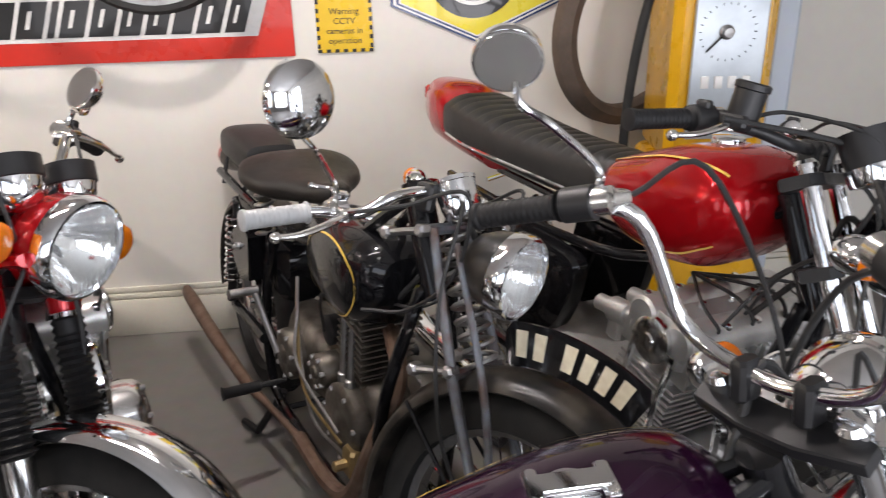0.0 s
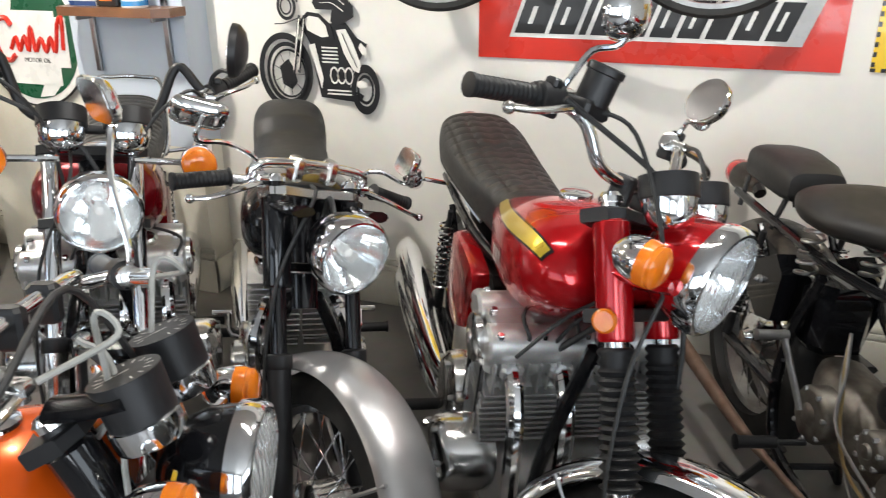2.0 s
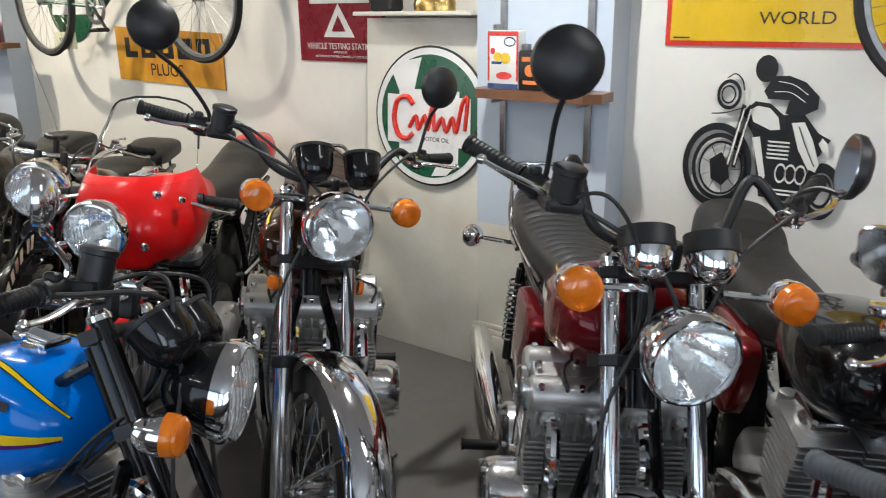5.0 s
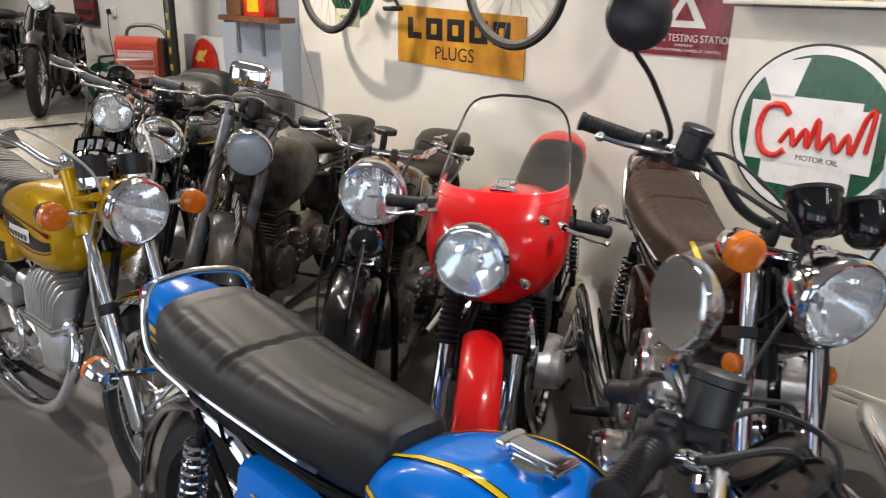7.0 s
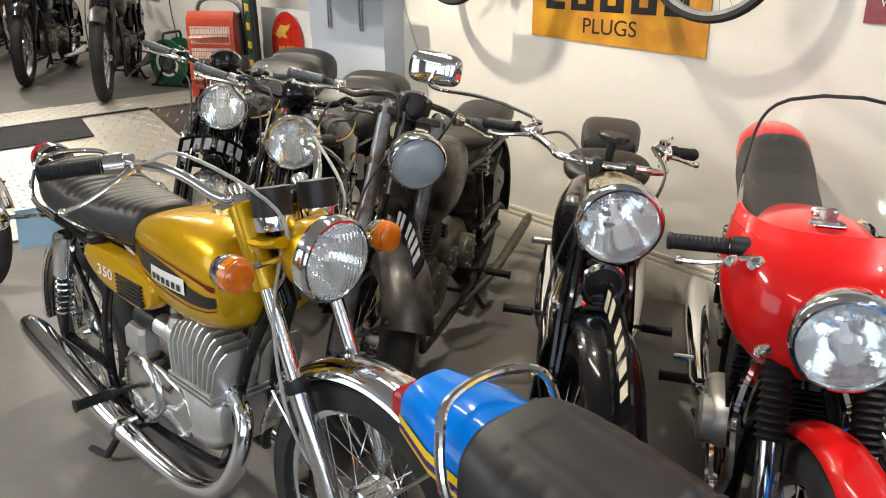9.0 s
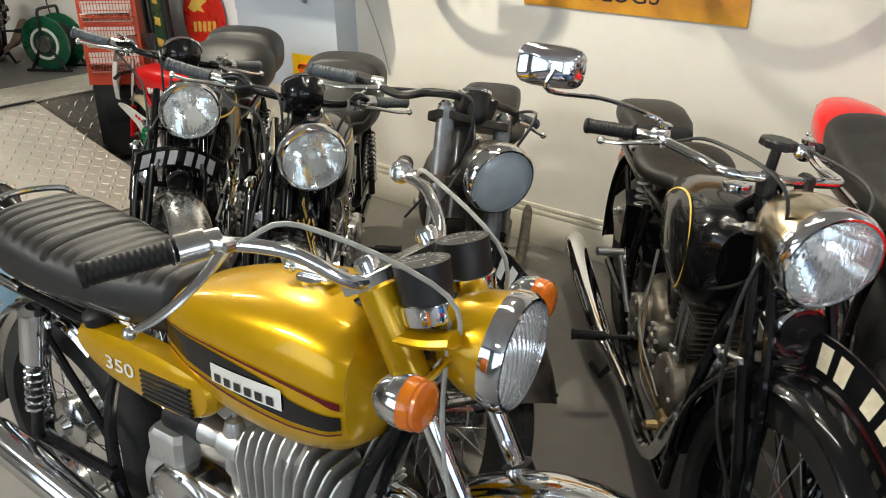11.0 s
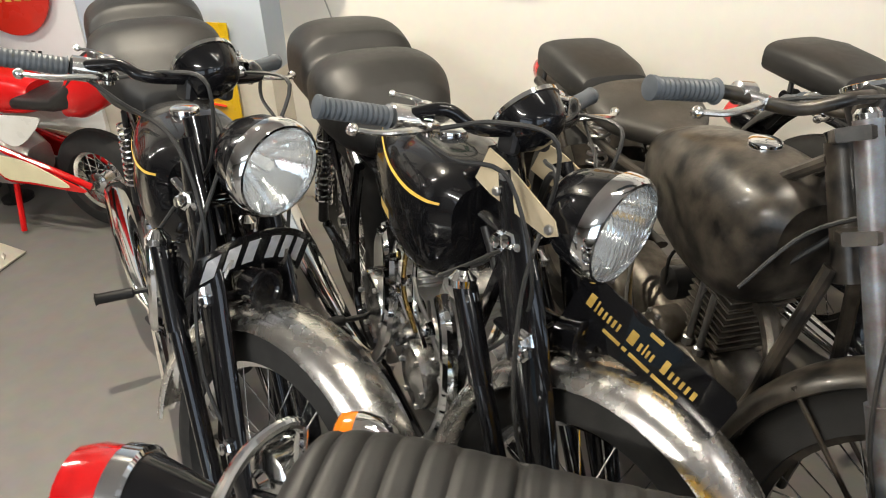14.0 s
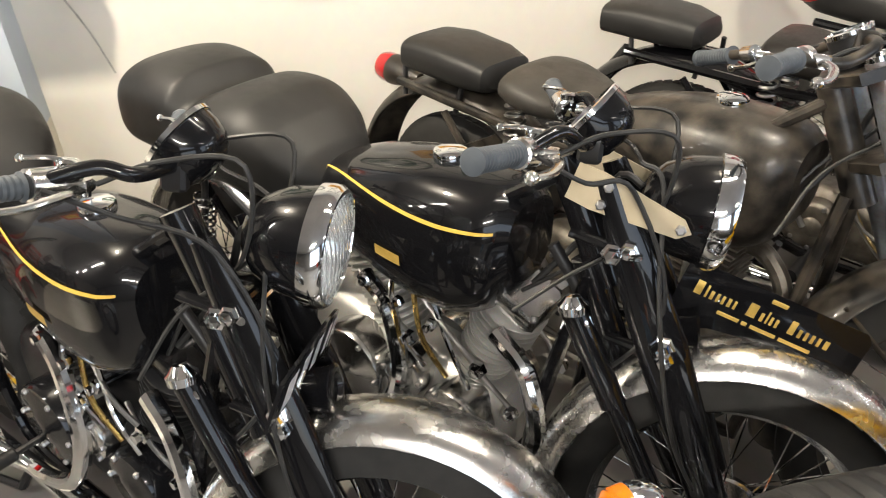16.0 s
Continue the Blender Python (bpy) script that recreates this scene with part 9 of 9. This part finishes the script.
ramp_ob = floor_plate("worn chequer plate ramp up to the raised floor", [(0, 2.57), (-LONG, 2.40), (-LONG, 0.92), (0, 0.92)], 0.0, 0.008, tilted)
g = Mesh(tilted.inverted())
g.loft([[(RX + RUN - 0.05, y0, 0.003), (RX + 0.006, y1, RZ - 0.01), (RX + 0.006, y1, 0.003)] for y0, y1 in ((2.555, 2.385), (2.565, 2.395))])
part("cheek", g, PLATE, ramp_ob, "folded side of the ramp")
floor_plate("chequer plate strip along the raised floor edge", [(RX + 0.02, 0.92), (RX + 0.02, Y1 - 0.01), (RX - 0.54, Y1 - 0.01), (RX - 0.54, 0.92)], RZ, RZ + 0.010)
floor_plate("bluish chequer plate riser beside the ramp", [(0, 2.43), (0, Y1 - 0.03), (-RZ + 0.005, Y1 - 0.03), (-RZ + 0.005, 2.43)], 0.002, 0.010, Matrix.Translation((RX, 0, 0.0)) @ Matrix.Rotation(radians(90), 4, "Y"))
g = Mesh()
g.box((RX + 0.012, 1.66, RZ + 0.012), (0.035, 1.48, 0.008), 0.003, m=None)
thing("edge_strip", g, SATIN, "dark metal nosing where the ramp meets the raised floor", "edge strip")
g = Mesh()
g.box((-1.10, 1.58, 0.014), (0.27, 0.66, 0.008), 0.003, m=None)
thing("rubber_mat", g, MAT, "narrow black rubber mat on the chequer plate", "mat", m=tilted)

# ---- gas heater ----
HEATRED = vary(principled("orange red powder coat", (0.52, 0.06, 0.018), 0.45), (0.56, 0.07, 0.02), (0.42, 0.04, 0.012), 8.0, 0.5, (0.38, 0.55), 0.05, 300.0)
CERAMIC = vary(principled("white ceramic panel", (0.72, 0.68, 0.62), 0.6), (0.76, 0.73, 0.67), (0.55, 0.48, 0.42), 12.0, 0.5, (0.5, 0.7), 0.2, 200.0)
heater = root("gas_heater", "orange red gas heater with wire grille and black body", "heater", Matrix.Translation((-8.20, 2.93, 0)) @ Matrix.Rotation(radians(37), 4, "Z") @ Matrix.Diagonal((0.92, 0.9, 1.0, 1.0)))
g = Mesh()
g.loft([[(x, y, z) for x, y in ((-0.20 * k, -0.19 * k), (0.20 * k, -0.19 * k), (0.21 * k, 0.0), (0.20 * k, 0.19 * k), (-0.20 * k, 0.19 * k), (-0.21 * k, 0.0))] for z, k in ((0.05, 0.97), (0.06, 1.0), (0.30, 1.0), (0.50, 0.97), (0.54, 0.94))])
body = part("lower_body", g, SATIN, heater, "black moulded lower body")
for x in (-0.19, 0.19):
    g = Mesh()
    g.box((x, -0.16, 0.06), (0.05, 0.09, 0.12), 0.02)
    part("foot", g, SATIN, body)
g = Mesh()
g.box((0, -0.192, 0.36), (0.26, 0.012, 0.18), 0.006)
part("front_panel", g, PLASTIC, body)
g = Mesh()
g.loft([[(x, y, z) for x, y, z in ((s, -0.20, 0.52), (s, -0.19, 0.60), (s, -0.165, 1.08), (s, -0.12, 1.14), (s, -0.07, 1.10), (s, -0.07, 0.56))] for s in (-0.205, -0.19, 0.19, 0.205)])
hood = part("grille_frame", g, HEATRED, heater, "orange red grille surround")
for k in range(3):
    g = Mesh()
    zc = 0.66 + k * 0.155
    yc = -0.19 + (zc - 0.6) * 0.052
    g.box((0, yc - 0.004, zc), (0.35, 0.012, 0.125), 0.004)
    pn = part("ceramic_panel", g, CERAMIC, hood, "pale ceramic heating panel")
    g = Mesh()
    g.loft([[(-0.17, yc - 0.012, zc - 0.055), (-0.17, yc - 0.05, zc - 0.005), (-0.17, yc - 0.012, zc + 0.005)], [(0.17, yc - 0.012, zc - 0.055), (0.17, yc - 0.05, zc - 0.005), (0.17, yc - 0.012, zc + 0.005)]])
    part("reflector_fin", g, REFLECTOR, pn)
for k in range(17):
    g = Mesh()
    x = -0.176 + 0.022 * k
    g.tube([(x, -0.205, 0.575), (x, -0.235, 0.62), (x, -0.205, 1.06), (x, -0.165, 1.085)], 0.0022, 5)
    part("grille_wire", g, HEATRED, hood)
for k in range(12):
    g = Mesh()
    z = 0.62 + 0.04 * k
    y = -0.236 + (z - 0.62) * 0.068
    g.tube([(-0.195, y + 0.03, z), (-0.185, y, z), (0.185, y, z), (0.195, y + 0.03, z)], 0.0022, 5)
    part("grille_wire", g, HEATRED, hood)
g = Mesh()
g.loft([[(x, y, z) for x, y, z in ((s, -0.068, 0.55), (s, -0.068, 1.10), (s, 0.02, 1.12), (s, 0.10, 0.95), (s, 0.18, 0.55))] for s in (-0.19, -0.18, 0.18, 0.19)])
part("rear_housing", g, SATIN, heater, "black rear housing")
g = Mesh()
for s in (1, -1):
    g.tube([(s * 0.198, 0.06, 0.60), (s * 0.20, 0.04, 1.05), (s * 0.18, 0.02, 1.17), (s * 0.10, 0.01, 1.215), (0, 0.01, 1.22)], 0.016, 10, smooth=5)
part("handle", g, STEEL, heater, "grey tubular carrying handle")

# ---- small racing motorcycle ----
CREAM = paint("cream fairing paint", (0.78, 0.70, 0.46), 0.0, 0.3)
TINT = principled("tinted screen", (0.30, 0.29, 0.27), 0.05, 0.0, 0.0, 0.75, 1.2)[0]
mini = root("racing_minibike", "small red and white racing motorcycle with green racing roundel", "motorcycle", Matrix.Translation((-7.5, 2.87, 0)))
flip = Matrix.Rotation(math.pi, 4, "Z")
wheel("front_tyre", mini, (0.52, 0.205), 0.205, 0.045, ALLOY, flip, False)
wheel("rear_tyre", mini, (-0.42, 0.215), 0.215, 0.05, ALLOY, flip, False)
for s in (1, -1):
    g = Mesh(flip)
    g.tube([(0.54, s * 0.075, 0.19), (0.47, s * 0.075, 0.40)], 0.02, 12)
    part("fork_leg", g, SOLIDRED, mini, "red fork leg")
    g = Mesh(flip)
    g.tube([(0.48, s * 0.075, 0.38), (0.375, s * 0.07, 0.70)], 0.013, 10)
    part("fork_tube", g, CHROME, mini)
    g = Mesh(flip)
    g.tube([(0.39, s * 0.075, 0.63), (0.33, s * 0.20, 0.64), (0.28, s * 0.26, 0.63)], 0.011, 8)
    part("clip_on_bar", g, SATIN, mini)
mudguard("front_mudguard", mini, (0.52, 0.205), 0.235, 0.05, (-95, 20), CREAM, flip, 0.03)
g = Mesh(flip)
g.loft([oval(x, h, t, b, 2.8, 24) for x, h, t, b in ((0.38, 0.06, 0.62, 0.53), (0.34, 0.10, 0.665, 0.50), (0.20, 0.125, 0.685, 0.49), (0.02, 0.12, 0.675, 0.495), (-0.16, 0.10, 0.65, 0.50), (-0.22, 0.07, 0.62, 0.52))])
tk = part("fuel_tank", g, SOLIDRED, mini, "red racing fuel tank")
for s in (1, -1):
    for k in range(7):
        g = Mesh(flip)
        g.box((0.16 - k * 0.04, s * 0.122, 0.545), (0.026, 0.008, 0.035), 0.002)
        part("badge_bar", g, WHITE, tk)
g = Mesh(flip)
g.lathe([(0, 0.03), (0.02, 0.03), (0.024, 0)], (0.12, 0, 0.685), (0, 0, 1), 20)
part("filler_cap", g, CHROME, tk)
g = Mesh(flip)
g.loft([oval(x, h, t, b, 3.0, 24) for x, h, t, b in ((-0.12, 0.08, 0.575, 0.53), (-0.16, 0.10, 0.59, 0.52), (-0.36, 0.12, 0.60, 0.53), (-0.44, 0.12, 0.66, 0.54), (-0.52, 0.10, 0.76, 0.58), (-0.55, 0.06, 0.74, 0.62))])
part("seat", g, VINYL, mini, "low black racing seat")
g = Mesh(flip)
g.loft([oval(x, h, t, b, 2.8, 24) for x, h, t, b in ((-0.40, 0.10, 0.62, 0.50), (-0.46, 0.115, 0.71, 0.50), (-0.56, 0.10, 0.775, 0.55), (-0.62, 0.06, 0.765, 0.62))])
part("tail_hump", g, SOLIDRED, mini, "red tail hump")


def sheeted(poly, y, mat, name, label="", parent=None, th=0.006):
    g = Mesh(flip)
    pts = spline([Vector((x, 0, z)) for x, z in poly], 4, True)
    g.loft([[(p.x, y - th / 2, p.z) for p in pts], [(p.x, y + th / 2, p.z) for p in pts]])
    return part(name, g, mat, parent or mini, label)


for s in (1, -1):
    fp = sheeted([(0.50, 0.42), (0.40, 0.43), (0.22, 0.38), (0.04, 0.33), (0.0, 0.25), (0.07, 0.13), (0.14, 0.12), (0.24, 0.20), (0.32, 0.32)], s * 0.155, WHITE, "lower_fairing", "white lower fairing panel")
    g = Mesh(flip)
    g.lathe([(0, 0.078), (0.003, 0.078), (0.0035, 0)], (0.20, s * 0.158, 0.245), (0, s, 0), 36)
    ro = part("roundel", g, enamel("racing green roundel", (0.012, 0.25, 0.07)), fp, "green roundel with white bar")
    g = Mesh(flip)
    g.box((0.20, s * 0.1635, 0.245), (0.016, 0.002, 0.09), 0.0006)
    g.box((0.208, s * 0.1635, 0.278), (0.022, 0.002, 0.016), 0.0006)
    part("bar", g, WHITE, ro)
    for k in range(4):
        g = Mesh(flip)
        g.box((0.30 - 0.03 * k, s * 0.159, 0.375 - 0.012 * k), (0.022, 0.003, 0.02), 0.0006)
        part("red_bar", g, SOLIDRED, fp)
    sheeted([(-0.02, 0.34), (-0.16, 0.335), (-0.28, 0.29), (-0.36, 0.235), (-0.20, 0.24), (-0.05, 0.25)], s * 0.14, CREAM, "side_panel", "cream side panel")
    sheeted([(-0.02, 0.33), (-0.18, 0.315), (-0.38, 0.245), (-0.42, 0.215), (-0.20, 0.225), (-0.04, 0.235)], s * 0.132, SOLIDRED, "panel_edge", "red panel edge")
    sheeted([(0.0, 0.50), (-0.26, 0.52), (-0.30, 0.50), (-0.18, 0.40), (-0.10, 0.40)], s * 0.125, WHITE, "number_panel", "white panel under the seat")
g = Mesh(flip)
rows_o = []
for i in range(15):
    u = i / 14
    z, w, xf = 0.45 + 0.25 * u, 0.15 + 0.03 * math.sin(u * 2.2), 0.64 - 0.10 * u
    rows_o.append([(xf - 0.14 + 0.14 * math.cos(t), w * math.sin(t), z) for t in (radians(-95 + 190 * k / 24) for k in range(25))])
g.loft([r + [(x - 0.004, y * 0.975, z) for x, y, z in r[::-1]] for r in rows_o])
ns = part("nose_fairing", g, WHITE, mini, "white nose fairing")
g = Mesh(flip)
rows_o = []
for i in range(10):
    u = i / 9
    z, w, xf = 0.70 + 0.13 * u, 0.178 - 0.02 * u, 0.54 - 0.07 * u
    rows_o.append([(xf - 0.14 + 0.14 * math.cos(t), w * math.sin(t), z) for t in (radians(-85 + 170 * k / 24) for k in range(25))])
g.loft([r + [(x - 0.003, y * 0.98, z) for x, y, z in r[::-1]] for r in rows_o])
part("windscreen", g, TINT, ns, "grey tinted screen").visible_shadow = False
g = Mesh(flip)
g.loft([oval(x, h, t, b, 3.2, 20) for x, h, t, b in ((0.24, 0.07, 0.36, 0.20), (0.16, 0.11, 0.40, 0.17), (-0.04, 0.11, 0.38, 0.17), (-0.12, 0.07, 0.34, 0.21))])
en = part("engine", g, CAST, mini)
for k in range(8):
    g = Mesh(flip)
    g.box((0.19 + 0.017 * k, 0, 0.37 + 0.008 * k), (0.006, 0.13, 0.13), 0.002)
    part("cooling_fin", g, CAST, en)
g = Mesh(flip)
g.tube([(0.30, -0.06, 0.40), (0.34, -0.09, 0.28), (0.22, -0.10, 0.16), (-0.10, -0.13, 0.18), (-0.40, -0.14, 0.20), (-0.46, -0.14, 0.20)], [0.016, 0.02, 0.034, 0.042, 0.036, 0.014], 12, smooth=5)
part("expansion_pipe", g, SATIN, mini)
for s in (1, -1):
    g = Mesh(flip)
    g.tube([(0.38, s * 0.03, 0.62), (0.22, s * 0.09, 0.44), (-0.02, s * 0.10, 0.36), (-0.30, s * 0.10, 0.27), (-0.42, s * 0.085, 0.215)], 0.014, 8, smooth=4)
    g.tube([(0.38, s * 0.03, 0.62), (-0.1, s * 0.08, 0.52), (-0.50, s * 0.09, 0.60)], 0.012, 8, smooth=4)
    part("frame_tube", g, SOLIDRED, mini, "red frame tube")
    g = Mesh(flip)
    g.tube([(-0.05, s * 0.10, 0.20), (-0.07, s * 0.16, 0.01)], 0.012, 8)
    part("stand_leg", g, SOLIDRED, mini)

# ---- signs and boards standing behind the small racer ----
board2 = thing("display_board", sheet(Mesh(), rect(-7.95, -7.24, 0.0, 1.16), 0, 0.02), WHITEBOARD, "white painted board standing against the pilaster", "board", m=Matrix.Translation((0, 3.135, 0)) @ Matrix.Rotation(radians(-2), 4, "X"))
g = Mesh()
rs = thing("round_sign", sheet(Mesh(), disc(-7.545, 0.93, 0.215, 0.215), 0, 0.006), SIGNRED, "round red enamel sign with gold wing shape", "sign", m=Matrix.Translation((0, 3.096, 0)) @ Matrix.Rotation(radians(-2), 4, "X"))
layer(rs, "gold_wing", [(-7.70, 0.985), (-7.62, 1.055), (-7.55, 1.05), (-7.47, 1.07), (-7.50, 1.03), (-7.56, 1.00), (-7.53, 0.965), (-7.60, 0.975), (-7.64, 0.96)], -0.007, COACH)
for k in range(5):
    layer(rs, "bar", slant(-7.66 + k * 0.05, -7.628 + k * 0.05, 0.845 + 0.004 * k, 0.905 + 0.004 * k, 0.1), -0.007, COACH)
for k in range(7):
    layer(board2, "bar", rect(-7.70 + k * 0.035, -7.68 + k * 0.035, 0.60, 0.645), -0.021, INK)
# stand-in for an unidentified green upright: panel with bars between two tubes
stand = thing("upright_stand", sheet(Mesh(), rect(-0.10, 0.10, 0.66, 1.75), 0, 0.02), GREEN, "dark green upright panel between two black posts", "sign stand", m=Matrix.Translation((-7.82, 3.0, 0)) @ Matrix.Rotation(radians(-14), 4, "Z"))
for s in (-0.125, 0.125):
    g = Mesh()
    g.tube([(s, 0, 0.0), (s, 0, 1.9)], 0.024, 12)
    g.lathe([(0, 0.07), (0.012, 0.07), (0.02, 0.03)], (s, 0, 0.0), (0, 0, 1), 20)
    part("post", g, SATIN, stand, "black tubular post")
for k in range(5):
    g = Mesh()
    g.box((0, -0.023, 0.78 + k * 0.13), (0.12 - 0.01 * (k % 3), 0.002, 0.05), 0.0005)
    part("bar", g, COACH, stand)
osg = thing("enamel_sign", sheet(Mesh(), rect(-6.76, -6.55, 0.32, 0.80), 0, 0.005), SIGNYELLOW, "yellow enamel sign with red curls leaning on the baseboard", "sign", m=Matrix.Translation((0, 3.125, 0)) @ Matrix.Rotation(radians(-1), 4, "X"))
for k in range(3):
    g = Mesh()
    z = 0.42 + k * 0.14
    g.tube([(-6.70, -0.008, z - 0.04), (-6.63, -0.008, z - 0.045), (-6.61, -0.008, z - 0.01), (-6.70, -0.008, z + 0.02), (-6.68, -0.008, z + 0.05), (-6.61, -0.008, z + 0.045)], 0.012, 6, smooth=4, flat=0.25)
    part("red_curl", g, SIGNRED, osg)

# ---- cable reel on the raised floor ----
reel = root("cable_reel", "dark green cable reel with white ring and carrying handle", "cable reel", Matrix.Translation((-9.42, 3.03, RZ)) @ Matrix.Rotation(radians(28), 4, "Z"))
for y in (-0.09, 0.09):
    g = Mesh()
    g.lathe([(-0.012, 0.07), (-0.012, 0.185), (-0.006, 0.20), (0.006, 0.20), (0.012, 0.185), (0.012, 0.07), (-0.012, 0.07)], (0, y, 0.205), (0, 1, 0), 40)
    fl = part("flange", g, GREEN, reel)
    g = Mesh()
    g.lathe([(-0.006, 0.098), (-0.006, 0.118), (0.0, 0.118), (0.0, 0.098), (-0.006, 0.098)], (0, y + (-0.012 if y < 0 else 0.018), 0.205), (0, 1, 0), 36)
    part("ring", g, WHITE, fl, "white painted ring")
g = Mesh()
g.lathe([(-0.08, 0.0), (-0.08, 0.13), (0.08, 0.13), (0.08, 0.0)], (0, 0, 0.205), (0, 1, 0), 28)
part("wound_cable", g, RUBBER, reel, "black wound cable")
g = Mesh()
g.lathe([(-0.125, 0.0), (-0.125, 0.062), (-0.09, 0.066), (0.09, 0.066), (0.1, 0.0)], (0, 0, 0.205), (0, 1, 0), 24)
part("hub", g, STEEL, reel, "grey socket hub")
for y in (-0.115, 0.115):
    g = Mesh()
    g.tube([(-0.15, y, 0.012), (-0.02, y, 0.22), (0, y, 0.43), (0, y * 0.6, 0.455), (0, 0, 0.455)], 0.011, 8, smooth=3)
    g.tube([(0.15, y, 0.012), (0.02, y, 0.22)], 0.011, 8)
    g.tube([(-0.19, y, 0.011), (0.19, y, 0.011)], 0.011, 8)
    part("stand_tube", g, SATIN, reel, "black tubular stand")

# ---- picture, socket and notice on the far walls ----
pic = thing("framed_picture", sheet(Mesh(), rect(-11.0, -10.3, 1.12, 1.95), 0, 0.02), SATIN, "dark framed red and black picture", "picture", m=Matrix.Translation((0, 3.29, 0)))
layer(pic, "print", rect(-10.95, -10.35, 1.17, 1.90), -0.021, DEEPRED)
for k in range(5):
    layer(pic, "bar", rect(-10.92 + 0.015 * k, -10.40 - 0.03 * k, 1.22 + k * 0.12, 1.27 + k * 0.12), -0.024, INK)
g = Mesh()
g.box((0, -0.012, 0), (0.15, 0.024, 0.09), 0.004)
so = thing("wall_socket", g, WHITE, "white double wall socket with black plug", "wall socket", m=Matrix.Translation((-9.88, 3.30, 1.27)))
g = Mesh()
g.box((-0.035, -0.04, 0), (0.045, 0.04, 0.05), 0.008)
g.tube([(-0.035, -0.05, -0.02), (-0.03, -0.06, -0.2), (0.0, -0.04, -0.55), (0.03, -0.03, -0.83)], 0.005, 6, smooth=5)
part("plug", g, SATIN, so)

# ---- machines parked beyond ----
FARBIKE = dict(indicators=None, gauges=None, mirrors=(), engine="single", engine_mat=OILY, cover_mat=OILY, disc=False, master=False, grab=False, pods=False, levers=True)
build_bike("dark vintage motorcycle with girder fork on the rear floor", (-9.14, 2.42), -28, steer=3, ground=RZ, lamp_z=0.97, lamp_r=0.085, fork="girder", fork_mat=DUSTY, guard_mat=DUSTY, guard_span=(-100, 40), paint=DUSTY, rim_mat=STEEL, bars="swept", bar_size=(0.36, 0.0, 0.3), spring_saddle=True, tank="flat", rigid=True, rear_guard=DUSTY, seat_mat=LEATHER, chain_mat=DUSTY, tail_mat=DUSTY, exhaust=RUSTY, rf=0.345, lamp_mat=BRASSY, **FARBIKE)
build_bike("black vintage motorcycle with chrome pipes on the rear floor", (-10.40, 2.16), -30, steer=6, ground=RZ, lamp_z=0.97, lamp_r=0.085, fork="girder", fork_mat=BLACK, guard_mat=BLACK, guard_span=(-100, 40), paint=BLACK, rim_mat=STEEL, bars="swept", bar_size=(0.36, 0.0, 0.3), spring_saddle=True, tank="flat", rigid=True, rear_guard=BLACK, seat_mat=LEATHER, chain_mat=BLACK, tail_mat=BLACK, rf=0.345, **FARBIKE)
build_bike("red vintage motorcycle at the end of the rear row", (-12.0, 2.12), -32, steer=6, ground=RZ, lamp_z=0.95, paint=SOLIDRED, guard_mat=SOLIDRED, bars="low", rear_guard=SOLIDRED, **{**FARBIKE, "engine": "twin"})
build_bike("dark green motorcycle with chrome guards beside the ramp", (-6.88, 0.86), 14, steer=4, lamp_z=0.96, paint=GREEN, panel=GREEN, engine="twin", bars="low", bar_size=(0.38, 0.02, 0.16), gauges="satin", ind_out=0.27, disc=False, master=False)
